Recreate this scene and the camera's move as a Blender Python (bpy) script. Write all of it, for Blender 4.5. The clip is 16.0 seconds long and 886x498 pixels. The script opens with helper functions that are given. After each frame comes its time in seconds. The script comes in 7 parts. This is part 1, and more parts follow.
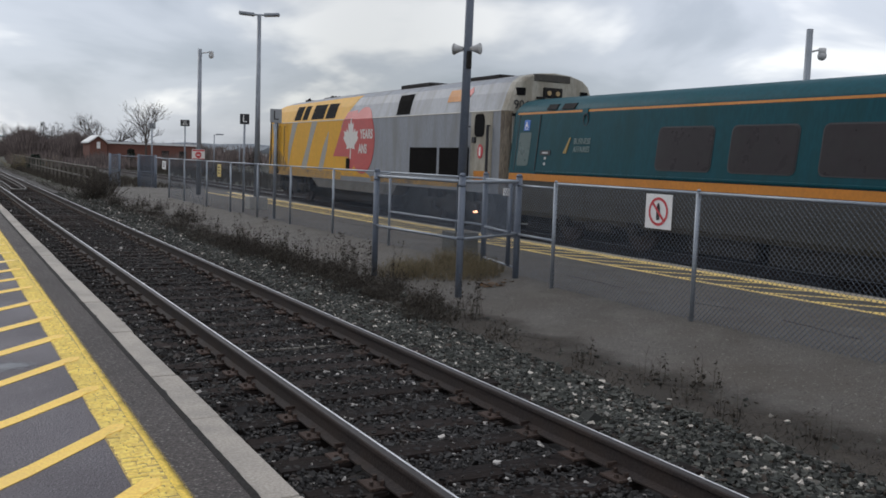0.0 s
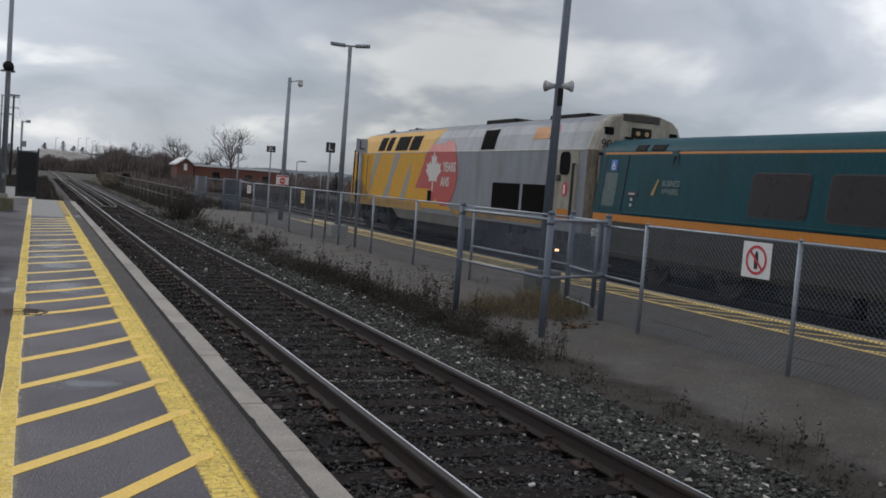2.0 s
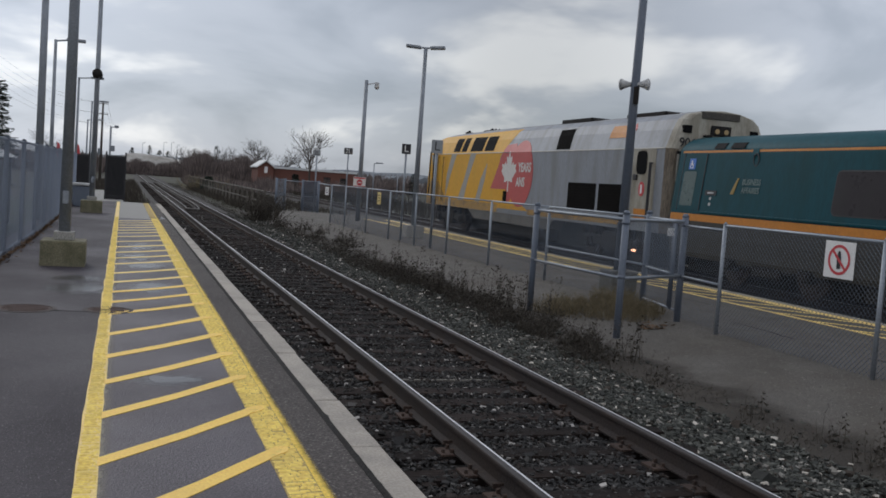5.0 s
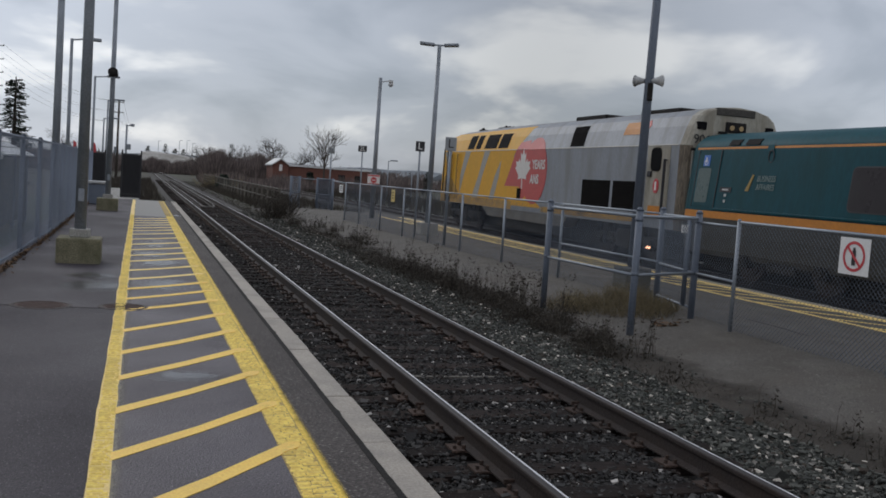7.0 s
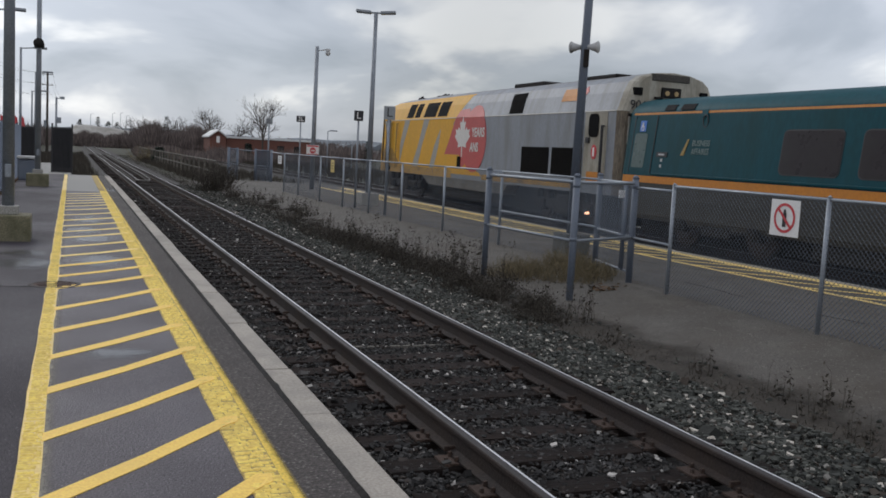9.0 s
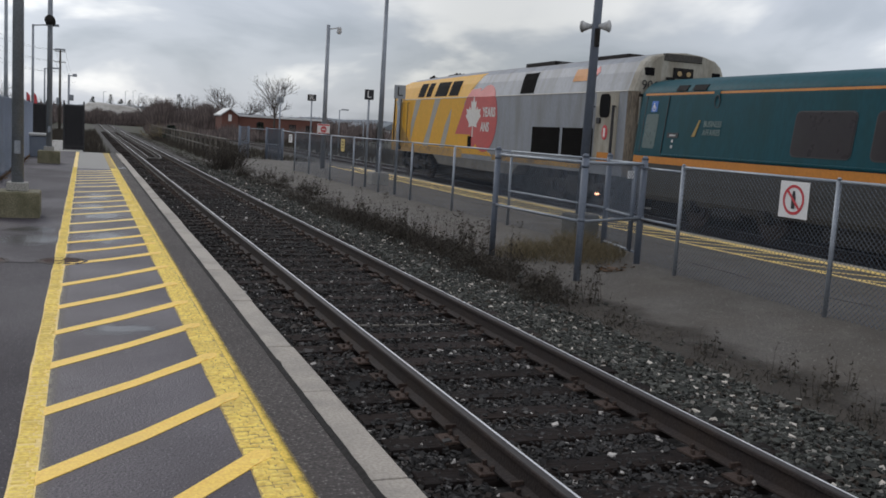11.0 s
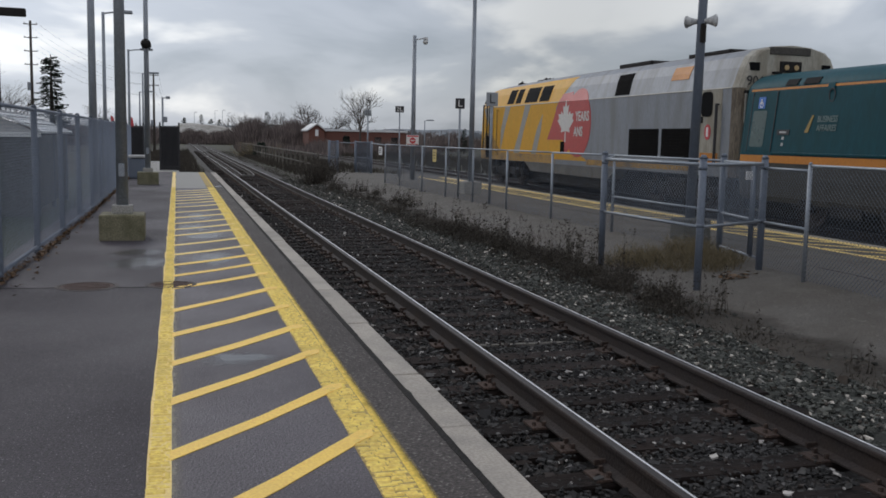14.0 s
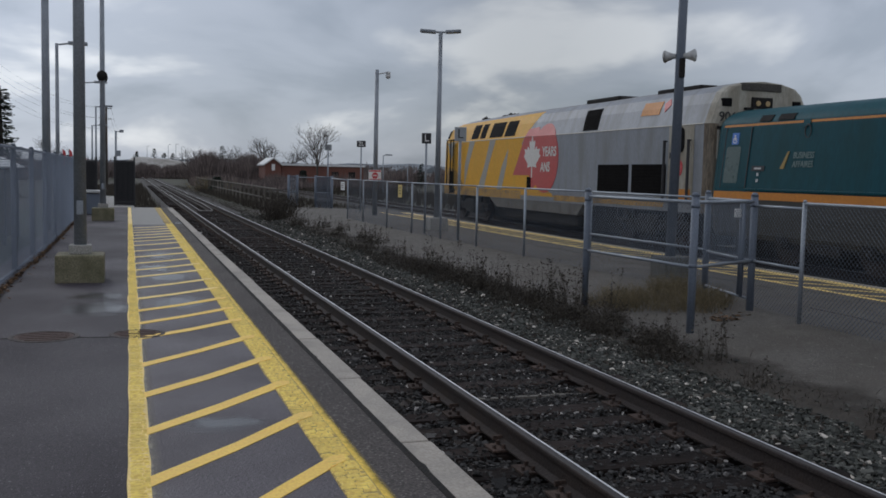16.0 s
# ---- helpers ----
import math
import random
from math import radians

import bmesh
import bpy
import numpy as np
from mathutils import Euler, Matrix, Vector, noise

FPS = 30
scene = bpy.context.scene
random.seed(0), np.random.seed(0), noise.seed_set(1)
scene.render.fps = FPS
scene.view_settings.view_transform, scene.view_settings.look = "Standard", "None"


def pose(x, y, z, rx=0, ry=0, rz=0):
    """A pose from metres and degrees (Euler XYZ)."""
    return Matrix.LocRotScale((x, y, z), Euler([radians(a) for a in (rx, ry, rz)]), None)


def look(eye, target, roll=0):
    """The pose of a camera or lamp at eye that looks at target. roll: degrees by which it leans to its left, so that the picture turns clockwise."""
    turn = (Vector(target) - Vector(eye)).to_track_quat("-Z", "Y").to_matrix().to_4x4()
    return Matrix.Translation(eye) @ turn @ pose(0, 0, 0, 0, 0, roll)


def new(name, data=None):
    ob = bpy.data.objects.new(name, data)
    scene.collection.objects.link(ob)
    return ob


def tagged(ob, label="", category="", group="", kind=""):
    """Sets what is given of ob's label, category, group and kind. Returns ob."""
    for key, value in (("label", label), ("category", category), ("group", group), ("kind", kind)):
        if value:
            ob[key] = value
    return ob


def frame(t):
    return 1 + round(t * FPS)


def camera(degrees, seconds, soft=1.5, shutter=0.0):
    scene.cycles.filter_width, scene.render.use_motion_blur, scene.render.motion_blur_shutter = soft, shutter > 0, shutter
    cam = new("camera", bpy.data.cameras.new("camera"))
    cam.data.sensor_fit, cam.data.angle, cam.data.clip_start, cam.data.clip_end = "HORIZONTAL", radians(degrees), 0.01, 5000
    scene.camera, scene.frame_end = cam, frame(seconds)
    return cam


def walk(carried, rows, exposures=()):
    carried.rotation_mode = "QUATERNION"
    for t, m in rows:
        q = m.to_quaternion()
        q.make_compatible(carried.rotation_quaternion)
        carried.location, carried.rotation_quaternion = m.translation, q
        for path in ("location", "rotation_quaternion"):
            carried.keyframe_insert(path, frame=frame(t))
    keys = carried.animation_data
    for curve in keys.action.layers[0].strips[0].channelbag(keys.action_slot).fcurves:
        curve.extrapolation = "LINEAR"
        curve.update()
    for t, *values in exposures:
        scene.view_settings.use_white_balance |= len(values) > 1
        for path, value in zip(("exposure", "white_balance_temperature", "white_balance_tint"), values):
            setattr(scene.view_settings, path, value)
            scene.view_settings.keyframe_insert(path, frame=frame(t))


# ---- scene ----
cam = camera(50.8, 16.0, 1.7)
PATH = [
    (0, (-2.430, -0.259, 1.811), (-1.481, 1.491, 1.624), 2.01),
    (0.5, (-2.432, -0.298, 1.798), (-1.598, 1.510, 1.602), 1.18),
    (1, (-2.463, -0.239, 1.785), (-1.635, 1.571, 1.590), 1.73),
    (1.5, (-2.505, -0.056, 1.812), (-1.649, 1.747, 1.680), 3.33),
    (2, (-2.515, -0.007, 1.809), (-1.707, 1.818, 1.686), 4.5),
    (2.5, (-2.434, -0.049, 1.799), (-1.709, 1.808, 1.64), 4.2),
    (3, (-2.379, -0.094, 1.793), (-1.683, 1.771, 1.607), 3.4),
    (3.5, (-2.394, -0.116, 1.804), (-1.719, 1.759, 1.63), 3.1),
    (4, (-2.446, -0.074, 1.798), (-1.79, 1.808, 1.636), 3.4),
    (4.5, (-2.493, -0.063, 1.806), (-1.83, 1.819, 1.672), 4.0),
    (7, (-2.472, -0.085, 1.801), (-1.846, 1.809, 1.66), 4.0),
    (7.5, (-2.495, -0.088, 1.795), (-1.849, 1.796, 1.621), 4.0),
    (8, (-2.472, -0.088, 1.793), (-1.778, 1.777, 1.595), 3.4),
    (8.5, (-2.455, -0.083, 1.802), (-1.717, 1.766, 1.608), 3.2),
    (9, (-2.425, -0.082, 1.801), (-1.682, 1.764, 1.602), 3.1),
    (9.5, (-2.401, -0.059, 1.794), (-1.686, 1.795, 1.566), 2.9),
    (12, (-2.357, -0.115, 1.797), (-1.616, 1.727, 1.56), 4.4),
    (12.5, (-2.516, 0.013, 1.798), (-1.774, 1.857, 1.575), 5.3),
    (13, (-2.601, 0.13, 1.813), (-1.845, 1.968, 1.581), 5.1),
    (13.5, (-2.524, 0.29, 1.799), (-1.852, 2.159, 1.565), 2.9),
    (14, (-2.499, 0.511, 1.783), (-1.952, 2.421, 1.55), 1.2),
    (14.5, (-2.67, 0.73, 1.804), (-2.085, 2.626, 1.556), 1.9),
    (15, (-2.726, 0.893, 1.798), (-2.209, 2.809, 1.546), 1.3),
    (15.5, (-2.636, 1.07, 1.811), (-2.184, 3.008, 1.615), 1.1),
    (16, (-2.653, 1.266, 1.801), (-2.014, 3.154, 1.643), 1.3),
]
EXPOSURES = [(0, 0.08, 6460, 10), (0.5, -0.28, 6410, 10), (1.5, -0.23, 6410, 10), (2.5, -0.23, 6510, 10), (3.5, -0.27, 6510, 10), (4.5, -0.19, 6420, 10), (7, -0.31, 6410, 10), (7.5, -0.41, 6330, 10), (8, -0.17, 6490, 10), (9, -0.08, 6460, 10), (12.5, 0, 6560, 10), (13.5, -0.05, 6460, 10), (14, -0.2, 6430, 10), (14.5, -0.2, 6420, 10), (15, -0.14, 6480, 10), (16, -0.44, 6190, 10)]
SKY = 1.05
walk(cam, [(t, look(eye, target, roll)) for t, eye, target, roll in PATH], EXPOSURES)

# ---- world, sun, exposure ----
world = bpy.data.worlds.new("overcast_sky")
scene.world = world
world.use_nodes = True
wn, wl = world.node_tree.nodes, world.node_tree.links
wn.clear()
w_out = wn.new("ShaderNodeOutputWorld")
w_sum = wn.new("ShaderNodeAddShader")
w_sky = wn.new("ShaderNodeTexSky")
w_sky.sky_type = "NISHITA"
w_sky.sun_disc = False
w_sky.sun_elevation, w_sky.sun_rotation = radians(22), radians(200)
w_b1 = wn.new("ShaderNodeBackground")
w_b1.inputs["Strength"].default_value = 0.012
w_b2 = wn.new("ShaderNodeBackground")
w_b2.inputs["Strength"].default_value = 2.0 * SKY
w_tc = wn.new("ShaderNodeTexCoord")
w_sep = wn.new("ShaderNodeSeparateXYZ")
w_abs = wn.new("ShaderNodeMath")
w_abs.operation = "MAXIMUM"
w_abs.inputs[1].default_value = 0.0
w_add = wn.new("ShaderNodeMath")
w_add.operation = "ADD"
w_add.inputs[1].default_value = 0.3
w_dx = wn.new("ShaderNodeMath")
w_dx.operation = "DIVIDE"
w_dy = wn.new("ShaderNodeMath")
w_dy.operation = "DIVIDE"
w_comb = wn.new("ShaderNodeCombineXYZ")
w_noise = wn.new("ShaderNodeTexNoise")
w_noise.inputs["Scale"].default_value = 1.55
w_noise.inputs["Detail"].default_value = 5.0
w_noise.inputs["Roughness"].default_value = 0.5
w_noise.inputs["Distortion"].default_value = 0.35
w_ramp = wn.new("ShaderNodeValToRGB")
w_ramp.color_ramp.interpolation = "EASE"
w_ramp.color_ramp.elements[0].position = 0.36
w_ramp.color_ramp.elements[0].color = (0.42, 0.455, 0.52, 1)
w_ramp.color_ramp.elements[1].position = 0.65
w_ramp.color_ramp.elements[1].color = (1.0, 1.0, 1.0, 1)
e = w_ramp.color_ramp.elements.new(0.5)
e.color = (0.545, 0.578, 0.648, 1)
wl.new(w_tc.outputs["Generated"], w_sep.inputs[0])
wl.new(w_sep.outputs["Z"], w_abs.inputs[0])
wl.new(w_abs.outputs[0], w_add.inputs[0])
wl.new(w_sep.outputs["X"], w_dx.inputs[0])
wl.new(w_add.outputs[0], w_dx.inputs[1])
wl.new(w_sep.outputs["Y"], w_dy.inputs[0])
wl.new(w_add.outputs[0], w_dy.inputs[1])
wl.new(w_dx.outputs[0], w_comb.inputs["X"])
wl.new(w_dy.outputs[0], w_comb.inputs["Y"])
wl.new(w_comb.outputs[0], w_noise.inputs["Vector"])
wl.new(w_noise.outputs["Fac"], w_ramp.inputs["Fac"])
w_unit = wn.new("ShaderNodeMapRange")
w_unit.inputs["From Min"].default_value, w_unit.inputs["From Max"].default_value = -1.0, 1.0
w_side = wn.new("ShaderNodeValToRGB")
w_side.color_ramp.interpolation = "B_SPLINE"
w_side.color_ramp.elements[0].color = (0.48, 0.48, 0.48, 1)
w_side.color_ramp.elements[1].color = (0.45, 0.45, 0.45, 1)
for at, level in ((0.28, 0.5), (0.36, 0.66), (0.42, 0.74), (0.49, 0.60), (0.56, 0.52), (0.62, 0.52), (0.68, 0.30), (0.75, 0.37), (0.81, 0.50), (0.88, 0.62)):
    w_side.color_ramp.elements.new(at).color = (level, level, level, 1)
w_mul = wn.new("ShaderNodeMixRGB")
w_mul.blend_type = "MULTIPLY"
w_mul.inputs["Fac"].default_value = 1.0
wl.new(w_sep.outputs["X"], w_unit.inputs["Value"])
wl.new(w_unit.outputs["Result"], w_side.inputs["Fac"])
wl.new(w_ramp.outputs["Color"], w_mul.inputs["Color1"])
wl.new(w_side.outputs["Color"], w_mul.inputs["Color2"])
w_rise = wn.new("ShaderNodeMapRange")
w_rise.interpolation_type = "SMOOTHSTEP"
w_rise.inputs["From Min"].default_value, w_rise.inputs["From Max"].default_value = 0.0, 0.4
w_rise.inputs["To Min"].default_value, w_rise.inputs["To Max"].default_value = 0.84, 1.08
w_mul2 = wn.new("ShaderNodeMixRGB")
w_mul2.blend_type = "MULTIPLY"
w_mul2.inputs["Fac"].default_value = 1.0
wl.new(w_sep.outputs["Z"], w_rise.inputs["Value"])
wl.new(w_mul.outputs["Color"], w_mul2.inputs["Color1"])
wl.new(w_rise.outputs["Result"], w_mul2.inputs["Color2"])
wl.new(w_mul2.outputs["Color"], w_b2.inputs["Color"])
wl.new(w_sky.outputs["Color"], w_b1.inputs["Color"])
wl.new(w_b1.outputs[0], w_sum.inputs[0])
wl.new(w_b2.outputs[0], w_sum.inputs[1])
wl.new(w_sum.outputs[0], w_out.inputs["Surface"])

sun_data = bpy.data.lights.new("sun", "SUN")
sun_data.energy, sun_data.angle, sun_data.color = 0.62, radians(25), (1.0, 0.96, 0.9)
sun = new("sun", sun_data)
sun.matrix_world = pose(0, 0, 40, 62, 0, -160)


# ---- materials ----
def mat(name, base, rough=0.7, metal=0.0, var=0.25, scale=3.0, fine=40.0, bump=0.1, tint=None, per="none", spread=0.3, spec=0.5, amount=0.5, stretch=(1, 1, 1), bscale=1.0, rspan=0.12):
    """A procedural surface: base colour varied by a coarse and a fine noise, towards tint where given."""
    m = bpy.data.materials.new(name)
    m.use_nodes = True
    nt = m.node_tree
    n, k = nt.nodes, nt.links
    b = n["Principled BSDF"]
    b.inputs["Metallic"].default_value = metal
    b.inputs["Specular IOR Level"].default_value = spec
    tc = n.new("ShaderNodeTexCoord")
    mp = n.new("ShaderNodeMapping")
    mp.inputs["Scale"].default_value = stretch
    k.new(tc.outputs["Object"], mp.inputs["Vector"])
    n1, n2 = n.new("ShaderNodeTexNoise"), n.new("ShaderNodeTexNoise")
    n1.inputs["Scale"].default_value, n1.inputs["Detail"].default_value = scale, 6
    n2.inputs["Scale"].default_value, n2.inputs["Detail"].default_value = fine, 4
    for q in (n1, n2):
        k.new(mp.outputs["Vector"], q.inputs["Vector"])
    r1 = n.new("ShaderNodeValToRGB")
    lo = tuple(c * (1 - var) for c in base)
    hi = tuple(min(1.0, c * (1 + var)) for c in base)
    r1.color_ramp.elements[0].position, r1.color_ramp.elements[1].position = 0.37, 0.63
    r1.color_ramp.elements[0].color, r1.color_ramp.elements[1].color = (*lo, 1), (*hi, 1)
    k.new(n2.outputs["Fac"], r1.inputs["Fac"])
    colour = r1.outputs["Color"]
    mix = n.new("ShaderNodeMixRGB")
    t = tint or tuple(c * (1 - 0.6 * var) for c in base)
    mix.inputs["Color2"].default_value = (*t, 1)
    r2 = n.new("ShaderNodeValToRGB")
    r2.color_ramp.elements[0].position, r2.color_ramp.elements[1].position = 0.45, 0.7
    r2.color_ramp.elements[1].color = (amount, amount, amount, 1)
    k.new(n1.outputs["Fac"], r2.inputs["Fac"])
    k.new(r2.outputs["Color"], mix.inputs["Fac"])
    k.new(colour, mix.inputs["Color1"])
    colour = mix.outputs["Color"]
    if per != "none":
        src = n.new("ShaderNodeObjectInfo").outputs["Random"] if per == "object" else n.new("ShaderNodeNewGeometry").outputs["Random Per Island"]
        mr = n.new("ShaderNodeMapRange")
        mr.inputs["To Min"].default_value, mr.inputs["To Max"].default_value = 1 - spread, 1 + spread
        hs = n.new("ShaderNodeHueSaturation")
        k.new(src, mr.inputs["Value"])
        k.new(mr.outputs["Result"], hs.inputs["Value"])
        k.new(colour, hs.inputs["Color"])
        colour = hs.outputs["Color"]
    k.new(colour, b.inputs["Base Color"])
    rr = n.new("ShaderNodeMapRange")
    rr.inputs["To Min"].default_value, rr.inputs["To Max"].default_value = max(0.03, rough - rspan), min(1.0, rough + rspan)
    k.new(n1.outputs["Fac"], rr.inputs["Value"])
    k.new(rr.outputs["Result"], b.inputs["Roughness"])
    if bump:
        bp = n.new("ShaderNodeBump")
        bp.inputs["Strength"].default_value, bp.inputs["Distance"].default_value = bump, 0.02 * bscale
        k.new(n2.outputs["Fac"], bp.inputs["Height"])
        k.new(bp.outputs["Normal"], b.inputs["Normal"])
    return m


def stone_mat(name, cols):
    """Crushed stone: mostly dark grey-green, some brown, a few nearly white."""
    m = mat(name, (0.1, 0.1, 0.1), rough=0.85, var=0.3, scale=8, fine=60, bump=0.3)
    n, k = m.node_tree.nodes, m.node_tree.links
    g = n.new("ShaderNodeNewGeometry")
    r = n.new("ShaderNodeValToRGB")
    cr = r.color_ramp
    cr.interpolation = "CONSTANT"
    cr.elements[0].color = (*cols[0][1], 1)
    cr.elements[1].position, cr.elements[1].color = cols[1][0], (*cols[1][1], 1)
    for p, c in cols[2:]:
        cr.elements.new(p).color = (*c, 1)
    k.new(g.outputs["Random Per Island"], r.inputs["Fac"])
    k.new(r.outputs["Color"], n["Principled BSDF"].inputs["Base Color"])
    return m


M_ASPHALT = mat("platform_asphalt", (0.041, 0.0325, 0.0425), 0.66, spec=0.42, rspan=0.3, var=0.55, scale=0.5, fine=70, bump=0.45, tint=(0.030, 0.0245, 0.029), amount=0.9)
def add_specks(m, colour, scale, edge, span=0.03, detail=1, strength=1.0):
    """Small pale grains strewn over a surface."""
    n, k = m.node_tree.nodes, m.node_tree.links
    b = n["Principled BSDF"]
    old = b.inputs["Base Color"].links[0].from_socket
    tc, ns, rp, mx = n.new("ShaderNodeTexCoord"), n.new("ShaderNodeTexNoise"), n.new("ShaderNodeValToRGB"), n.new("ShaderNodeMixRGB")
    ns.inputs["Scale"].default_value, ns.inputs["Detail"].default_value = scale, detail
    rp.color_ramp.elements[0].position, rp.color_ramp.elements[1].position = edge, edge + span
    rp.color_ramp.elements[1].color = (strength, strength, strength, 1)
    mx.inputs["Color2"].default_value = (*colour, 1)
    k.new(tc.outputs["Object"], ns.inputs["Vector"])
    k.new(ns.outputs["Fac"], rp.inputs["Fac"])
    k.new(rp.outputs["Color"], mx.inputs["Fac"])
    k.new(old, mx.inputs["Color1"])
    k.new(mx.outputs["Color"], b.inputs["Base Color"])


add_specks(M_ASPHALT, (0.25, 0.24, 0.25), 95, 0.70)
add_specks(M_ASPHALT, (0.012, 0.010, 0.012), 40, 0.67)
M_ASPHALT_OLD = mat("worn_asphalt", (0.084, 0.074, 0.064), 0.8, var=0.5, scale=0.7, fine=85, bump=0.4, spec=0.5, tint=(0.070, 0.058, 0.046), amount=0.9)
add_specks(M_ASPHALT_OLD, (0.052, 0.043, 0.033), 1.3, 0.50, 0.22, 8, 0.8)
add_specks(M_ASPHALT_OLD, (0.125, 0.115, 0.098), 2.1, 0.55, 0.2, 8, 0.6)
add_specks(M_ASPHALT_OLD, (0.19, 0.18, 0.16), 34, 0.67)
add_specks(M_ASPHALT_OLD, (0.035, 0.030, 0.025), 22, 0.69)
M_DIRT = mat("ballast_dirt", (0.052, 0.047, 0.043), 0.95, var=0.4, scale=2.5, fine=30, bump=0.8, tint=(0.035, 0.03, 0.026), amount=0.8)
M_STONE = stone_mat("ballast_stone", [(0.0, (0.018, 0.0168, 0.0165)), (0.3, (0.0276, 0.0257, 0.0252)), (0.55, (0.0382, 0.0356, 0.034)), (0.72, (0.0339, 0.0248, 0.0204)), (0.86, (0.0583, 0.0554, 0.0524)), (0.94, (0.117, 0.109, 0.105)), (0.978, (0.445, 0.416, 0.388))])
M_STONE2 = stone_mat("shoulder_stone", [(0.0, (0.0218, 0.0228, 0.0198)), (0.25, (0.0393, 0.0416, 0.0361)), (0.5, (0.0655, 0.0673, 0.0578)), (0.72, (0.0437, 0.0327, 0.0244)), (0.8, (0.104, 0.104, 0.0902)), (0.92, (0.207, 0.193, 0.171)), (0.97, (0.546, 0.495, 0.433))])
M_CONC = mat("kerb_concrete", (0.37, 0.33, 0.285), 0.85, var=0.15, scale=2.5, fine=60, bump=0.25, tint=(0.17, 0.165, 0.15), per="object", spread=0.08)
M_BLOCK = mat("mossy_concrete", (0.17, 0.155, 0.10), 0.9, var=0.25, scale=4, fine=40, bump=0.3, tint=(0.09, 0.09, 0.05), amount=0.8)
M_BLOCK3 = mat("dark_damp_concrete", (0.115, 0.11, 0.096), 0.9, var=0.3, scale=4, fine=40, bump=0.3, tint=(0.07, 0.068, 0.055), amount=0.8)
M_BLOCK2 = mat("pale_concrete", (0.30, 0.29, 0.27), 0.9, var=0.2, scale=4, fine=40, bump=0.3)
M_YEL = mat("yellow_paint", (0.98, 0.615, 0.118), 0.6, var=0.12, scale=3, fine=70, bump=0.15, tint=(0.80, 0.54, 0.16), amount=0.45)
M_YELPALE = mat("worn_yellow_paint", (0.96, 0.66, 0.21), 0.6, var=0.15, scale=2, fine=60, bump=0.15, tint=(0.70, 0.53, 0.23), amount=0.8)
M_TACT = mat("tactile_yellow", (0.94, 0.645, 0.15), 0.7, var=0.2, scale=3, fine=35, bump=0.5, tint=(0.60, 0.44, 0.13), amount=0.6)
M_TACTBED = mat("grimy_tactile_bed", (0.42, 0.30, 0.10), 0.85, var=0.3, scale=3, fine=35, bump=0.4)
M_RAIL = mat("rusty_rail_side", (0.028, 0.021, 0.0195), 0.75, 0.0, spec=0.3, var=0.3, scale=3, fine=50, bump=0.3, tint=(0.045, 0.03, 0.022), amount=0.6)
M_RAILDULL = mat("dull_rail_head", (0.032, 0.027, 0.026), 0.6, 0.1, spec=0.4, var=0.2, scale=3, fine=40, bump=0.1, stretch=(1, 0.2, 1))
M_RAILTOP = mat("polished_rail_head", (0.86, 0.85, 0.85), 0.42, 1.0, var=0.12, scale=2, fine=30, bump=0.03, stretch=(1, 0.1, 1))
M_TIE = mat("creosoted_sleeper", (0.023, 0.0175, 0.016), 0.95, spec=0.15, var=0.45, scale=2, fine=25, bump=0.6, tint=(0.034, 0.022, 0.017), per="object", spread=0.5, stretch=(0.25, 2, 1))
M_PLATE = mat("rusty_steel", (0.055, 0.035, 0.027), 0.9, 0.1, var=0.4, scale=6, fine=60, bump=0.5, tint=(0.06, 0.04, 0.032), per="object", spread=0.35)
M_GALV = mat("galvanised_steel", (0.27, 0.295, 0.33), 0.5, 0.5, var=0.15, scale=6, fine=60, bump=0.08, per="object", spread=0.1)
M_BLUEGREY = mat("blue_grey_paint", (0.118, 0.140, 0.180), 0.55, 0.1, var=0.15, scale=4, fine=50, bump=0.08, tint=(0.15, 0.168, 0.20))
M_MESH = mat("chain_link_wire", (0.135, 0.16, 0.20), 0.5, 0.4, var=0.15, scale=2, fine=20, bump=0)
M_MESHB = mat("coated_chain_link_wire", (0.175, 0.20, 0.25), 0.6, 0.1, var=0.12, scale=1, fine=20, bump=0)
M_POLE = mat("painted_steel_pole", (0.235, 0.255, 0.285), 0.5, 0.3, var=0.12, scale=2, fine=40, bump=0.05, tint=(0.12, 0.13, 0.135))
M_BLACK = mat("black_steel", (0.016, 0.016, 0.02), 0.55, var=0.2, scale=4, fine=40, bump=0.05)
M_DARK = mat("dark_underframe", (0.018, 0.017, 0.017), 0.85, 0.0, spec=0.2, var=0.4, scale=4, fine=40, bump=0.3, tint=(0.03, 0.025, 0.021))
M_SILVER = mat("weathered_silver_paint", (0.213, 0.230, 0.260), 0.5, 0.1, var=0.1, scale=1.2, fine=14, bump=0.02, tint=(0.170, 0.170, 0.166), amount=0.75, stretch=(1, 2.2, 0.45))
M_BEIGE = mat("dirty_cream_paint", (0.32, 0.30, 0.25), 0.5, var=0.12, scale=1.5, fine=15, bump=0.02, tint=(0.17, 0.14, 0.095), amount=0.85, stretch=(2, 2, 0.5))
M_LOCOY = mat("locomotive_yellow", (0.63, 0.325, 0.02), 0.5, spec=0.25, var=0.07, scale=1.3, fine=12, bump=0.02, tint=(0.55, 0.33, 0.05), amount=0.5, stretch=(1, 2, 0.5))
M_LOCOGREY = mat("livery_grey", (0.31, 0.30, 0.27), 0.45, 0.2, var=0.08, scale=1.5, fine=12, bump=0.02)
M_RED = mat("livery_red", (0.44, 0.055, 0.05), 0.45, var=0.08, scale=1.5, fine=12, bump=0.02, tint=(0.42, 0.09, 0.08))
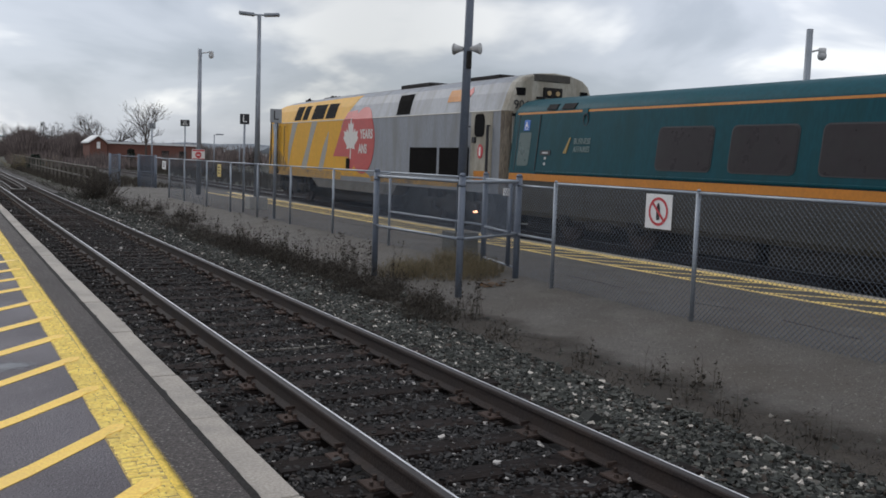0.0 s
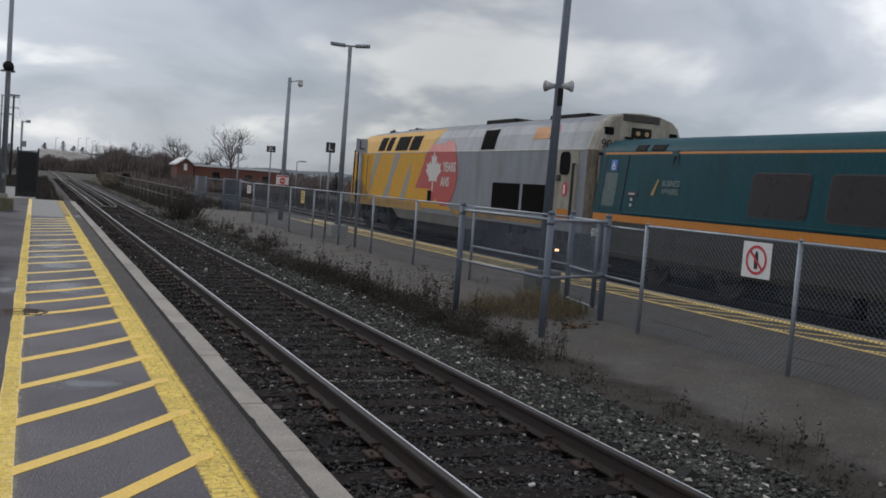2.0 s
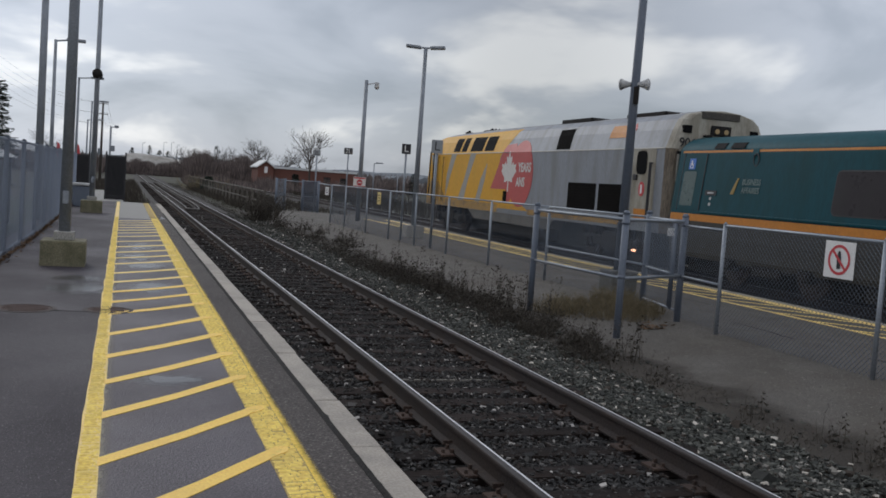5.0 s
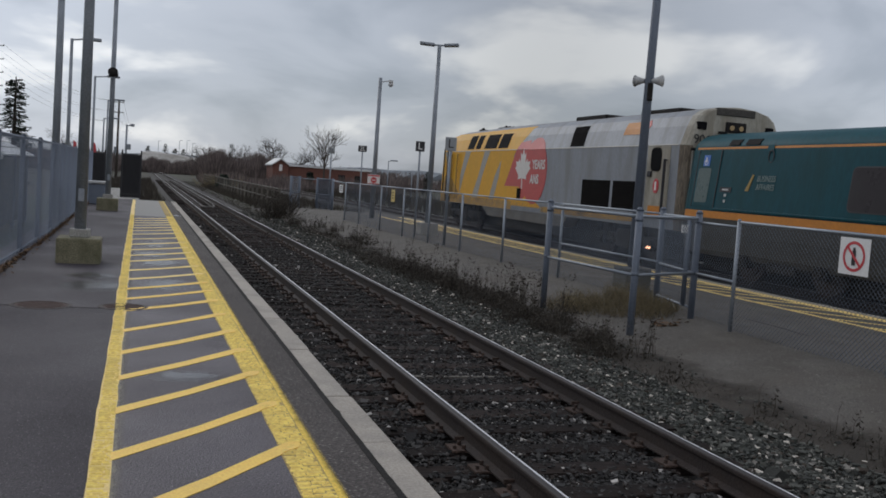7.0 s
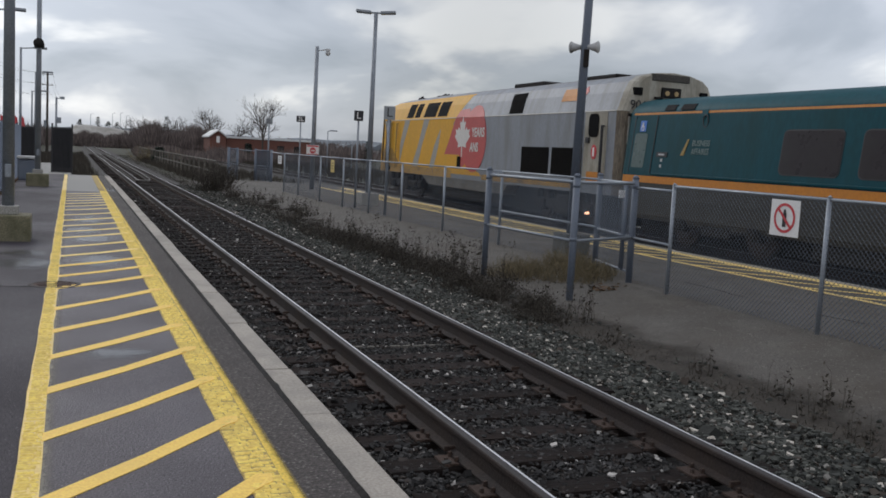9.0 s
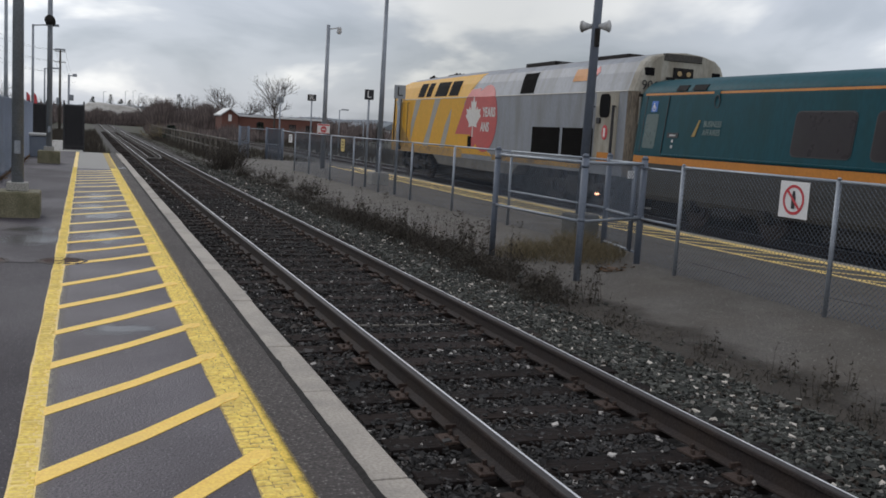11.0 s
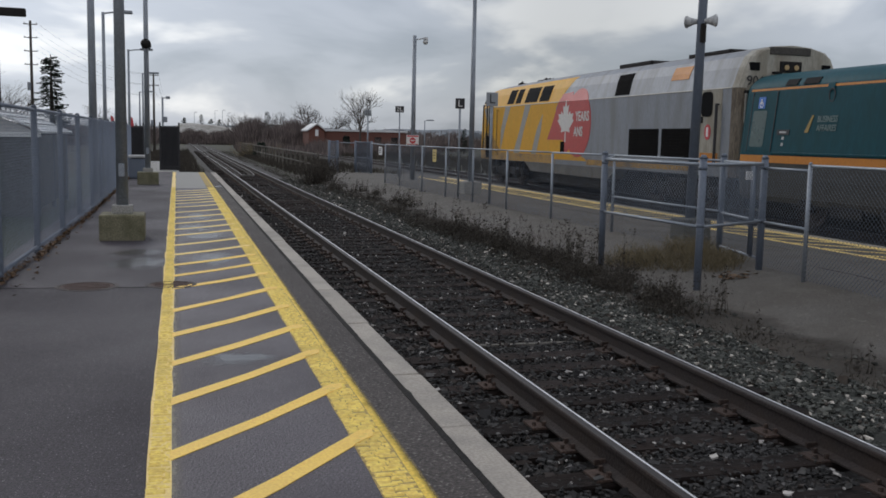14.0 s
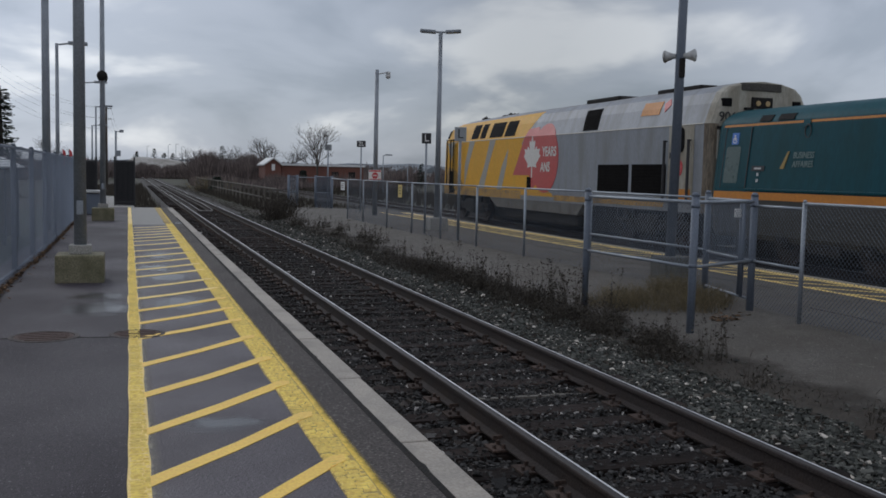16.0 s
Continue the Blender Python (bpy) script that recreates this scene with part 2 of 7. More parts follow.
M_LEAFW = mat("livery_white", (0.62, 0.60, 0.57), 0.5, var=0.06, scale=2, fine=12, bump=0.02)
M_ROOF = mat("loco_roof_grey", (0.24, 0.24, 0.25), 0.55, 0.3, var=0.2, scale=2, fine=20, bump=0.05, tint=(0.13, 0.12, 0.12), amount=0.7)
M_GREEN = mat("coach_teal_green", (0.003, 0.052, 0.068), 0.4, var=0.1, scale=1.2, fine=10, bump=0.015, tint=(0.004, 0.042, 0.048), amount=0.7, spec=0.14, stretch=(1, 2, 0.5))
M_GREENROOF = mat("coach_roof_green", (0.005, 0.060, 0.078), 0.55, spec=0.14, var=0.1, scale=1.2, fine=10, bump=0.02, tint=(0.006, 0.062, 0.07))
M_ORANGE = mat("coach_orange_band", (0.47, 0.168, 0.008), 0.5, var=0.08, scale=1.5, fine=14, bump=0.02, tint=(0.36, 0.145, 0.015))
M_COACHGREY = mat("coach_lower_grey", (0.045, 0.045, 0.043), 0.55, 0.2, var=0.15, scale=1.2, fine=14, bump=0.03, tint=(0.04, 0.037, 0.033), amount=0.8, stretch=(1, 2, 0.5))
M_GLASS = mat("dark_tinted_glass", (0.010, 0.010, 0.011), 0.6, spec=0.02, var=0.1, scale=2, fine=8, bump=0)
M_COACHGLASS = mat("dusty_tinted_glass", (0.026, 0.021, 0.023), 0.3, spec=0.2, var=0.1, scale=2.5, fine=6, bump=0, tint=(0.027, 0.025, 0.026), amount=0.7)
M_GRILLE = mat("black_grille", (0.008, 0.0075, 0.0075), 0.9, spec=0.05, var=0.3, scale=5, fine=30, bump=0.2)
M_WHITE = mat("sign_white", (0.72, 0.71, 0.70), 0.5, var=0.05, scale=4, fine=40, bump=0.02)
M_SIGNRED = mat("sign_red", (0.52, 0.05, 0.06), 0.5, var=0.06, scale=4, fine=40, bump=0.02)
M_SIGNBLUE = mat("sign_blue", (0.05, 0.16, 0.50), 0.5, var=0.06, scale=4, fine=40, bump=0.02)
M_SIGNYEL = mat("sign_yellow", (0.60, 0.46, 0.16), 0.5, var=0.1, scale=4, fine=40, bump=0.02)
M_BRICK = mat("red_brick_wall", (0.145, 0.062, 0.047), 0.9, var=0.25, scale=0.6, fine=9, bump=0.1, tint=(0.14, 0.06, 0.045), amount=0.7)
M_ROOFW = mat("pale_roof_edge", (0.6, 0.6, 0.6), 0.6, var=0.06, scale=1, fine=5, bump=0.02)
M_SHED = mat("pale_cladding", (0.42, 0.42, 0.42), 0.7, var=0.1, scale=0.2, fine=3, bump=0.02)
M_GRASS = mat("autumn_grass_ground", (0.041, 0.036, 0.025), 0.95, var=0.35, scale=0.12, fine=3, bump=0.3, tint=(0.05, 0.06, 0.028), amount=0.8)
M_WEED = mat("dry_dark_weed", (0.046, 0.038, 0.029), 0.95, var=0.35, scale=8, fine=60, bump=0, per="island", spread=0.5)
M_STRAW = mat("dry_straw_grass", (0.15, 0.12, 0.068), 0.95, var=0.3, scale=8, fine=60, bump=0, per="island", spread=0.45)
M_WOOD = mat("bare_branch_bark", (0.06, 0.05, 0.043), 0.95, var=0.3, scale=3, fine=30, bump=0.2)
M_TWIG = mat("distant_bare_twigs", (0.135, 0.108, 0.100), 0.95, var=0.3, scale=0.1, fine=1, bump=0, per="island", spread=0.5)
M_SPRUCE = mat("spruce_needles", (0.02, 0.032, 0.022), 0.9, var=0.3, scale=2, fine=20, bump=0, per="island", spread=0.4)
# Distance haze is put into this blue-grey base colour.
M_HAZE = mat("haze_tinted_grey", (0.18, 0.20, 0.22), 0.95, var=0.1, scale=0.01, fine=0.1, bump=0)
M_RUST = mat("rusty_iron_cover", (0.075, 0.045, 0.038), 0.8, 0.2, var=0.3, scale=6, fine=50, bump=0.4)
M_LEAFLITTER = mat("brown_leaf_litter", (0.13, 0.075, 0.038), 0.95, var=0.4, scale=6, fine=60, bump=0.4, per="island", spread=0.5)
M_OLDWOOD = mat("weathered_grey_timber", (0.12, 0.108, 0.092), 0.9, var=0.3, scale=3, fine=30, bump=0.3, per="object", spread=0.3)
# Lighter copy of the platform asphalt; the strip's sheen is in the colour.
M_WALK = mat("strip_asphalt", (0.064, 0.051, 0.062), 0.55, rspan=0.25, var=0.5, scale=0.9, fine=70, bump=0.4, tint=(0.054, 0.045, 0.053), amount=0.9)
add_specks(M_WALK, (0.26, 0.25, 0.26), 95, 0.70)
add_specks(M_WALK, (0.018, 0.015, 0.018), 40, 0.67)
M_SHADEGLASS = mat("pale_door_glass", (0.05, 0.085, 0.08), 0.3, var=0.15, scale=3, fine=12, bump=0)
M_DULLTEXT = mat("faded_pale_lettering", (0.13, 0.185, 0.18), 0.5, var=0.1, scale=4, fine=30, bump=0)
M_DULLGOLD = mat("faded_gold_mark", (0.26, 0.17, 0.035), 0.5, var=0.1, scale=4, fine=30, bump=0)
M_VERGE = mat("damp_green_grass", (0.020, 0.033, 0.015), 0.95, var=0.4, scale=0.4, fine=14, bump=0.5, tint=(0.026, 0.029, 0.016), amount=0.8)
M_PANEL = mat("dull_shelter_panel", (0.06, 0.066, 0.068), 0.4, var=0.2, scale=1.5, fine=12, bump=0, tint=(0.04, 0.043, 0.043), amount=0.7)
M_DISC = mat("green_sign_disc", (0.03, 0.19, 0.08), 0.5, var=0.06, scale=4, fine=30, bump=0)
M_MOUND = mat("pale_dry_slope", (0.36, 0.345, 0.32), 0.95, var=0.2, scale=0.15, fine=1.5, bump=0.1, tint=(0.15, 0.13, 0.105), amount=0.6)
M_GRIT = mat("gritty_asphalt", (0.062, 0.051, 0.047), 0.85, rspan=0.1, var=0.55, scale=0.8, fine=60, bump=0.6, tint=(0.046, 0.038, 0.036), amount=0.9)
add_specks(M_GRIT, (0.2, 0.19, 0.17), 60, 0.67)
M_FENCEPOST = mat("coated_fence_post", (0.082, 0.100, 0.132), 0.55, 0.1, var=0.15, scale=4, fine=50, bump=0.08, tint=(0.11, 0.125, 0.155))
M_PATCH = mat("newer_asphalt", (0.0355, 0.0285, 0.037), 0.68, spec=0.4, rspan=0.25, var=0.6, scale=0.6, fine=75, bump=0.5, tint=(0.0285, 0.0228, 0.0288), amount=0.8)
add_specks(M_PATCH, (0.25, 0.24, 0.25), 95, 0.70)
add_specks(M_PATCH, (0.012, 0.010, 0.012), 40, 0.67)
M_GUARD = mat("worn_guard_rail_top", (0.13, 0.12, 0.113), 0.5, 0.5, var=0.2, scale=2, fine=30, bump=0.05)
M_SKYPLATE = mat("weathered_pale_plate", (0.27, 0.285, 0.30), 0.5, var=0.08, scale=4, fine=30, bump=0.02)
M_ENDVENT = mat("brown_grimy_vent", (0.06, 0.054, 0.047), 0.8, var=0.3, scale=4, fine=30, bump=0.2)
M_ENDGRIME = mat("brown_end_grime", (0.13, 0.105, 0.078), 0.8, var=0.35, scale=1.5, fine=14, bump=0.05, tint=(0.22, 0.20, 0.165), amount=0.8, stretch=(2, 2, 0.4))
M_GRIMEY = mat("grimy_yellow_paint", (0.40, 0.23, 0.05), 0.65, var=0.3, scale=1.5, fine=14, bump=0.05, tint=(0.16, 0.11, 0.06), amount=0.9)
M_SKIRT = mat("darker_silver_skirt", (0.115, 0.11, 0.10), 0.6, 0.1, var=0.2, scale=1.2, fine=14, bump=0.03, tint=(0.06, 0.052, 0.042), amount=0.9, stretch=(1, 2, 0.5))


def fading(m, x_full, x_none, peak=1.0):
    """Lets a coat of paint thin out across its width, with a grainy edge."""
    n, k = m.node_tree.nodes, m.node_tree.links
    tc, sp, mr, ns, mu = n.new("ShaderNodeTexCoord"), n.new("ShaderNodeSeparateXYZ"), n.new("ShaderNodeMapRange"), n.new("ShaderNodeTexNoise"), n.new("ShaderNodeMath")
    mr.interpolation_type = "SMOOTHSTEP"
    mr.inputs["From Min"].default_value, mr.inputs["From Max"].default_value = x_none, x_full
    mr.inputs["To Min"].default_value, mr.inputs["To Max"].default_value = 0.0, 1.3 * peak
    ns.inputs["Scale"].default_value, ns.inputs["Detail"].default_value = 9.0, 4
    mu.operation, mu.use_clamp = "MULTIPLY", True
    k.new(tc.outputs["Object"], sp.inputs[0])
    k.new(tc.outputs["Object"], ns.inputs["Vector"])
    k.new(sp.outputs["X"], mr.inputs["Value"])
    mr2 = n.new("ShaderNodeMapRange")
    mr2.inputs["From Min"].default_value, mr2.inputs["From Max"].default_value = 0.3, 0.6
    mr2.inputs["To Min"].default_value = 0.55
    k.new(ns.outputs["Fac"], mr2.inputs["Value"])
    k.new(mr.outputs["Result"], mu.inputs[0])
    k.new(mr2.outputs["Result"], mu.inputs[1])
    k.new(mu.outputs[0], n["Principled BSDF"].inputs["Alpha"])
    return m


M_SPRAY = fading(mat("paint_overspray", (0.30, 0.27, 0.22), 0.7, var=0.3, scale=2, fine=60, bump=0.2), -2.55, -2.47, 0.6)
M_SPRAYEDGE = fading(mat("mustard_overspray", (0.78, 0.54, 0.07), 0.65, var=0.2, scale=2, fine=60, bump=0.2), -1.425, -1.365)


def puddle_mat():
    """A thin film of water that dries out towards its rim."""
    m = mat("rain_film", (0.05, 0.048, 0.054), 0.22, var=0.3, scale=2.5, fine=50, bump=0.02, rspan=0.06, spec=1.0)
    n, k = m.node_tree.nodes, m.node_tree.links
    tc, gr, mp, ns, ad, rp = n.new("ShaderNodeTexCoord"), n.new("ShaderNodeTexGradient"), n.new("ShaderNodeMapping"), n.new("ShaderNodeTexNoise"), n.new("ShaderNodeMath"), n.new("ShaderNodeMapRange")
    gr.gradient_type = "SPHERICAL"
    mp.inputs["Location"].default_value, mp.inputs["Scale"].default_value = (-1, -1, 0), (2, 2, 0)
    ns.inputs["Scale"].default_value, ns.inputs["Detail"].default_value = 4.5, 6
    ad.operation = "MULTIPLY"
    rp.interpolation_type = "SMOOTHSTEP"
    rp.inputs["From Min"].default_value, rp.inputs["From Max"].default_value = 0.09, 0.40
    rp.inputs["To Max"].default_value = 0.75
    k.new(tc.outputs["Generated"], mp.inputs["Vector"])
    k.new(mp.outputs["Vector"], gr.inputs["Vector"])
    k.new(tc.outputs["Object"], ns.inputs["Vector"])
    k.new(gr.outputs["Fac"], ad.inputs[0])
    k.new(ns.outputs["Fac"], ad.inputs[1])
    k.new(ad.outputs[0], rp.inputs["Value"])
    k.new(rp.outputs["Result"], n["Principled BSDF"].inputs["Alpha"])
    return m


M_PUDDLE = puddle_mat()
M_POLY = mat("white_roof_panel", (0.66, 0.68, 0.7), 0.4, var=0.05, scale=2, fine=20, bump=0.02)


def glow(name, colour, strength):
    m = bpy.data.materials.new(name)
    m.use_nodes = True
    b = m.node_tree.nodes["Principled BSDF"]
    b.inputs["Base Color"].default_value = (*colour, 1)
    b.inputs["Emission Color"].default_value = (*colour, 1)
    b.inputs["Emission Strength"].default_value = strength
    return m


M_LAMPWARM = glow("lit_warm_lamp", (0.22, 0.16, 0.08), 0.3)
M_LAMPRED = glow("lit_marker_lamp", (1.0, 0.5, 0.3), 3.0)


# ---- mesh helpers ----
BASE = {}


def thing(name, at, label, category, group="", kind=""):
    ob = new(name)
    ob.location = at
    ob.empty_display_size = 0.2
    BASE[ob] = Vector(at)
    return tagged(ob, label, category, group, kind)


def link_mesh(name, data, parent=None, label=""):
    """A mesh in world places becomes a part of parent."""
    ob = new(name, data)
    if parent is not None:
        data.transform(Matrix.Translation(-BASE[parent]))
        ob.parent = parent
        BASE[ob] = BASE[parent]
    else:
        BASE[ob] = Vector((0, 0, 0))
    return tagged(ob, label)


def part(name, bm, material, parent=None, label="", smooth=False):
    data = bpy.data.meshes.new(name)
    bm.to_mesh(data)
    bm.free()
    for m in material if isinstance(material, (list, tuple)) else (material,):
        data.materials.append(m)
    if smooth:
        data.shade_smooth()
    return link_mesh(name, data, parent, label)


def setting(name, bm, material, label, category, kind="structure"):
    return tagged(part(name, bm, material), label, category, "", kind)


def box(bm, x0, x1, y0, y1, z0, z1, bevel=0.0):
    m = Matrix.Translation(((x0 + x1) / 2, (y0 + y1) / 2, (z0 + z1) / 2)) @ Matrix.Diagonal((x1 - x0, y1 - y0, z1 - z0, 1))
    made = bmesh.ops.create_cube(bm, size=1.0, matrix=m)["verts"]
    if bevel:
        edges = list({e for v in made for e in v.link_edges})
        bmesh.ops.bevel(bm, geom=edges, offset=bevel, segments=2, affect="EDGES", profile=0.6)
    return bm


def tube(bm, p, q, r, n=10, r2=None):
    p, q = Vector(p), Vector(q)
    d = q - p
    m = Matrix.Translation((p + q) / 2) @ d.to_track_quat("Z", "Y").to_matrix().to_4x4()
    bmesh.ops.create_cone(bm, cap_ends=True, segments=n, radius1=r, radius2=r if r2 is None else r2, depth=d.length, matrix=m)
    return bm


def prism(bm, poly, a, b, place):
    """A flat outline of (u, v) pairs, thick from a to b; place(u, v, w) gives the world point."""
    lo = [bm.verts.new(place(u, v, a)) for u, v in poly]
    hi = [bm.verts.new(place(u, v, b)) for u, v in poly]
    bm.faces.new(lo)
    bm.faces.new(hi[::-1])
    for i in range(len(poly)):
        j = (i + 1) % len(poly)
        bm.faces.new((lo[j], lo[i], hi[i], hi[j]))
    bmesh.ops.recalc_face_normals(bm, faces=bm.faces[:])
    return bm


def loft(bm, rings, closed=True, caps=True):
    vs = [[bm.verts.new(p) for p in ring] for ring in rings]
    n = len(rings[0])
    for a, b in zip(vs, vs[1:]):
        for i in range(n if closed else n - 1):
            j = (i + 1) % n
            bm.faces.new((a[i], a[j], b[j], b[i]))
    if caps and closed:
        bm.faces.new(vs[0][::-1])
        bm.faces.new(vs[-1])
    bmesh.ops.recalc_face_normals(bm, faces=bm.faces[:])
    return bm


def raw_mesh(name, verts, faces, material):
    data = bpy.data.meshes.new(name)
    data.from_pydata(verts, [], faces)
    data.materials.append(material)
    data.update()
    return data


def lettering(name, words, size, matrix, material, parent, spacing=1.0, squeeze=1.0, bold=0.0):
    """Words in the built-in font, made into a mesh."""
    cu = bpy.data.curves.new(name, "FONT")
    cu.body, cu.size, cu.extrude, cu.space_character = words, size, 0.002, spacing
    cu.align_x, cu.align_y, cu.offset = "CENTER", "CENTER", bold
    tmp = new("text_source", cu)
    bpy.context.view_layer.update()
    data = bpy.data.meshes.new_from_object(tmp.evaluated_get(bpy.context.evaluated_depsgraph_get()))
    bpy.data.objects.remove(tmp)
    data.transform(matrix @ Matrix.Diagonal((squeeze, 1, 1, 1)))
    data.materials.clear()
    data.materials.append(material)
    return link_mesh(name, data, parent)


def facing_west(x, y, z):
    """A sheet that faces -x, its right towards -y, as one reads it from the near platform."""
    return Matrix(((0, 0, -1, x), (-1, 0, 0, y), (0, 1, 0, z), (0, 0, 0, 1)))


def facing_south(x, y, z):
    """A sheet that faces -y, its right towards +x."""
    return Matrix(((1, 0, 0, x), (0, 0, -1, y), (0, 1, 0, z), (0, 0, 0, 1)))


def wire_net(a, b, z0, z1, pitch, r, slope0=0.0, slope1=0.0):
    """Crossing diagonal wires over an upright panel from a to b (plan points): three-sided prisms."""
    a, b = Vector((*a, 0)), Vector((*b, 0))
    along = (b - a).normalized()
    out = Vector((along.y, -along.x, 0))
    length, height = (b - a).length, z1 - z0
    step = pitch * 1.4142
    verts, faces = [], []
    for way, off in ((1, r), (-1, -r)):
        k = -math.ceil(height / step)
        while k * step < length + height:
            s = k * step
            u0, u1 = (s, s + height) if way > 0 else (s + height, s)
            v0, v1 = 0.0, height
            pts = []
            for u, v in ((u0, v0), (u1, v1)):
                pts.append([u, v])
            (ua, va), (ub, vb) = pts
            lo, hi = min(ua, ub), max(ua, ub)
            if hi > 0 and lo < length:
                def clip(u):
                    t = (u - ua) / (ub - ua)
                    return [u, va + t * (vb - va)]
                pa = clip(min(max(ua, 0), length))
                pb = clip(min(max(ub, 0), length))
                if abs(pa[0] - pb[0]) > 0.01:
                    n0 = len(verts)
                    for u, v in (pa, pb):
                        c = a + along * u + out * off + Vector((0, 0, z0 + v))
                        for du, dv in ((0, r), (r, -0.6 * r), (-r, -0.6 * r)):
                            verts.append(c + out * du + along * (dv * 0.7) + Vector((0, 0, -0.7 * way * dv)))
                    for i in range(3):
                        j = (i + 1) % 3
                        faces.append((n0 + i, n0 + j, n0 + 3 + j, n0 + 3 + i))
            k += 1
    return verts, faces


def net_part(name, a, b, z0, z1, pitch, r, material, parent):
    v, f = wire_net(a, b, z0, z1, pitch, r)
    return link_mesh(name, raw_mesh(name, v, f, material), parent)


# ---- large structure ----
P1 = 0.17
KERB0, KERB1 = -1.128, -0.902


def ground_height(x, y):
    """Height of the land between and beyond the tracks."""
    xs = [-400, -4.2, -0.9, -0.75, 2.3, 2.9, 3.3, 4.4, 5.8, 7.0, 8.8, 10.7, 10.75, 11.0, 14.2, 15.5, 400]
    zs = [-0.02, -0.02, -0.45, -0.245, -0.245, -0.34, -0.30, -0.22, -0.07, -0.04, -0.11, -0.12, -0.3, -0.3, -0.3, -0.5, -0.5]
    z = float(np.interp(x, xs, zs))
    if y > 46:
        t = min(1.0, (y - 46) / 20)
        z = z * (1 - t) + t * (-0.28 if -4 < x < 15 else -0.5)
    return z


bm = bmesh.new()
gx = [-1600, -500, -150, -60, -20, -8, -4.2, -2.5, -0.95, -0.9, -0.75, 0, 0.75, 1.5, 2.3, 2.6, 2.9, 3.1, 3.3, 3.6, 4.0, 4.4, 5.1, 5.8, 7, 8.8, 10.7, 10.75, 11, 12.3, 14.2, 15.5, 20, 40, 90, 200, 600, 1600]
gy = [-1500, -300, -60, -12, -4, 0, 3, 6, 9, 12, 15, 18, 21, 24, 28, 32, 36, 40, 46, 52, 58, 66, 80, 110, 150, 220, 400, 900, 2500]
grid = [[bm.verts.new((x, y, ground_height(x, y))) for x in gx] for y in gy]
for j in range(len(gy) - 1):
    for i in range(len(gx) - 1):
        f = bm.faces.new((grid[j][i], grid[j][i + 1], grid[j + 1][i + 1], grid[j + 1][i]))
        cx, cy = (gx[i] + gx[i + 1]) / 2, (gy[j] + gy[j + 1]) / 2
        if -0.95 < cx < 3.2 or 10.74 < cx < 14.2:
            f.material_index = 1
        elif 3.2 < cx < 10.74 and cy < 50:
            f.material_index = 2
ground = setting("ground", bm, [M_GRASS, M_DIRT, M_ASPHALT_OLD], "flat ground of worn asphalt, dark ballast bed and autumn grass", "ground")

# near platform: slab, kerb stones, painted lines
bm = bmesh.new()
box(bm, -4.62, KERB0, -25, 42.2, -0.6, P1)
platform = setting("platform_near", bm, M_ASPHALT, "damp dark asphalt station platform with yellow painted safety strip", "platform")
BASE[platform] = Vector((0, 0, 0))
bm = bmesh.new()
box(bm, -14.0, -4.62, -25, 42.2, -0.6, 0.1)
tagged(setting("verge", bm, M_VERGE, "strip of damp green grass behind the platform fence", "grass"), kind="structure")


def slab_poly(pts, z0, z1):
    b = bmesh.new()
    return prism(b, pts, z0, z1, lambda u, v, w: (u, v, w))


def wavy_line(x0, x1, y0, y1, wob, step):
    left, right = [], []
    y = y0
    while y < y1:
        left.append((x0 + random.uniform(-wob, wob), y))
        right.append((x1 + random.uniform(-wob, wob), y))
        y += step
    left.append((x0, y1))
    right.append((x1, y1))
    return left + right[::-1]


part("painted_line", slab_poly(wavy_line(-2.66, -2.54, -6, 42.0, 0.008, 0.35), P1, P1 + 0.004), M_YELPALE, platform, "worn yellow painted line")
part("walk_strip", slab_poly([(-2.55, -6), (-1.61, -6), (-1.61, 29.6), (-2.55, 29.6)], P1 - 0.01, P1 + 0.001), M_WALK, platform, "damp asphalt between the painted lines, sheen put into a paler tone")
part("grit_strip", slab_poly([(-1.44, -6), (KERB0, -6), (KERB0, 42), (-1.44, 42)], P1 - 0.01, P1 + 0.002), M_GRIT, platform, "gritty grey asphalt beside the kerb")
part("painted_line", slab_poly([(-1.47, -6), (-1.35, -6), (-1.35, 42.0), (-1.47, 42.0)], P1, P1 + 0.0026), M_SPRAYEDGE, platform, "mustard painted edge line with a soft sprayed edge")
# rough tactile band: short raised ribs on a yellow bed
part("tactile_band", slab_poly(wavy_line(-1.615, -1.43, -6, 42.0, 0.006, 0.35), P1, P1 + 0.003), M_TACTBED, platform, "rough yellow tactile warning band")
verts, faces = [], []
for xa, xb, y in ((-1.612, -1.435, 2.5), (-2.655, -2.545, 2.5)):
  while y < 30:
    x = xa + random.uniform(0.0, 0.012)
    while x < xb - 0.02:
        w = min(random.uniform(0.05, 0.10), xb - x)
        h = random.uniform(0.004, 0.008)
        d = random.uniform(0.022, 0.033)
        yy = y + random.uniform(-0.012, 0.012)
        n0 = len(verts)
        for px, py, pz in ((x, yy, 0), (x + w, yy, 0), (x + w, yy + d, 0), (x, yy + d, 0), (x + 0.006, yy + d * 0.3, h), (x + w - 0.006, yy + d * 0.3, h), (x + w - 0.006, yy + d * 0.7, h), (x + 0.006, yy + d * 0.7, h)):
            verts.append((px, py, P1 + 0.003 + pz))
        for f in ((0, 1, 5, 4), (1, 2, 6, 5), (2, 3, 7, 6), (3, 0, 4, 7), (4, 5, 6, 7)):
            faces.append(tuple(n0 + i for i in f))
        x += w + random.uniform(0.001, 0.008)
    y += random.uniform(0.028, 0.036)
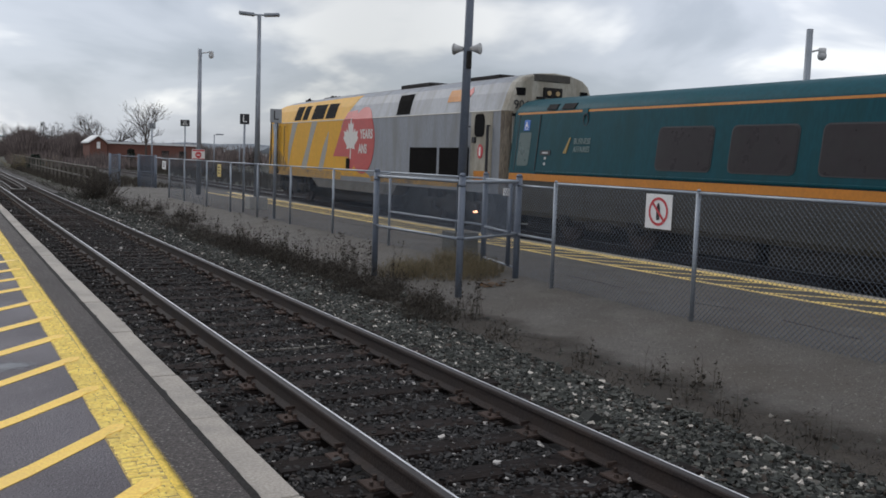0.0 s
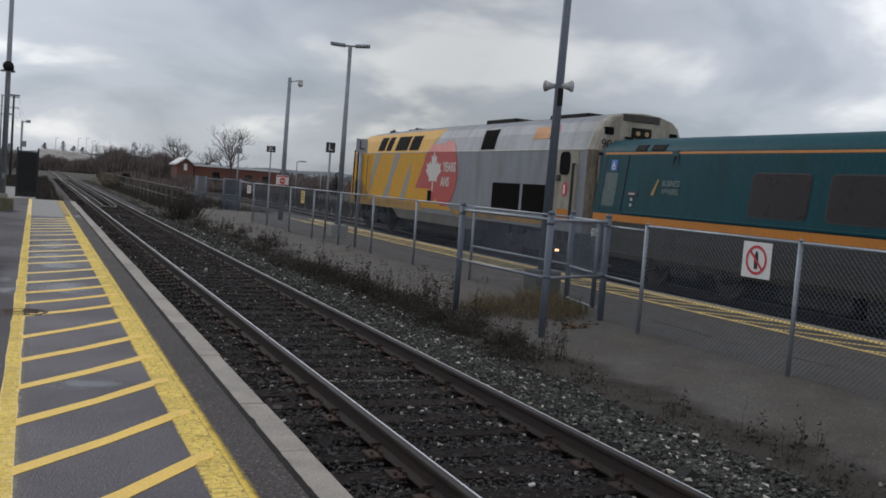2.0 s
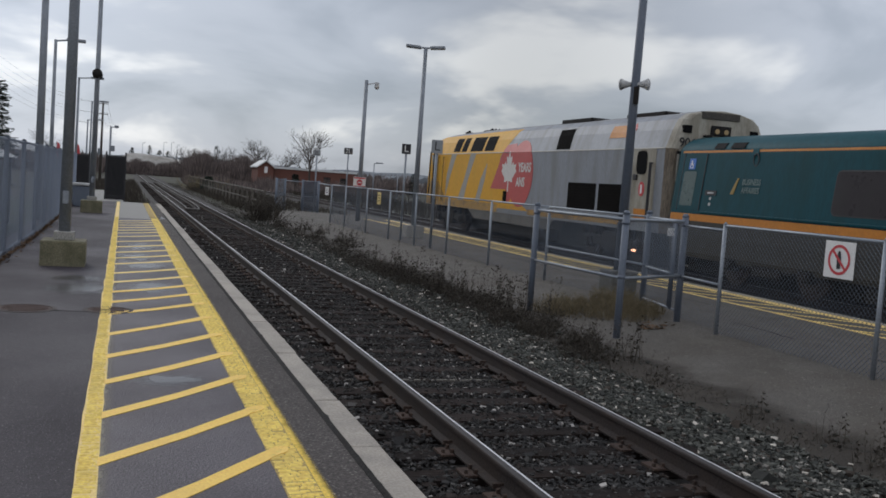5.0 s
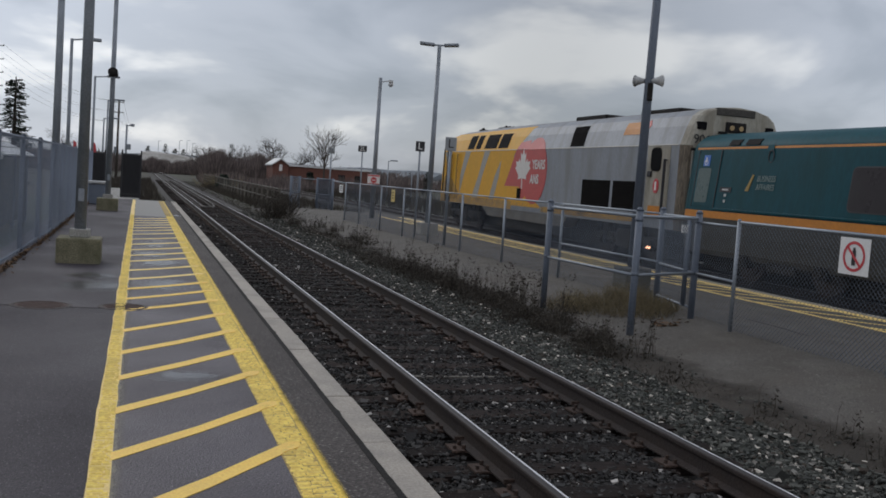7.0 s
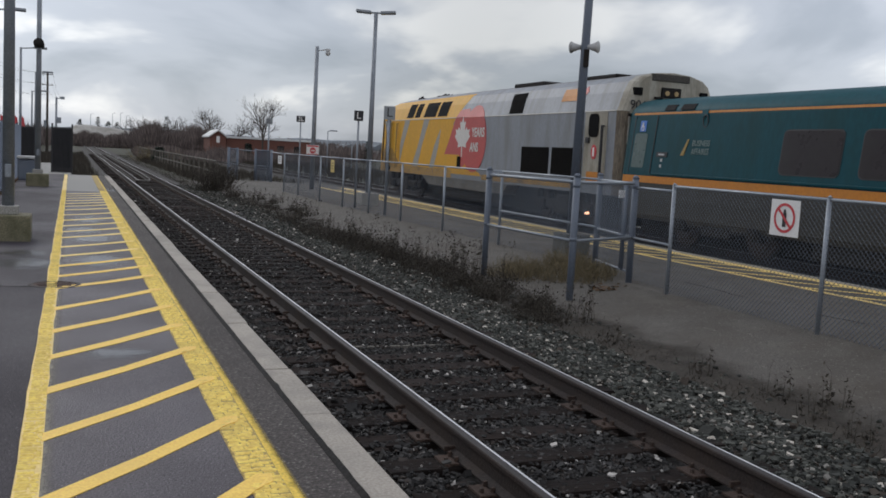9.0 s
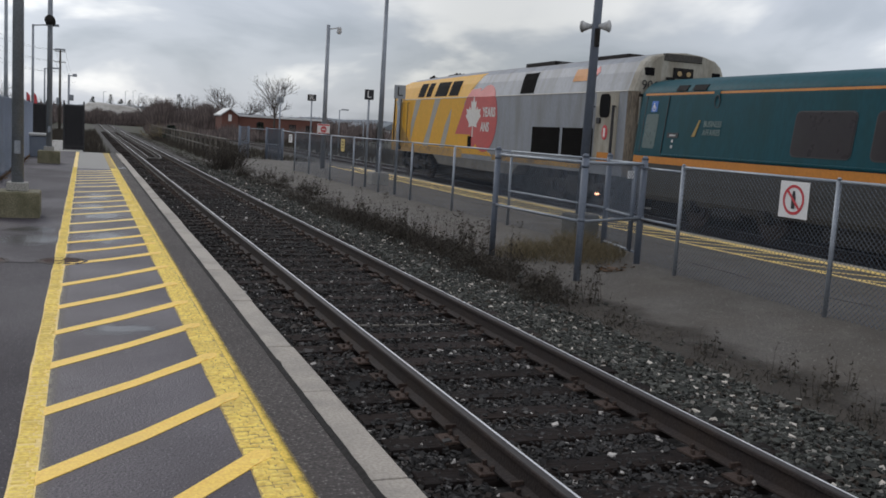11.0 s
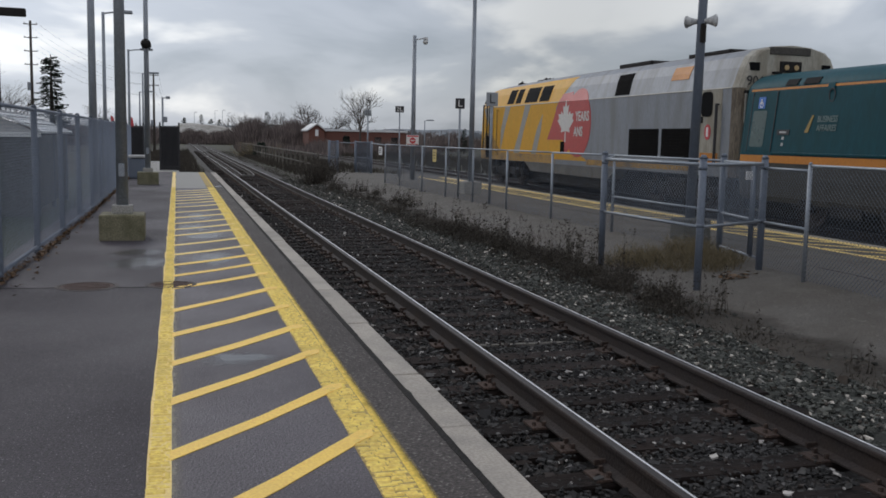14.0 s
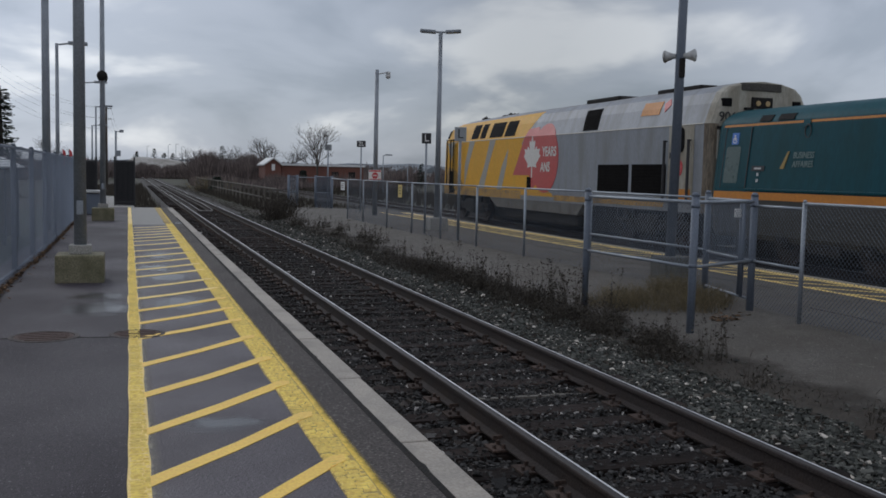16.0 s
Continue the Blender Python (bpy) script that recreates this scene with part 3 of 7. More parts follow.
tagged(link_mesh("tactile_ribs", raw_mesh("tactile_ribs", verts, faces, M_TACT), platform), kind="stuff")

# slanted stripes, one a metre, between the two lines
for k, y0 in enumerate((1.2, 2.2, 3.2, 4.24, 5.24, 6.25, 7.22, 8.2, 9.3, 10.6, 11.5, 12.4, 13.45, 14.55, 15.9, 16.9, 18.0, 19.2, 20.5, 21.9, 23.05, 24.0, 25.0, 26.0, 27.0, 28.0)):
    w, lean = 0.165, 1.12 if y0 < 10 else 0.9
    j = [random.uniform(-0.012, 0.012) for _ in range(6)]
    pts = [(-2.55, y0 - w / 2 + j[0]), (-2.05, y0 + lean * 0.47 - w / 2 + j[1]), (-1.63, y0 + lean * 0.92 - w / 2 + j[2]), (-1.60, y0 + lean * 0.95 - w / 2 + j[2]), (-1.55, y0 + lean - w / 2 + j[2]), (-1.49, y0 + lean - 0.03), (-1.475, y0 + lean + 0.08), (-1.55, y0 + lean + w / 2 + j[3]), (-1.60, y0 + lean * 0.95 + w / 2 + j[3]), (-1.63, y0 + lean * 0.92 + w / 2 + j[3]), (-2.05, y0 + lean * 0.47 + w / 2 + j[4]), (-2.55, y0 + w / 2 + j[5])]
    b = bmesh.new()
    prism(b, pts, 0.0, 1.0, lambda u, v, q: (u, v, P1 + q * (0.0115 if u > -1.62 else 0.0052)))
    part("painted_stripe", b, M_YEL if y0 < 13 else M_YELPALE, platform)

part("paint_haze", slab_poly([(-2.55, -6), (-2.46, -6), (-2.46, 29), (-2.55, 29)], P1, P1 + 0.002), M_SPRAY, platform, "pale paint overspray")
# Wet sheen at the platform end is painted as a pale slab.
part("end_slab", slab_poly([(-2.53, 29.6), (-1.62, 29.6), (-1.62, 42.0), (-2.53, 42.0)], P1, P1 + 0.004), M_BLOCK2, platform, "pale end slab, wet sheen put into its colour")
# thin films of rain water
for x, y, rx, ry in ((-2.98, 12.7, 0.62, 0.9), (-3.05, 13.7, 0.5, 0.7), (-2.05, 13.0, 0.5, 1.0), (-2.2, 17.3, 0.5, 1.0), (-2.1, 15.9, 0.5, 1.0), (-2.1, 7.3, 0.42, 0.3), (-2.0, 30.7, 0.7, 0.9), (-1.9, 30.9, 0.9, 0.6), (-1.25, 30.7, 0.2, 0.8), (-2.1, 19.5, 0.5, 1.2)):
    b = bmesh.new()
    ring = [(x + rx * math.cos(i * math.tau / 24), y + ry * math.sin(i * math.tau / 24)) for i in range(24)]
    prism(b, ring, P1 - 0.01, P1 + 0.003, lambda u, v, q: (u, v, q))
    part("puddle", b, M_PUDDLE, platform, "thin film of rain water")
# newer, darker surfacing on the near part of the platform, with its ragged joint
part("asphalt_patch", slab_poly([(-4.6, -6), (-2.665, -6), (-2.665, 10.68), (-4.6, 10.86)], P1 - 0.01, P1 + 0.0015), M_PATCH, platform, "newer dark asphalt surfacing")
left, right = [], []
x = -4.4
while x < -2.66:
    yy = 10.8 - 0.1 * (x + 3.9) + random.uniform(-0.02, 0.02)
    left.append((x, yy))
    right.append((x, yy + random.uniform(0.02, 0.06)))
    x += 0.09
part("asphalt_joint", slab_poly(left + right[::-1], P1, P1 + 0.003), M_DARK, platform, "dark ragged joint across the asphalt")
# crumbled joint between asphalt and kerb
gap_l, gap_r = [], []
y = 0.0
while y < 34:
    deep = random.uniform(0.006, 0.016) if random.random() < 0.06 else random.uniform(0.0, 0.006)
    gap_l.append((KERB0 + 0.004 - random.uniform(0, 0.008), y))
    gap_r.append((KERB0 + 0.026 + deep, y))
    y += random.uniform(0.05, 0.16)
b = bmesh.new()
prism(b, gap_l + gap_r[::-1], P1 + 0.0, P1 + 0.021, lambda u, v, q: (u, v, P1 + 0.004 if u < KERB0 + 0.02 else P1 + 0.0195) if q > P1 + 0.01 else (u, v, P1 - 0.02))
part("crumbled_joint", b, M_DARK, platform, "dark crumbled joint along the kerb")
# kerb stones along the edge
y = -6.0
first = None
while y < 42.0:
    ln = random.choice((1.2, 1.5, 1.8))
    bm = bmesh.new()
    dx, dz = random.uniform(-0.006, 0.006), random.uniform(-0.006, 0.004)
    box(bm, KERB0 + 0.022 + dx, KERB1 + dx, y + 0.008, y + ln - 0.008, -0.45, P1 + 0.012 + dz, 0.012)
    part("kerb_stone", bm, M_CONC, platform)
    y += ln

# manholes
def manhole(x, y, r):
    t = thing("manhole_cover", (x, y, P1), "rusty round iron manhole cover set in the asphalt", "manhole", "manholes in the platform")
    bm = bmesh.new()
    tube(bm, (x, y, P1 - 0.02), (x, y, P1 + 0.004), r, 28)
    part("cover", bm, M_RUST, t)
    bm = bmesh.new()
    ring = []
    for rr, zz in ((r + 0.004, P1 - 0.01), (r + 0.004, P1 + 0.007), (r + 0.05, P1 + 0.005), (r + 0.05, P1 - 0.01)):
        ring.append([(x + rr * math.cos(a * math.tau / 28), y + rr * math.sin(a * math.tau / 28), zz) for a in range(28)])
    loft(bm, ring, True, False)
    part("frame_ring", bm, M_GRIT, t, "gritty asphalt ring")
    for a in range(-2, 3):
        bm = bmesh.new()
        h = math.sqrt(max(0.01, r * r - (a * 0.1) ** 2)) * 0.85
        box(bm, x - h, x + h, y + a * 0.1 - 0.012, y + a * 0.1 + 0.012, P1 + 0.002, P1 + 0.009)
        part("rib", bm, M_RUST, t)


manhole(-3.42, 10.85, 0.27)
manhole(-2.57, 10.85, 0.22)

# far platform edge and painted strip beside the train
bm = bmesh.new()
box(bm, 10.52, 10.73, -8, 46, -0.45, -0.105, 0.015)
platform2 = setting("platform_far_edge", bm, M_CONC, "concrete edge of the far platform beside the train", "platform edge")


def strip2(pts, h, m, label=""):
    b = bmesh.new()
    prism(b, pts, 0, h, lambda u, v, w: (u, v, ground_height(u, v) + w))
    return part("painted_line" if label else "painted_stripe", b, m, platform2, label)


strip2([(9.09, -8), (9.21, -8), (9.25, 46), (9.13, 46)], 0.006, M_YELPALE, "worn yellow painted line")
strip2([(10.22, -8), (10.50, -8), (10.50, 46), (10.22, 46)], 0.006, M_YELPALE, "rough yellow tactile warning band")
for k in range(-12, 44):
    y0 = k * 1.0 + 0.3
    strip2([(9.18, y0), (10.24, y0 - 1.1), (10.24, y0 - 0.98), (9.18, y0 + 0.13)], 0.008, M_YELPALE)
# long cracks in the old asphalt
for cx, y0, y1 in ((6.88, 6.7, 8.1), (6.92, 8.8, 9.7), (6.85, 11.0, 12.6), (8.2, 15, 19), (8.1, 21, 26)):
    left, right = [], []
    y = y0
    while y < y1:
        x = cx + 0.08 * math.sin(y * 1.7) + random.uniform(-0.03, 0.03)
        left.append((x, y))
        right.append((x + random.uniform(0.008, 0.024), y))
        y += 0.25
    b = bmesh.new()
    prism(b, left + right[::-1], 0, 0.004, lambda u, v, w: (u, v, ground_height(u, v) + w))
    part("crack_filler", b, M_DARK, platform2, "dark tar-filled crack")

# ---- near track ----
track = thing("railway_track", (0.7525, 0, -0.2), "railway track with polished rusty rails on creosoted wooden sleepers", "railway track")
track2 = thing("railway_track", (12.35, 0, -0.2), "railway track under the standing train", "railway track")


def rail_mesh(x, y0, y1, parent):
    prof = [(-0.07, -0.172), (-0.07, -0.160), (-0.012, -0.142), (-0.009, -0.05), (-0.036, -0.036), (-0.036, -0.014), (-0.031, -0.006), (-0.02, -0.0015), (0.0, 0.0008), (0.010, 0.001), (0.028, 0.0), (0.036, -0.010), (0.036, -0.036), (0.009, -0.05), (0.012, -0.142), (0.07, -0.160), (0.07, -0.172)]
    b = bmesh.new()
    ys = [y0 + (y1 - y0) * i / 24 for i in range(25)]
    loft(b, [[(x + u, yy, v) for u, v in prof] for yy in ys])
    for f in b.faces:
        c = f.calc_center_median()
        f.material_index = 0 if c.z < -0.008 or abs(f.normal.y) > 0.5 else (1 if c.x > x + 0.016 else 2)
    r = part("rail", b, [M_RAIL, M_RAILTOP, M_RAILDULL], parent, "rusty steel rail with a polished head")
    return r


for x in (0.0, 1.505):
    rail_mesh(x, -8, 330, track)
for x in (11.6, 13.1):
    rail_mesh(x, -30, 330, track2)

sleeper_data = []
for v in range(4):
    b = bmesh.new()
    box(b, -1.3, 1.3, -0.115, 0.115, -0.14, 0.0, 0.014)
    for q in b.verts:
        q.co += Vector((0, random.uniform(-0.008, 0.008), random.uniform(-0.008, 0.006)))
    d = bpy.data.meshes.new("sleeper")
    b.to_mesh(d)
    b.free()
    d.materials.append(M_TIE)
    sleeper_data.append(d)
b = bmesh.new()
box(b, -0.17, 0.17, -0.095, 0.095, 0.0, 0.02, 0.005)
for sx in (-0.085, 0.085):
    for sy in (-0.055, 0.055):
        box(b, sx - 0.014 - (0.01 if sx > 0 else -0.01), sx + 0.014 - (0.01 if sx > 0 else -0.01), sy - 0.012, sy + 0.012, 0.02, 0.052, 0.004)
for sx in (-0.14, 0.14):
    box(b, sx - 0.012, sx + 0.012, -0.05, -0.026, 0.02, 0.045, 0.003)
plate_data = bpy.data.meshes.new("tie_plate")
b.to_mesh(plate_data)
b.free()
plate_data.materials.append(M_PLATE)
b = bmesh.new()
box(b, -0.085, 0.085, -0.012, 0.012, -0.16, -0.125, 0.003)
anchor_data = bpy.data.meshes.new("rail_anchor")
b.to_mesh(anchor_data)
b.free()
anchor_data.materials.append(M_PLATE)
pale_sleeper = sleeper_data[0].copy()
pale_sleeper.transform(Matrix.Diagonal((0.93, 0.3, 1, 1)))
pale_sleeper.materials.clear()
pale_sleeper.materials.append(M_OLDWOOD)
for i in range(230):
    y = -4 + i * 0.52 + random.uniform(-0.03, 0.03)
    o = new("sleeper", pale_sleeper if abs(y - 8.87) < 0.25 else random.choice(sleeper_data))
    o.parent = track
    skew = random.uniform(-0.012, 0.012)
    o.matrix_basis = Matrix.Translation((random.uniform(-0.05, 0.05), y, 0.008 + random.uniform(-0.006, 0.004))) @ Matrix.Rotation(skew, 4, "Z")
    if y < 50:
        for x in (-0.7525, 0.7525):
            o = new("tie_plate", plate_data)
            o.parent = track
            o.matrix_basis = Matrix.Translation((x, y, 0.01)) @ Matrix.Rotation(skew, 4, "Z")
            if y < 30 and i % 2 == 0:
                o = new("rail_anchor", anchor_data)
                o.parent = track
                o.matrix_basis = Matrix.Translation((x, y + 0.13, 0.2))
# guard rails between the running rails, their near ends bent together into a nose
prof = [(-0.05, -0.17), (-0.01, -0.14), (-0.03, -0.04), (-0.025, -0.01), (0.025, -0.01), (0.03, -0.04), (0.01, -0.14), (0.05, -0.17)]
for pts in ([(0.37, 44.9), (0.39, 47.5), (0.42, 52), (0.42, 110)], [(1.0, 45.6), (1.05, 48.5), (1.1, 53), (1.1, 110)]):
    b = bmesh.new()
    loft(b, [[(px + u, py, v) for u, v in prof] for px, py in pts])
    for f in b.faces:
        f.material_index = 1 if f.calc_center_median().z > -0.012 else 0
    part("guard_rail", b, [M_RAIL, M_GUARD], track, "rusty inner guard rail with a worn top")
b = bmesh.new()
bend = [(0.37, 44.92), (0.42, 44.45), (0.56, 44.15), (0.74, 44.1), (0.89, 44.4), (0.97, 45.0), (1.0, 45.62)]
for (xa, ya), (xb, yb) in zip(bend, bend[1:]):
    tube(b, (xa, ya, -0.045), (xb, yb, -0.045), 0.035, 8)
part("guard_nose", b, M_GUARD, track, "bent nose where the guard rails meet", True)

# crushed stone
def stones(name, zones, seed, label, m):
    """zones: x0, x1, y0, y1, stones per square metre, size, height(x, y)."""
    rng = np.random.default_rng(seed)
    ico = np.array([(x, y, z) for z in (-1, 1) for y in (-1, 1) for x in (-1, 1)]) * 0.72
    tri = np.array([(0, 2, 3), (0, 3, 1), (4, 5, 7), (4, 7, 6), (0, 1, 5), (0, 5, 4), (2, 6, 7), (2, 7, 3), (0, 4, 6), (0, 6, 2), (1, 3, 7), (1, 7, 5)])
    allv, allf, base = [], [], 0
    for x0, x1, y0, y1, dens, size, zz in zones:
        n = int((x1 - x0) * (y1 - y0) * dens)
        pos = np.stack([rng.uniform(x0, x1, n), rng.uniform(y0, y1, n)], 1)
        z = np.array([zz(px, py) for px, py in pos])
        s = size * rng.lognormal(0, 0.35, n)
        sc = s[:, None] * rng.uniform(0.55, 1.25, (n, 3)) * (1.15, 0.9, 0.55)
        v = ico[None] * (1 + rng.uniform(-0.42, 0.30, (n, 8, 3))) * sc[:, None, :]
        a, c = rng.uniform(0, math.tau, n), rng.uniform(-1.2, 1.2, n)
        ca, sa, cc, sc2 = np.cos(a), np.sin(a), np.cos(c), np.sin(c)
        x, y, w = v[..., 0], v[..., 1] * cc[:, None] - v[..., 2] * sc2[:, None], v[..., 1] * sc2[:, None] + v[..., 2] * cc[:, None]
        v = np.stack([x * ca[:, None] - y * sa[:, None], x * sa[:, None] + y * ca[:, None], w], -1)
        v += np.concatenate([pos, (z + rng.uniform(-0.012, 0.018, n))[:, None]], 1)[:, None]
        allv.append(v.reshape(-1, 3))
        allf.append((tri[None] + (np.arange(n) * 8)[:, None, None] + base).reshape(-1, 3))
        base += n * 8
    v, f = np.concatenate(allv), np.concatenate(allf)
    d = bpy.data.meshes.new(name)
    d.vertices.add(len(v))
    d.vertices.foreach_set("co", v.ravel())
    d.loops.add(f.size)
    d.loops.foreach_set("vertex_index", f.ravel().astype(np.int32))
    d.polygons.add(len(f))
    d.polygons.foreach_set("loop_start", np.arange(0, f.size, 3, dtype=np.int32))
    d.update(calc_edges=True)
    d.materials.append(m)
    d.shade_flat()
    return tagged(new(name, d), label, "gravel", "", "stuff")


def bed(px, py):
    z = ground_height(px, py) + 0.03
    return z


stones("ballast", [(-0.86, -0.12, 2.5, 13, 1000, 0.0185, bed), (0.1, 1.4, 2.5, 13, 1250, 0.016, bed), (-0.8, 1.6, 2.5, 24, 130, 0.014, lambda px, py: -0.187), (-0.86, 1.62, 13, 24, 420, 0.019, bed), (-0.86, 1.62, 24, 45, 90, 0.024, bed), (-0.86, 1.62, -5, 2.5, 480, 0.021, bed)], 5, "dark grey crushed stone ballast with scattered white stones", M_STONE)
stones("ballast_shoulder", [(1.62, 3.25, 2.0, 13, 1150, 0.0195, bed), (1.62, 3.4, 13, 24, 420, 0.021, bed), (1.62, 3.5, 24, 45, 110, 0.026, bed), (1.62, 3.25, -5, 2.0, 420, 0.022, bed)], 15, "greenish grey crushed stone shoulder with many pale stones", M_STONE2)
stones("loose_stone", [(3.1, 4.0, 3, 26, 28, 0.022, ground_height), (-0.98, -0.9, 3, 20, 30, 0.02, bed)], 6, "small loose stones scattered along the asphalt edge", M_STONE2)


def soil_mat():
    """Dark sandy soil that thins out over the asphalt with a ragged edge."""
    m = mat("dark_sandy_soil", (0.040, 0.032, 0.024), 0.95, var=0.5, scale=1.2, fine=45, bump=0.7, tint=(0.026, 0.021, 0.016), amount=0.8)
    n, k = m.node_tree.nodes, m.node_tree.links
    tc, sp, mr, ns, ad, rp = n.new("ShaderNodeTexCoord"), n.new("ShaderNodeSeparateXYZ"), n.new("ShaderNodeMapRange"), n.new("ShaderNodeTexNoise"), n.new("ShaderNodeMath"), n.new("ShaderNodeMapRange")
    mr.inputs["From Min"].default_value, mr.inputs["From Max"].default_value = 3.2, 4.7
    mr.inputs["To Min"].default_value, mr.inputs["To Max"].default_value = 0.75, -0.35
    mr.clamp = False
    ns.inputs["Scale"].default_value, ns.inputs["Detail"].default_value = 1.4, 7
    ad.operation = "ADD"
    rp.interpolation_type = "SMOOTHSTEP"
    rp.inputs["From Min"].default_value, rp.inputs["From Max"].default_value = 0.40, 1.05
    k.new(tc.outputs["Object"], sp.inputs[0])
    k.new(tc.outputs["Object"], ns.inputs["Vector"])
    k.new(sp.outputs["X"], mr.inputs["Value"])
    k.new(mr.outputs["Result"], ad.inputs[0])
    k.new(ns.outputs["Fac"], ad.inputs[1])
    k.new(ad.outputs[0], rp.inputs["Value"])
    k.new(rp.outputs["Result"], n["Principled BSDF"].inputs["Alpha"])
    return m


bm = bmesh.new()
sx = [2.85, 3.1, 3.3, 3.6, 4.0, 4.4, 4.9]
sy = [2, 3, 6, 9, 12, 15, 18, 21, 24, 28, 32, 36]
sheet = [[bm.verts.new((x, y, ground_height(x, y) + 0.006)) for x in sx] for y in sy]
for j in range(len(sy) - 1):
    for i in range(len(sx) - 1):
        bm.faces.new((sheet[j][i], sheet[j][i + 1], sheet[j + 1][i + 1], sheet[j + 1][i]))
part("soil_strip", bm, soil_mat(), ground, "dark sandy soil drifted over the asphalt edge")


def low_growth(zones, seed, m, label):
    """Short dead stems and scraps that hug the soil."""
    rg = np.random.default_rng(seed)
    v = []
    for x0, x1, y0, y1, n, h in zones:
        for _ in range(n):
            u = rg.beta(1.3, 2.6)
            x, y = x0 + (x1 - x0) * u, rg.uniform(y0, y1)
            z = ground_height(x, y)
            if rg.uniform() > 0.55 + 0.45 * math.sin(2.3 * y + 1.7 * math.sin(0.9 * y) + 3 * x):
                continue
            hh = h * rg.uniform(0.25, 1.0) * (1.15 - 0.6 * u)
            a = rg.uniform(0, math.tau)
            w = rg.uniform(0.003, 0.008)
            dx, dy = math.cos(a) * w, math.sin(a) * w
            lx, ly = rg.normal(0, 0.6, 2) * hh
            v += [(x - dx, y - dy, z), (x + dx, y + dy, z), (x + lx, y + ly, z + hh)]
    f = [(i, i + 1, i + 2) for i in range(0, len(v), 3)]
    return tagged(new("low_growth", raw_mesh("low_growth", v, f, m)), label, "dead grass", "", "stuff")


low_growth([(3.15, 4.2, 2.6, 10.5, 2600, 0.07), (3.0, 4.4, 10.5, 24, 13000, 0.15), (3.1, 4.6, 24, 36, 6000, 0.16), (2.5, 5.2, 36, 60, 7000, 0.16), (2.5, 5.2, 60, 120, 7000, 0.24)], 9, M_WEED, "short dark dead growth along the asphalt edge")


# ---- locomotive ----
LX = 12.35
LSIDE = [(0.98, -1.50), (1.25, -1.51), (3.22, -1.51), (3.72, -1.34), (4.0, -1.2), (4.15, -1.0), (4.26, -0.55), (4.30, 0.0)]


def loco_x(z):
    return LX + float(np.interp(z, [p[0] for p in LSIDE], [p[1] for p in LSIDE]))


loco = thing("diesel_locomotive", (LX, 31, 0), "weathered silver and yellow diesel locomotive with a red anniversary emblem", "locomotive")


def loco_ring(y, w, s, low=0.98):
    pts = []
    for z, x in LSIDE:
        zz = z if z < 2.0 else 2.0 + (z - 2.0) * s
        pts.append((LX + x * w, y, max(zz, low)))
    return pts + [(2 * LX - x, yy, z) for x, yy, z in pts[-2::-1]]


bm = bmesh.new()
loft(bm, [loco_ring(*a) for a in ((20.92, 0.86, 0.99), (20.95, 0.92, 0.996), (21.03, 0.968, 1.0), (21.22, 1.0, 1.0), (24, 1, 1), (28, 1, 1), (32, 1, 1), (36, 1, 0.995), (39.3, 1.0, 0.97), (40.4, 1.0, 0.93), (40.85, 0.997, 0.9), (41.08, 0.985, 0.81), (41.22, 0.95, 0.77), (41.27, 0.88, 0.74))])
for f in bm.faces:
    c = f.calc_center_median()
    f.material_index = (3 if c.z < 3.2 and c.y > 20.93 else 1) if c.y < 21.21 else (2 if c.z > 4.1 else 0)
body = part("body", bm, [M_SILVER, M_BEIGE, M_ROOF, M_ENDGRIME], loco, "streaked silver paint body")
# lower skirt between the trucks, a darker silver than the body
bm = bmesh.new()
prism(bm, [(35.6, 0.98), (34.9, 0.64), (28.0, 0.62), (27.6, 0.98)], LX - 1.49, LX + 1.49, lambda u, v, w: (w, u, v))
part("skirt", bm, M_SKIRT, loco, "darker silver skirt")


def decal(name, poly, m, label="", lift=0.006, parent=None):
    """A thin painted film that follows the side: outline of (y, z)."""
    b = bmesh.new()
    vs = [b.verts.new((0, y, z)) for y, z in poly]
    b.faces.new(vs)
    b.normal_update()
    bmesh.ops.triangulate(b, faces=b.faces[:])
    for z in (1.25, 3.22, 3.72, 4.0, 4.15):
        bmesh.ops.bisect_plane(b, geom=b.verts[:] + b.edges[:] + b.faces[:], plane_co=(0, 0, z), plane_no=(0, 0, 1))
    for v in b.verts:
        v.co.x = loco_x(v.co.z) - lift
    r = bmesh.ops.extrude_face_region(b, geom=b.faces[:])
    for g in r["geom"]:
        if isinstance(g, bmesh.types.BMVert):
            g.co.x += lift + 0.004
    bmesh.ops.recalc_face_normals(b, faces=b.faces[:])
    return part(name, b, m, parent or loco, label)


decal("yellow_sill", [(41.1, 0.99), (41.09, 1.3), (32.5, 1.3), (32.5, 0.99)], M_GRIMEY, "grimy faded yellow sill")
decal("yellow_livery", [(41.09, 1.3), (40.98, 3.2), (40.7, 3.78), (40.2, 3.9), (39.6, 4.0), (31.4, 4.10), (32.5, 3.0), (32.5, 1.3)], M_LOCOY, "bright yellow paint")
decal("yellow_livery", [(29.7, 1.03), (29.7, 1.22), (22.95, 1.20), (22.95, 1.08)], M_GRIMEY, "thin worn yellow stripe along the sill")
decal("yellow_livery", [(32.5, 1.15), (32.5, 1.9), (31.6, 1.9), (30.6, 1.42), (29.9, 1.25), (29.7, 1.15)], M_LOCOY, "bright yellow paint")
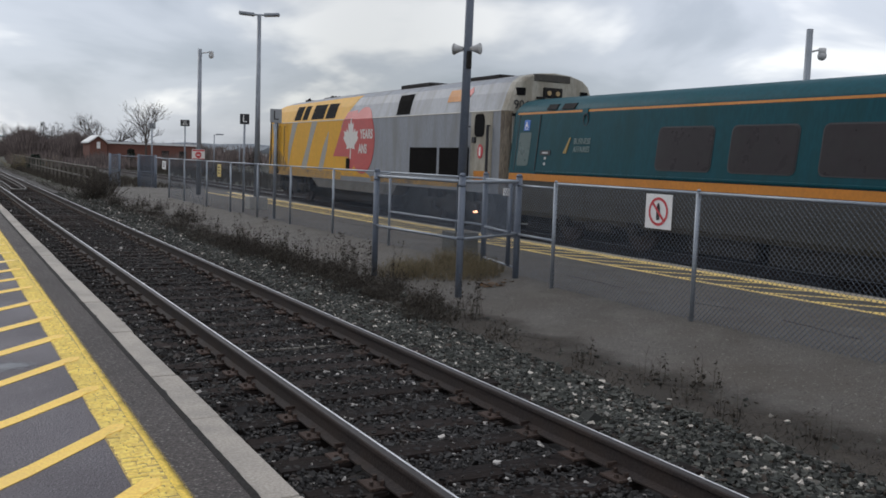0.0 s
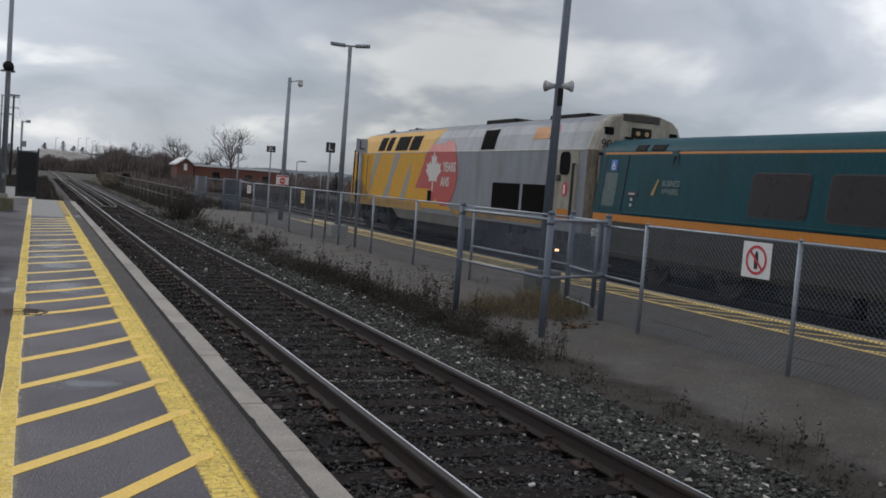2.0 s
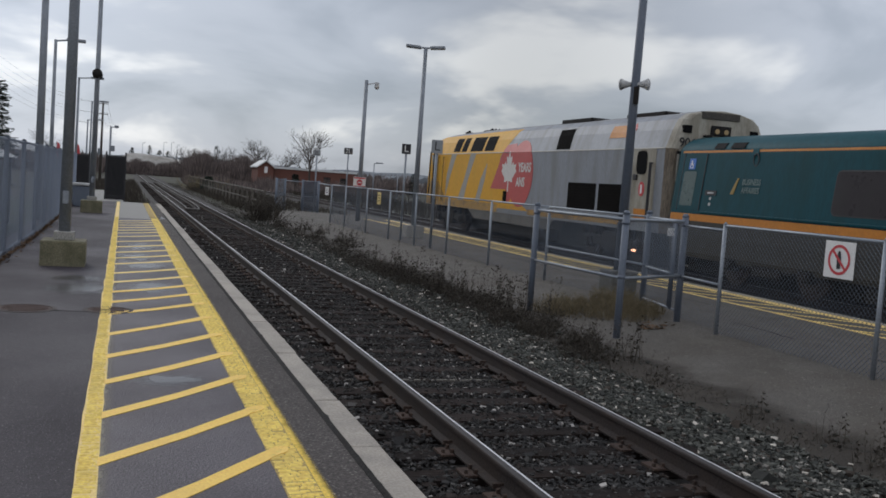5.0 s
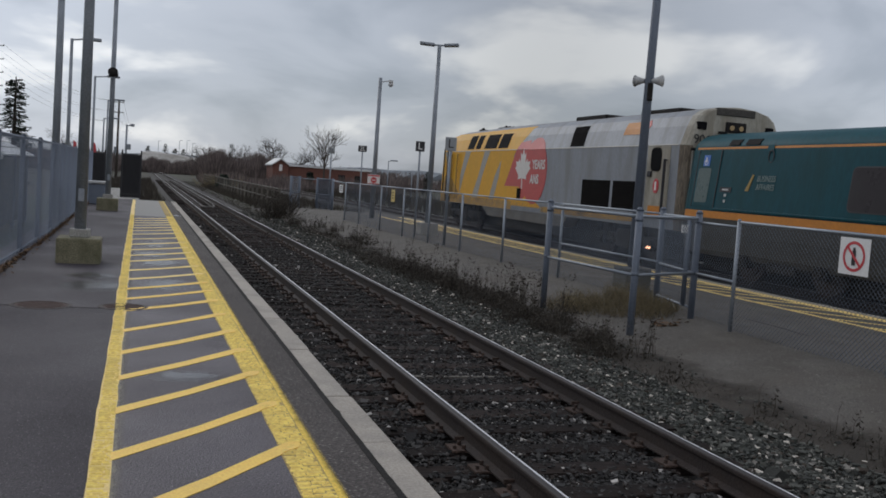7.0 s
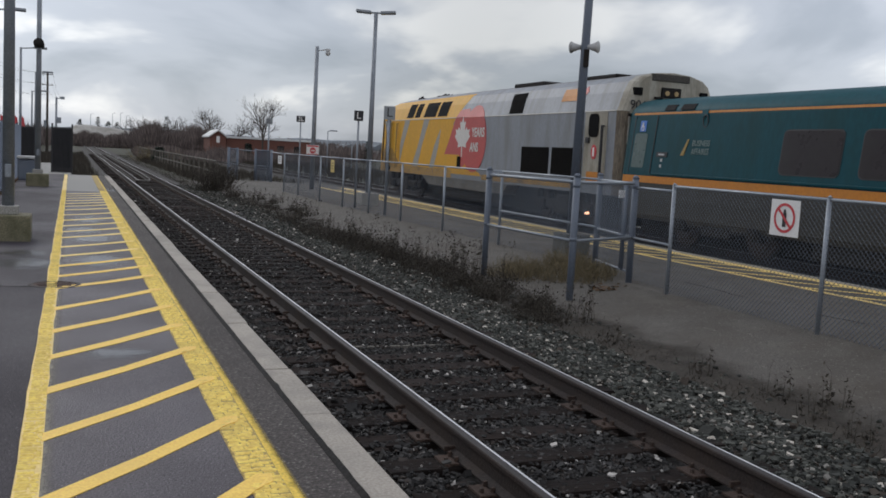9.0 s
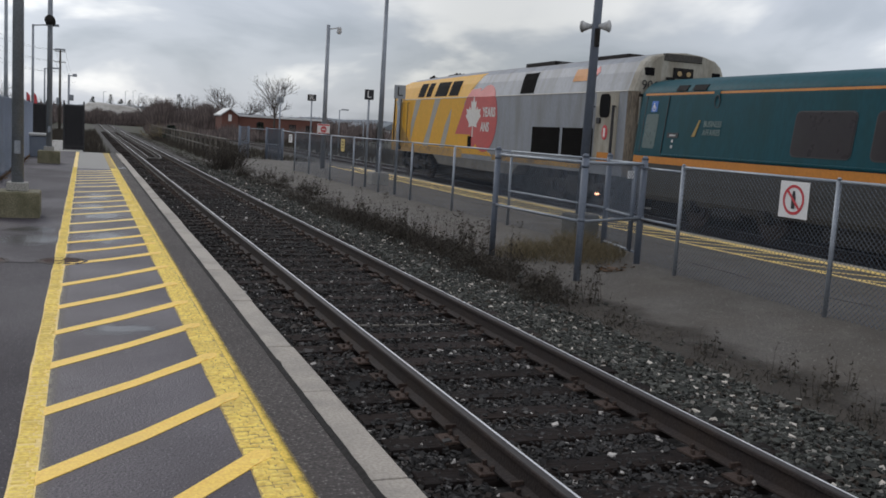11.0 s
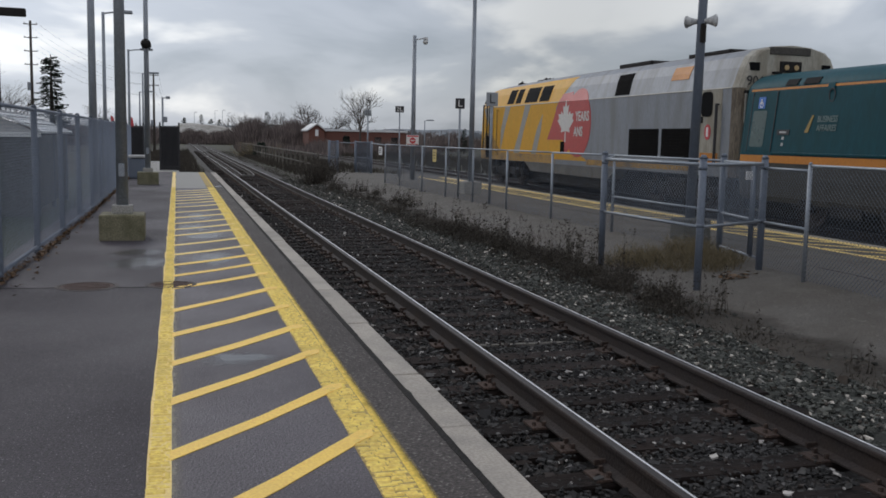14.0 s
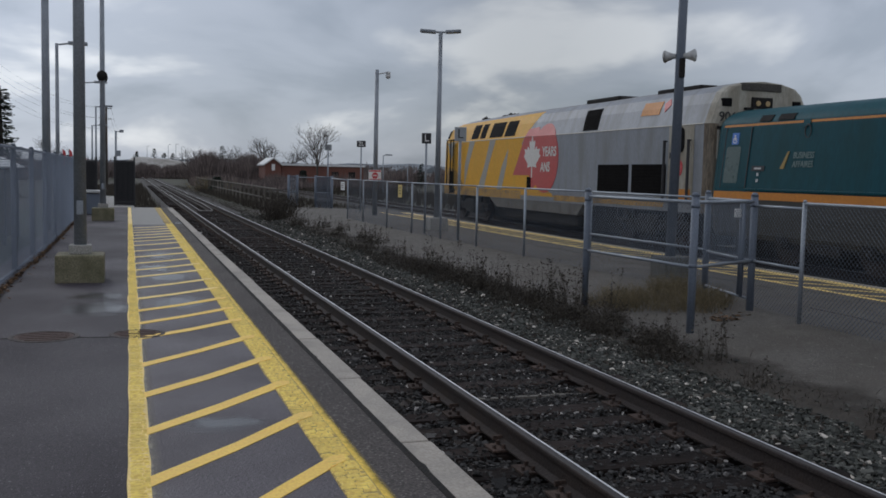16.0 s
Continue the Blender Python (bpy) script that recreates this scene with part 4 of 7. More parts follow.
for y0, w0 in ((38.05, 0.62), (35.75, 0.62), (33.9, 0.45)):
    decal("grey_swoosh", [(y0 - 0.1, 3.2 - (0.4 if w0 < 0.5 else 0)), (y0 - 0.1 - (w0 if w0 > 0.5 else 0.05), 3.2 - (0.4 if w0 < 0.5 else 0)), (y0 - 0.15 + 0.15, 2.2), (y0 + 0.45, 1.3), (y0 + 0.45 + w0 * 1.1, 1.3), (y0 + 0.45, 2.2)], M_LOCOGREY, "grey slanted swoosh", 0.010)
decal("grey_swoosh", [(40.72, 3.2), (39.75, 3.2), (40.28, 2.35)], M_LOCOGREY, "grey slanted swoosh", 0.010)
decal("emblem_four", [(32.05, 3.50), (31.2, 3.55), (30.9, 2.9), (30.9, 1.7), (31.4, 1.42), (31.75, 1.42), (31.75, 1.86), (33.25, 1.86), (32.9, 2.3)], M_RED, "red painted numeral shape", 0.012)
decal("emblem_ring", [(30.5 + 1.06 * math.cos(a * math.tau / 32), 2.45 + 1.19 * math.sin(a * math.tau / 32)) for a in range(32)], M_RED, "red painted oval", 0.014)
LEAF = [(0, 1.0), (0.10, 0.72), (0.26, 0.80), (0.20, 0.38), (0.38, 0.56), (0.44, 0.42), (0.68, 0.46), (0.60, 0.26), (0.72, 0.16), (0.36, -0.16), (0.40, -0.32), (0.04, -0.26), (0.05, -0.72)]
leaf = [(31.55 - u * 0.98, 2.40 + v * 0.86) for u, v in LEAF] + [(31.55 + u * 0.98, 2.40 + v * 0.86) for u, v in LEAF[:0:-1]]
decal("emblem_leaf", leaf, M_LEAFW, "pale painted leaf shape", 0.017)
lettering("words_years", "YEARS", 0.45, facing_west(LX - 1.535, 30.12, 2.66), M_LEAFW, loco, squeeze=0.86, bold=0.012)
lettering("words_ans", "ANS", 0.45, facing_west(LX - 1.535, 30.42, 2.14), M_LEAFW, loco, squeeze=0.86, bold=0.012)


def pane_on_side(name, y0, y1, z0, z1, m, lift=0.012, label="", parent=None):
    return decal(name, [(y0, z0), (y0, z1), (y1, z1), (y1, z0)], m, label, lift, parent)


decal("nose_window", [(40.86, 3.72), (40.94, 3.42), (40.72, 3.40), (40.62, 3.78)], M_GLASS, "dark front side window", 0.018)
cab = decal("cab_window_band", [(38.0, 3.26), (38.0, 3.90), (33.1, 3.92), (33.1, 3.26)], M_LOCOY, "yellow window surround", 0.010)
for y0, y1 in ((37.85, 37.05), (36.85, 36.25), (35.8, 34.45), (34.25, 33.25)):
    pane_on_side("cab_window", y0, y1, 3.30, 3.88, M_GLASS, 0.018, "dark cab window")
decal("upper_intake", [(27.76, 3.27), (27.93, 3.92), (26.93, 3.94), (26.8, 3.27)], M_GRILLE, "black slanted intake opening", 0.014)
for y0, y1 in ((26.65, 24.83), (24.64, 22.88)):
    g = pane_on_side("radiator_grille", y0, y1, 1.40, 2.22, M_GRILLE, 0.014, "black radiator grille")
    n = 9
    for i in range(n):
        b = bmesh.new()
        z = 1.45 + i * 0.088
        box(b, LX - 1.532, LX - 1.512, y1 + 0.04, y0 - 0.04, z, z + 0.03, 0.004)
        part("louvre", b, M_GRILLE, g)
# side door near the rear
d = pane_on_side("engine_room_door", 22.78, 21.62, 1.3, 3.2, M_BEIGE, 0.010, "dirty cream side door")
b = bmesh.new()
prism(b, [(22.3 + 0.26 * math.copysign(abs(math.cos(a)) ** 0.5, math.cos(a)), 2.84 + 0.32 * math.copysign(abs(math.sin(a)) ** 0.5, math.sin(a))) for a in [i * math.tau / 24 for i in range(24)]], LX - 1.54, LX - 1.5, lambda u, v, w: (w, u, v))
part("door_window", b, M_GLASS, d, "dark rounded window")
pane_on_side("door_band", 22.55, 21.7, 1.32, 1.58, M_ORANGE, 0.016, "orange kick panel", d)
b = bmesh.new()
prism(b, [(22.22 + 0.14 * math.cos(a), 2.12 + 0.2 * math.sin(a)) for a in [i * math.tau / 20 for i in range(20)]], LX - 1.536, LX - 1.5, lambda u, v, w: (w, u, v))
o = part("warning_disc", b, M_SIGNRED, d, "red oval warning sign")
b = bmesh.new()
box(b, LX - 1.545, LX - 1.53, 22.18, 22.26, 2.0, 2.24)
part("bar", b, M_WHITE, o)
for y in (22.86, 21.74):
    b = bmesh.new()
    tube(b, (LX - 1.60, y, 1.25), (LX - 1.60, y, 2.84), 0.04, 8)
    for z in (1.27, 2.82):
        tube(b, (LX - 1.60, y, z), (LX - 1.50, y, z), 0.018, 6)
    part("grab_rail", b, M_BLACK, loco, "black grab rail")
b = bmesh.new()
box(b, LX - 1.57, LX - 1.5, 22.48, 22.66, 2.36, 2.52, 0.02)
part("door_latch", b, M_BLACK, d, "black door latch")
for y in (39.55, 38.8):
    b = bmesh.new()
    tube(b, (LX - 1.60, y, 1.2), (LX - 1.60, y, 3.1), 0.028, 8)
    tube(b, (LX - 1.60, y, 1.22), (LX - 1.48, y, 1.22), 0.02, 6)
    tube(b, (LX - 1.60, y, 3.08), (LX - 1.48, y, 3.08), 0.02, 6)
    part("grab_rail", b, M_DULLGOLD, loco, "grimy yellow grab rail")
pane_on_side("cab_door", 39.65, 38.5, 1.15, 3.15, M_LOCOY, 0.014, "yellow cab door")
# Recess drawn flat; the shade inside it is this pane's black.
pane_on_side("cab_step_recess", 40.45, 39.7, 1.02, 1.98, M_GRILLE, 0.018, "step recess, its shade painted as a flat black pane")
for y in (40.55, 40.05, 39.7):
    b = bmesh.new()
    tube(b, (LX - 1.62, y, 1.35), (LX - 1.62, y, 3.35), 0.03, 8)
    for z in (1.38, 3.32):
        tube(b, (LX - 1.62, y, z), (LX - 1.46, y, z), 0.02, 6)
    part("grab_rail", b, M_DARK, loco, "dark grimy nose grab rail")
decal("nose_grime", [(41.0, 1.0), (41.0, 1.5), (40.5, 2.15), (39.5, 2.0), (38.4, 1.3), (37.6, 1.0)], M_GRIMEY, "brown road grime over the yellow paint", 0.016)
pane_on_side("maker_panel", 31.95, 31.6, 1.42, 1.8, M_GRILLE, 0.02, "small black hatch")
pane_on_side("roof_seam", 40.3, 21.25, 3.205, 3.235, M_LOCOGREY, 0.012, "grey seam along the eaves")
pane_on_side("roof_mark", 24.45, 23.5, 3.56, 3.92, M_ORANGE, 0.014, "faded orange mark")
decal("roof_mark", [(23.4, 3.86), (23.2, 3.96), (23.05, 3.8), (23.25, 3.6)], M_RED, "small red mark", 0.014)
# roof fittings
for y0, y1, h_low in ((29.05, 26.9, 0.05), (24.7, 22.6, 0.03)):
    b = bmesh.new()
    box(b, LX - 0.75, LX + 0.75, y1, y0, 4.1, 4.30 + h_low, 0.05)
    h = part("roof_hatch", b, M_DARK, loco, "dark roof exhaust hatch")
    b = bmesh.new()
    prism(b, [(y1, 4.18), (y1, 4.27 + h_low), (y1 - 0.9, 4.2)], LX - 0.7, LX + 0.7, lambda u, v, w: (w, u, v))
    part("hatch_ramp", b, M_DARK, h)
for y, hw, nh in ((38.9, 0.12, 1), (36.2, 0.55, 3)):
    b = bmesh.new()
    box(b, LX - 0.6, LX + 0.1, y - hw, y + hw, 4.0, 4.27, 0.05)
    for k in range(nh):
        tube(b, (LX - 0.5 + k * 0.15, y + 0.1, 4.26), (LX - 0.5 + k * 0.15, y - 0.2, 4.29), 0.025, 8, 0.05)
    part("air_horn", b, M_DARK, loco, "dark roof horn")
b = bmesh.new()
tube(b, (LX - 0.2, 40.0, 3.9), (LX - 0.2, 40.0, 4.08), 0.07, 10)
part("beacon", b, M_DARK, loco)
# rear end
RY = 20.90
b = bmesh.new()
box(b, 11.66, 12.82, RY - 0.012, RY + 0.1, 4.05, 4.235, 0.015)
part("end_louvre", b, M_ENDVENT, loco, "dark ventilation louvre")
for x0, x1, dy in ((11.13, 11.38, 0.0), (13.18, 13.42, 0.0)):
    b = bmesh.new()
    box(b, x0, x1, RY - 0.02 + dy, RY + 0.15, 3.64, 3.84, 0.02)
    part("end_window", b, M_GLASS, loco, "small square end window")
b = bmesh.new()
box(b, 11.96, 12.56, RY - 0.04, RY + 0.1, 3.62, 3.89, 0.02)
hl = part("end_lamp_box", b, M_DARK, loco, "dark headlamp box")
for x in (12.12, 12.40):
    b = bmesh.new()
    tube(b, (x, RY - 0.06, 3.74), (x, RY - 0.02, 3.74), 0.065, 14)
    part("lamp", b, M_LAMPWARM, hl, "lit warm headlamp")
lettering("fleet_number", "906", 0.34, facing_south(11.28, RY - 0.004, 3.375), M_BLACK, loco)
b = bmesh.new()
box(b, 11.06, 11.7, RY - 0.012, RY + 0.1, 1.15, 3.12, 0.01)
part("end_panel", b, M_ENDGRIME, loco, "brown grimy lower end panel")
b = bmesh.new()
box(b, 11.75, 12.95, RY - 0.1, RY + 0.1, 1.1, 3.3, 0.06)
part("gangway_door", b, M_DARK, loco, "dark end door and bellows")
b = bmesh.new()
box(b, 11.02, 11.30, RY - 0.015, RY + 0.1, 2.35, 3.08, 0.03)
pn = part("end_panel", b, M_LOCOGREY, loco, "grey end panel")
b = bmesh.new()
box(b, 11.0, 11.32, RY - 0.03, RY + 0.05, 3.08, 3.15, 0.01)
part("panel_hood", b, M_DARK, pn)
b = bmesh.new()
box(b, 11.75, 11.97, RY - 0.08, RY + 0.05, 3.57, 3.63, 0.01)
part("end_ledge", b, M_DARK, loco)
for x in (11.45, 13.25):
    b = bmesh.new()
    tube(b, (x, RY - 0.09, 1.4), (x, RY - 0.09, 3.1), 0.02, 8)
    for z in (1.42, 3.08):
        tube(b, (x, RY - 0.09, z), (x, RY + 0.05, z), 0.016, 6)
    part("grab_rail", b, M_DARK, loco, "dark end grab rail")


def truck(parent, yc, half, xs, dark):
    """Wheels, frame, axle boxes and springs."""
    b = bmesh.new()
    box(b, xs - 0.02, xs + 0.14, yc - half - 0.6, yc + half + 0.6, 0.42, 0.72, 0.05)
    box(b, xs - 0.05, xs + 0.12, yc - 0.5, yc + 0.5, 0.30, 0.86, 0.05)
    fr = part("truck_frame", b, dark, parent, "dark grimy truck frame")
    for dy in (-half, half):
        b = bmesh.new()
        tube(b, (xs + 0.16, yc + dy, 0.5), (xs + 0.30, yc + dy, 0.5), 0.50, 28)
        tube(b, (xs + 0.12, yc + dy, 0.5), (xs + 0.17, yc + dy, 0.5), 0.36, 20)
        part("wheel", b, M_RAIL, parent, "rusty steel wheel")
        b = bmesh.new()
        box(b, xs - 0.10, xs + 0.1, yc + dy - 0.2, yc + dy + 0.2, 0.34, 0.66, 0.04)
        tube(b, (xs - 0.13, yc + dy, 0.5), (xs - 0.09, yc + dy, 0.5), 0.12, 12)
        part("axle_box", b, dark, fr)
        for ds in (-0.32, 0.32):
            b = bmesh.new()
            tube(b, (xs + 0.04, yc + dy + ds, 0.70), (xs + 0.04, yc + dy + ds, 0.98), 0.09, 10)
            part("spring", b, dark, fr)


for yc in (37.9, 23.8):
    truck(loco, yc, 1.37, LX - 1.42, M_DARK)
b = bmesh.new()
box(b, LX - 1.35, LX + 1.35, 28.2, 34.2, 0.22, 0.7, 0.12)
part("fuel_tank", b, M_DARK, loco, "dark fuel tank")
# Added dark block that keeps light from showing beneath the body.
b = bmesh.new()
box(b, LX - 1.0, LX + 1.0, 21.2, 40.6, 0.2, 1.0)
part("underframe", b, M_DARK, loco)
b = bmesh.new()
tube(b, (LX - 1.62, 22.28, 0.44), (LX - 1.40, 22.28, 0.44), 0.032, 12)
part("marker_lamp", b, M_LAMPRED, loco, "small lit marker lamp")

# ---- coach ----
CX = 12.35
CSIDE = [(0.50, -1.42), (0.62, -1.50), (1.05, -1.56), (1.40, -1.58), (1.63, -1.57), (3.05, -1.42), (3.16, -1.40), (3.24, -1.36), (3.32, -1.29), (3.40, -1.19), (3.46, -1.05), (3.51, -0.85), (3.55, -0.6), (3.58, 0.0)]
coach = thing("passenger_coach", (CX, 7, 0), "teal green passenger coach with an orange band and grey skirt", "railway coach")


def coach_x(z):
    return CX + float(np.interp(z, [p[0] for p in CSIDE], [p[1] for p in CSIDE]))


def coach_ring(y, w, drop):
    pts = [(CX + x * w, y, z - drop * max(0.0, z - 2.8)) for z, x in CSIDE]
    return pts + [(2 * CX - x, yy, z) for x, yy, z in pts[-2::-1]]


bm = bmesh.new()
loft(bm, [coach_ring(*a) for a in ((20.78, 0.92, 0.10), (20.74, 0.96, 0.05), (20.58, 1, 0.0), (14, 1, 0), (7, 1, 0), (0, 1, 0), (-5.4, 1, 0), (-5.6, 0.92, 0.05))])
for f in bm.faces:
    z = f.calc_center_median().z
    f.material_index = 0 if z < 1.40 else (2 if z > 3.18 else 1)
    f.smooth = z > 3.18
part("body", bm, [M_COACHGREY, M_GREEN, M_GREENROOF], coach, "smooth teal green body")


def on_coach(name, poly, m, label="", lift=0.006, parent=None):
    b = bmesh.new()
    vs = [b.verts.new((0, y, z)) for y, z in poly]
    b.faces.new(vs)
    for z in (1.40, 1.63, 3.05, 3.16):
        bmesh.ops.bisect_plane(b, geom=b.verts[:] + b.edges[:] + b.faces[:], plane_co=(0, 0, z), plane_no=(0, 0, 1))
    for v in b.verts:
        v.co.x = coach_x(v.co.z) - lift
    r = bmesh.ops.extrude_face_region(b, geom=b.faces[:])
    for g in r["geom"]:
        if isinstance(g, bmesh.types.BMVert):
            g.co.x += lift + 0.004
    bmesh.ops.recalc_face_normals(b, faces=b.faces[:])
    return part(name, b, m, parent or coach, label)


def rounded(y0, y1, z0, z1, r, n=5):
    out = []
    for cy, cz, a0 in ((y1 + r, z0 + r, 180), (y1 + r, z1 - r, 90), (y0 - r, z1 - r, 0), (y0 - r, z0 + r, -90)):
        for i in range(n + 1):
            a = radians(a0 + 90 * (1 - i / n))
            out.append((cy + r * math.cos(a), cz + r * math.sin(a)))
    return out


on_coach("orange_band", [(20.6, 1.405), (20.6, 1.575), (-5.4, 1.575), (-5.4, 1.405)], M_ORANGE, "orange lower band", 0.008)
on_coach("yellow_line", [(20.5, 3.085), (20.5, 3.135), (-5.4, 3.135), (-5.4, 3.085)], M_ORANGE, "thin orange line under the roof", 0.008)
b = bmesh.new()
box(b, coach_x(1.68) - 0.035, coach_x(1.68) + 0.02, -5.4, 19.4, 1.60, 1.655, 0.012)
part("rub_rail", b, M_GREEN, coach)
k = 0
for y0 in (14.96, 12.90, 10.80, 8.70, 6.60, 4.50, 2.40, 0.30, -1.80):
    w = on_coach("window", rounded(y0, y0 - 1.62, 1.77, 2.69, 0.13), M_BLACK, "rounded tinted window", 0.008)
    on_coach("pane", rounded(y0 - 0.03, y0 - 1.59, 1.80, 2.66, 0.11), M_COACHGLASS, "dusty tinted glass", 0.014, w)
dr = on_coach("entrance_door", [(20.36, 1.68), (20.36, 3.0), (19.45, 3.0), (19.45, 1.68)], M_GREEN, "green folding entrance door", 0.012)
on_coach("door_window", rounded(20.28, 19.74, 1.77, 2.62, 0.06), M_SHADEGLASS, "tinted door window", 0.018, dr)
for yy in (20.38, 19.43):
    on_coach("door_seam", [(yy + 0.012, 1.66), (yy + 0.012, 3.06), (yy - 0.012, 3.06), (yy - 0.012, 1.66)], M_BLACK, "", 0.016, dr)
ws = on_coach("access_sign", [(20.12, 2.67), (20.12, 2.94), (19.86, 2.94), (19.86, 2.67)], M_SIGNBLUE, "blue access symbol plate with white border", 0.022)
b = bmesh.new()
ring = [[(coach_x(2.77) - 0.03, 19.99 + r * math.cos(a * math.tau / 16), 2.76 + r * math.sin(a * math.tau / 16)) for a in range(16)] for r in (0.05, 0.075)]
loft(b, ring, True, False)
part("ring_mark", b, M_WHITE, ws)
b = bmesh.new()
box(b, coach_x(2.8) - 0.034, coach_x(2.8) - 0.02, 19.98, 20.01, 2.76, 2.89)
part("bar_mark", b, M_WHITE, ws)
SLANT = Matrix(((0, 0.1056, -1, coach_x(2.29) - 0.012), (-1, 0, 0, 17.58), (0, 1, 0, 2.29), (0, 0, 0, 1)))
lettering("words_class", "BUSINESS\nAFFAIRES", 0.19, SLANT, M_DULLTEXT, coach, squeeze=0.82, bold=0.002)
on_coach("slash_mark", [(18.30, 2.10), (18.17, 2.10), (18.04, 2.48), (18.10, 2.48)], M_DULLGOLD, "faded gold slanted mark", 0.012)
pl = on_coach("route_panel", [(19.26, 2.05), (19.26, 2.17), (18.82, 2.17), (18.82, 2.05)], M_BLACK, "small dark display panel", 0.014)
on_coach("bar_mark", [(19.16, 2.09), (19.16, 2.13), (18.92, 2.13), (18.92, 2.09)], M_SHED, "", 0.02, pl)
for z in (1.94, 1.80):
    on_coach("small_mark", [(19.06, z), (19.06, z + 0.07), (18.99, z + 0.07), (18.99, z)], M_SHED, "small pale mark", 0.012)
for y, ln, vm in ((19.22, 0.42, M_DARK), (18.58, 0.52, M_DARK)):
    b = bmesh.new()
    prism(b, [(y, 3.175), (y, 3.315), (y - ln, 3.315), (y - ln, 3.175)], -0.03, 0.02, lambda u, v, w: (coach_x(v) + w, u, v))
    part("roof_vent", b, vm, coach, "dark roof vent")
b = bmesh.new()
ring = [[(coach_x(2.95) - 0.01 + dx, 17.55 + r * math.cos(a * math.tau / 20), 2.90 + 0.15 * r / 0.1 * math.sin(a * math.tau / 20)) for a in range(20)] for r, dx in ((0.08, 0), (0.085, -0.012), (0.10, -0.012), (0.105, 0))]
loft(b, ring, True, False)
part("filler_ring", b, M_BLACK, coach)
on_coach("filler_flap", [(17.72, 3.0), (17.72, 3.16), (17.5, 3.16), (17.5, 3.0)], M_GREENROOF, "small teal flap over the orange line", 0.02)
# Dark block added under the coach to hide the bright ground behind.
b = bmesh.new()
box(b, CX - 1.05, CX + 1.05, -5.2, 20.4, 0.12, 0.56)
part("underframe", b, M_DARK, coach)
for yc in (16.9, -2.4):
    truck(coach, yc, 1.28, CX - 1.40, M_DARK)
for y0, y1, z0 in ((14.0, 12.2, 0.14), (11.9, 9.2, 0.1), (8.8, 6.4, 0.14), (5.8, 2.6, 0.12)):
    b = bmesh.new()
    box(b, CX - 1.38, CX + 1.2, y1, y0, z0, 0.5, 0.04)
    part("equipment_box", b, M_DARK, coach, "dark underfloor equipment box")
b = bmesh.new()
for k in range(5):
    box(b, CX - 1.2 + 0.06 * (k % 2), CX + 1.2 - 0.06 * (k % 2), 20.76 + 0.03 * k, 20.79 + 0.03 * k, 1.1, 3.2 - 0.04 * (k % 2))
part("bellows", b, M_BLACK, coach, "black gangway bellows")


# ---- fences between the tracks ----
def fence(points, name, label, z_top, post_r, mesh_mat, pitch, wire, rails, group=""):
    """A chain-link fence along plan points; a post at every point."""
    x0, y0 = points[0]
    t = thing(name, (x0, y0, ground_height(x0, y0)), label, "fence", group)
    for (x, y) in points:
        b = bmesh.new()
        g = ground_height(x, y)
        tube(b, (x, y, g - 0.1), (x, y, z_top + 0.02), post_r, 12)
        tube(b, (x, y, z_top + 0.02), (x, y, z_top + 0.05), post_r * 1.12, 12, post_r * 0.5)
        part("post", b, M_GALV, t, "", True)
    for (xa, ya), (xb, yb) in zip(points, points[1:]):
        for z in rails:
            b = bmesh.new()
            tube(b, (xa, ya, z), (xb, yb, z), 0.021, 10)
            part("rail", b, M_GALV, t, "", True)
        ga = max(ground_height(xa, ya), ground_height(xb, yb)) + 0.02
        net_part("wire_mesh", (xa, ya), (xb, yb), ga, z_top - 0.01, pitch, wire, mesh_mat, t)
    return t


FT = 1.53
fence([(5.83, y) for y in (11.44, 8.40, 5.35, 2.3, -0.75)], "chain_link_fence", "galvanised chain-link fence with grey posts on worn asphalt", FT, 0.030, M_MESH, 0.05, 0.0025, (FT,), "fences between the tracks")
fence([(6.3, 14.3), (6.22, 18.2), (6.17, 21.4), (6.10, 24.4), (6.03, 27.2), (5.93, 29.8), (5.86, 32.6), (5.9, 36.2), (5.88, 38.8)], "chain_link_fence", "galvanised chain-link fence running along the far platform", 1.50, 0.030, M_MESH, 0.05, 0.0016, (FT,), "fences between the tracks")


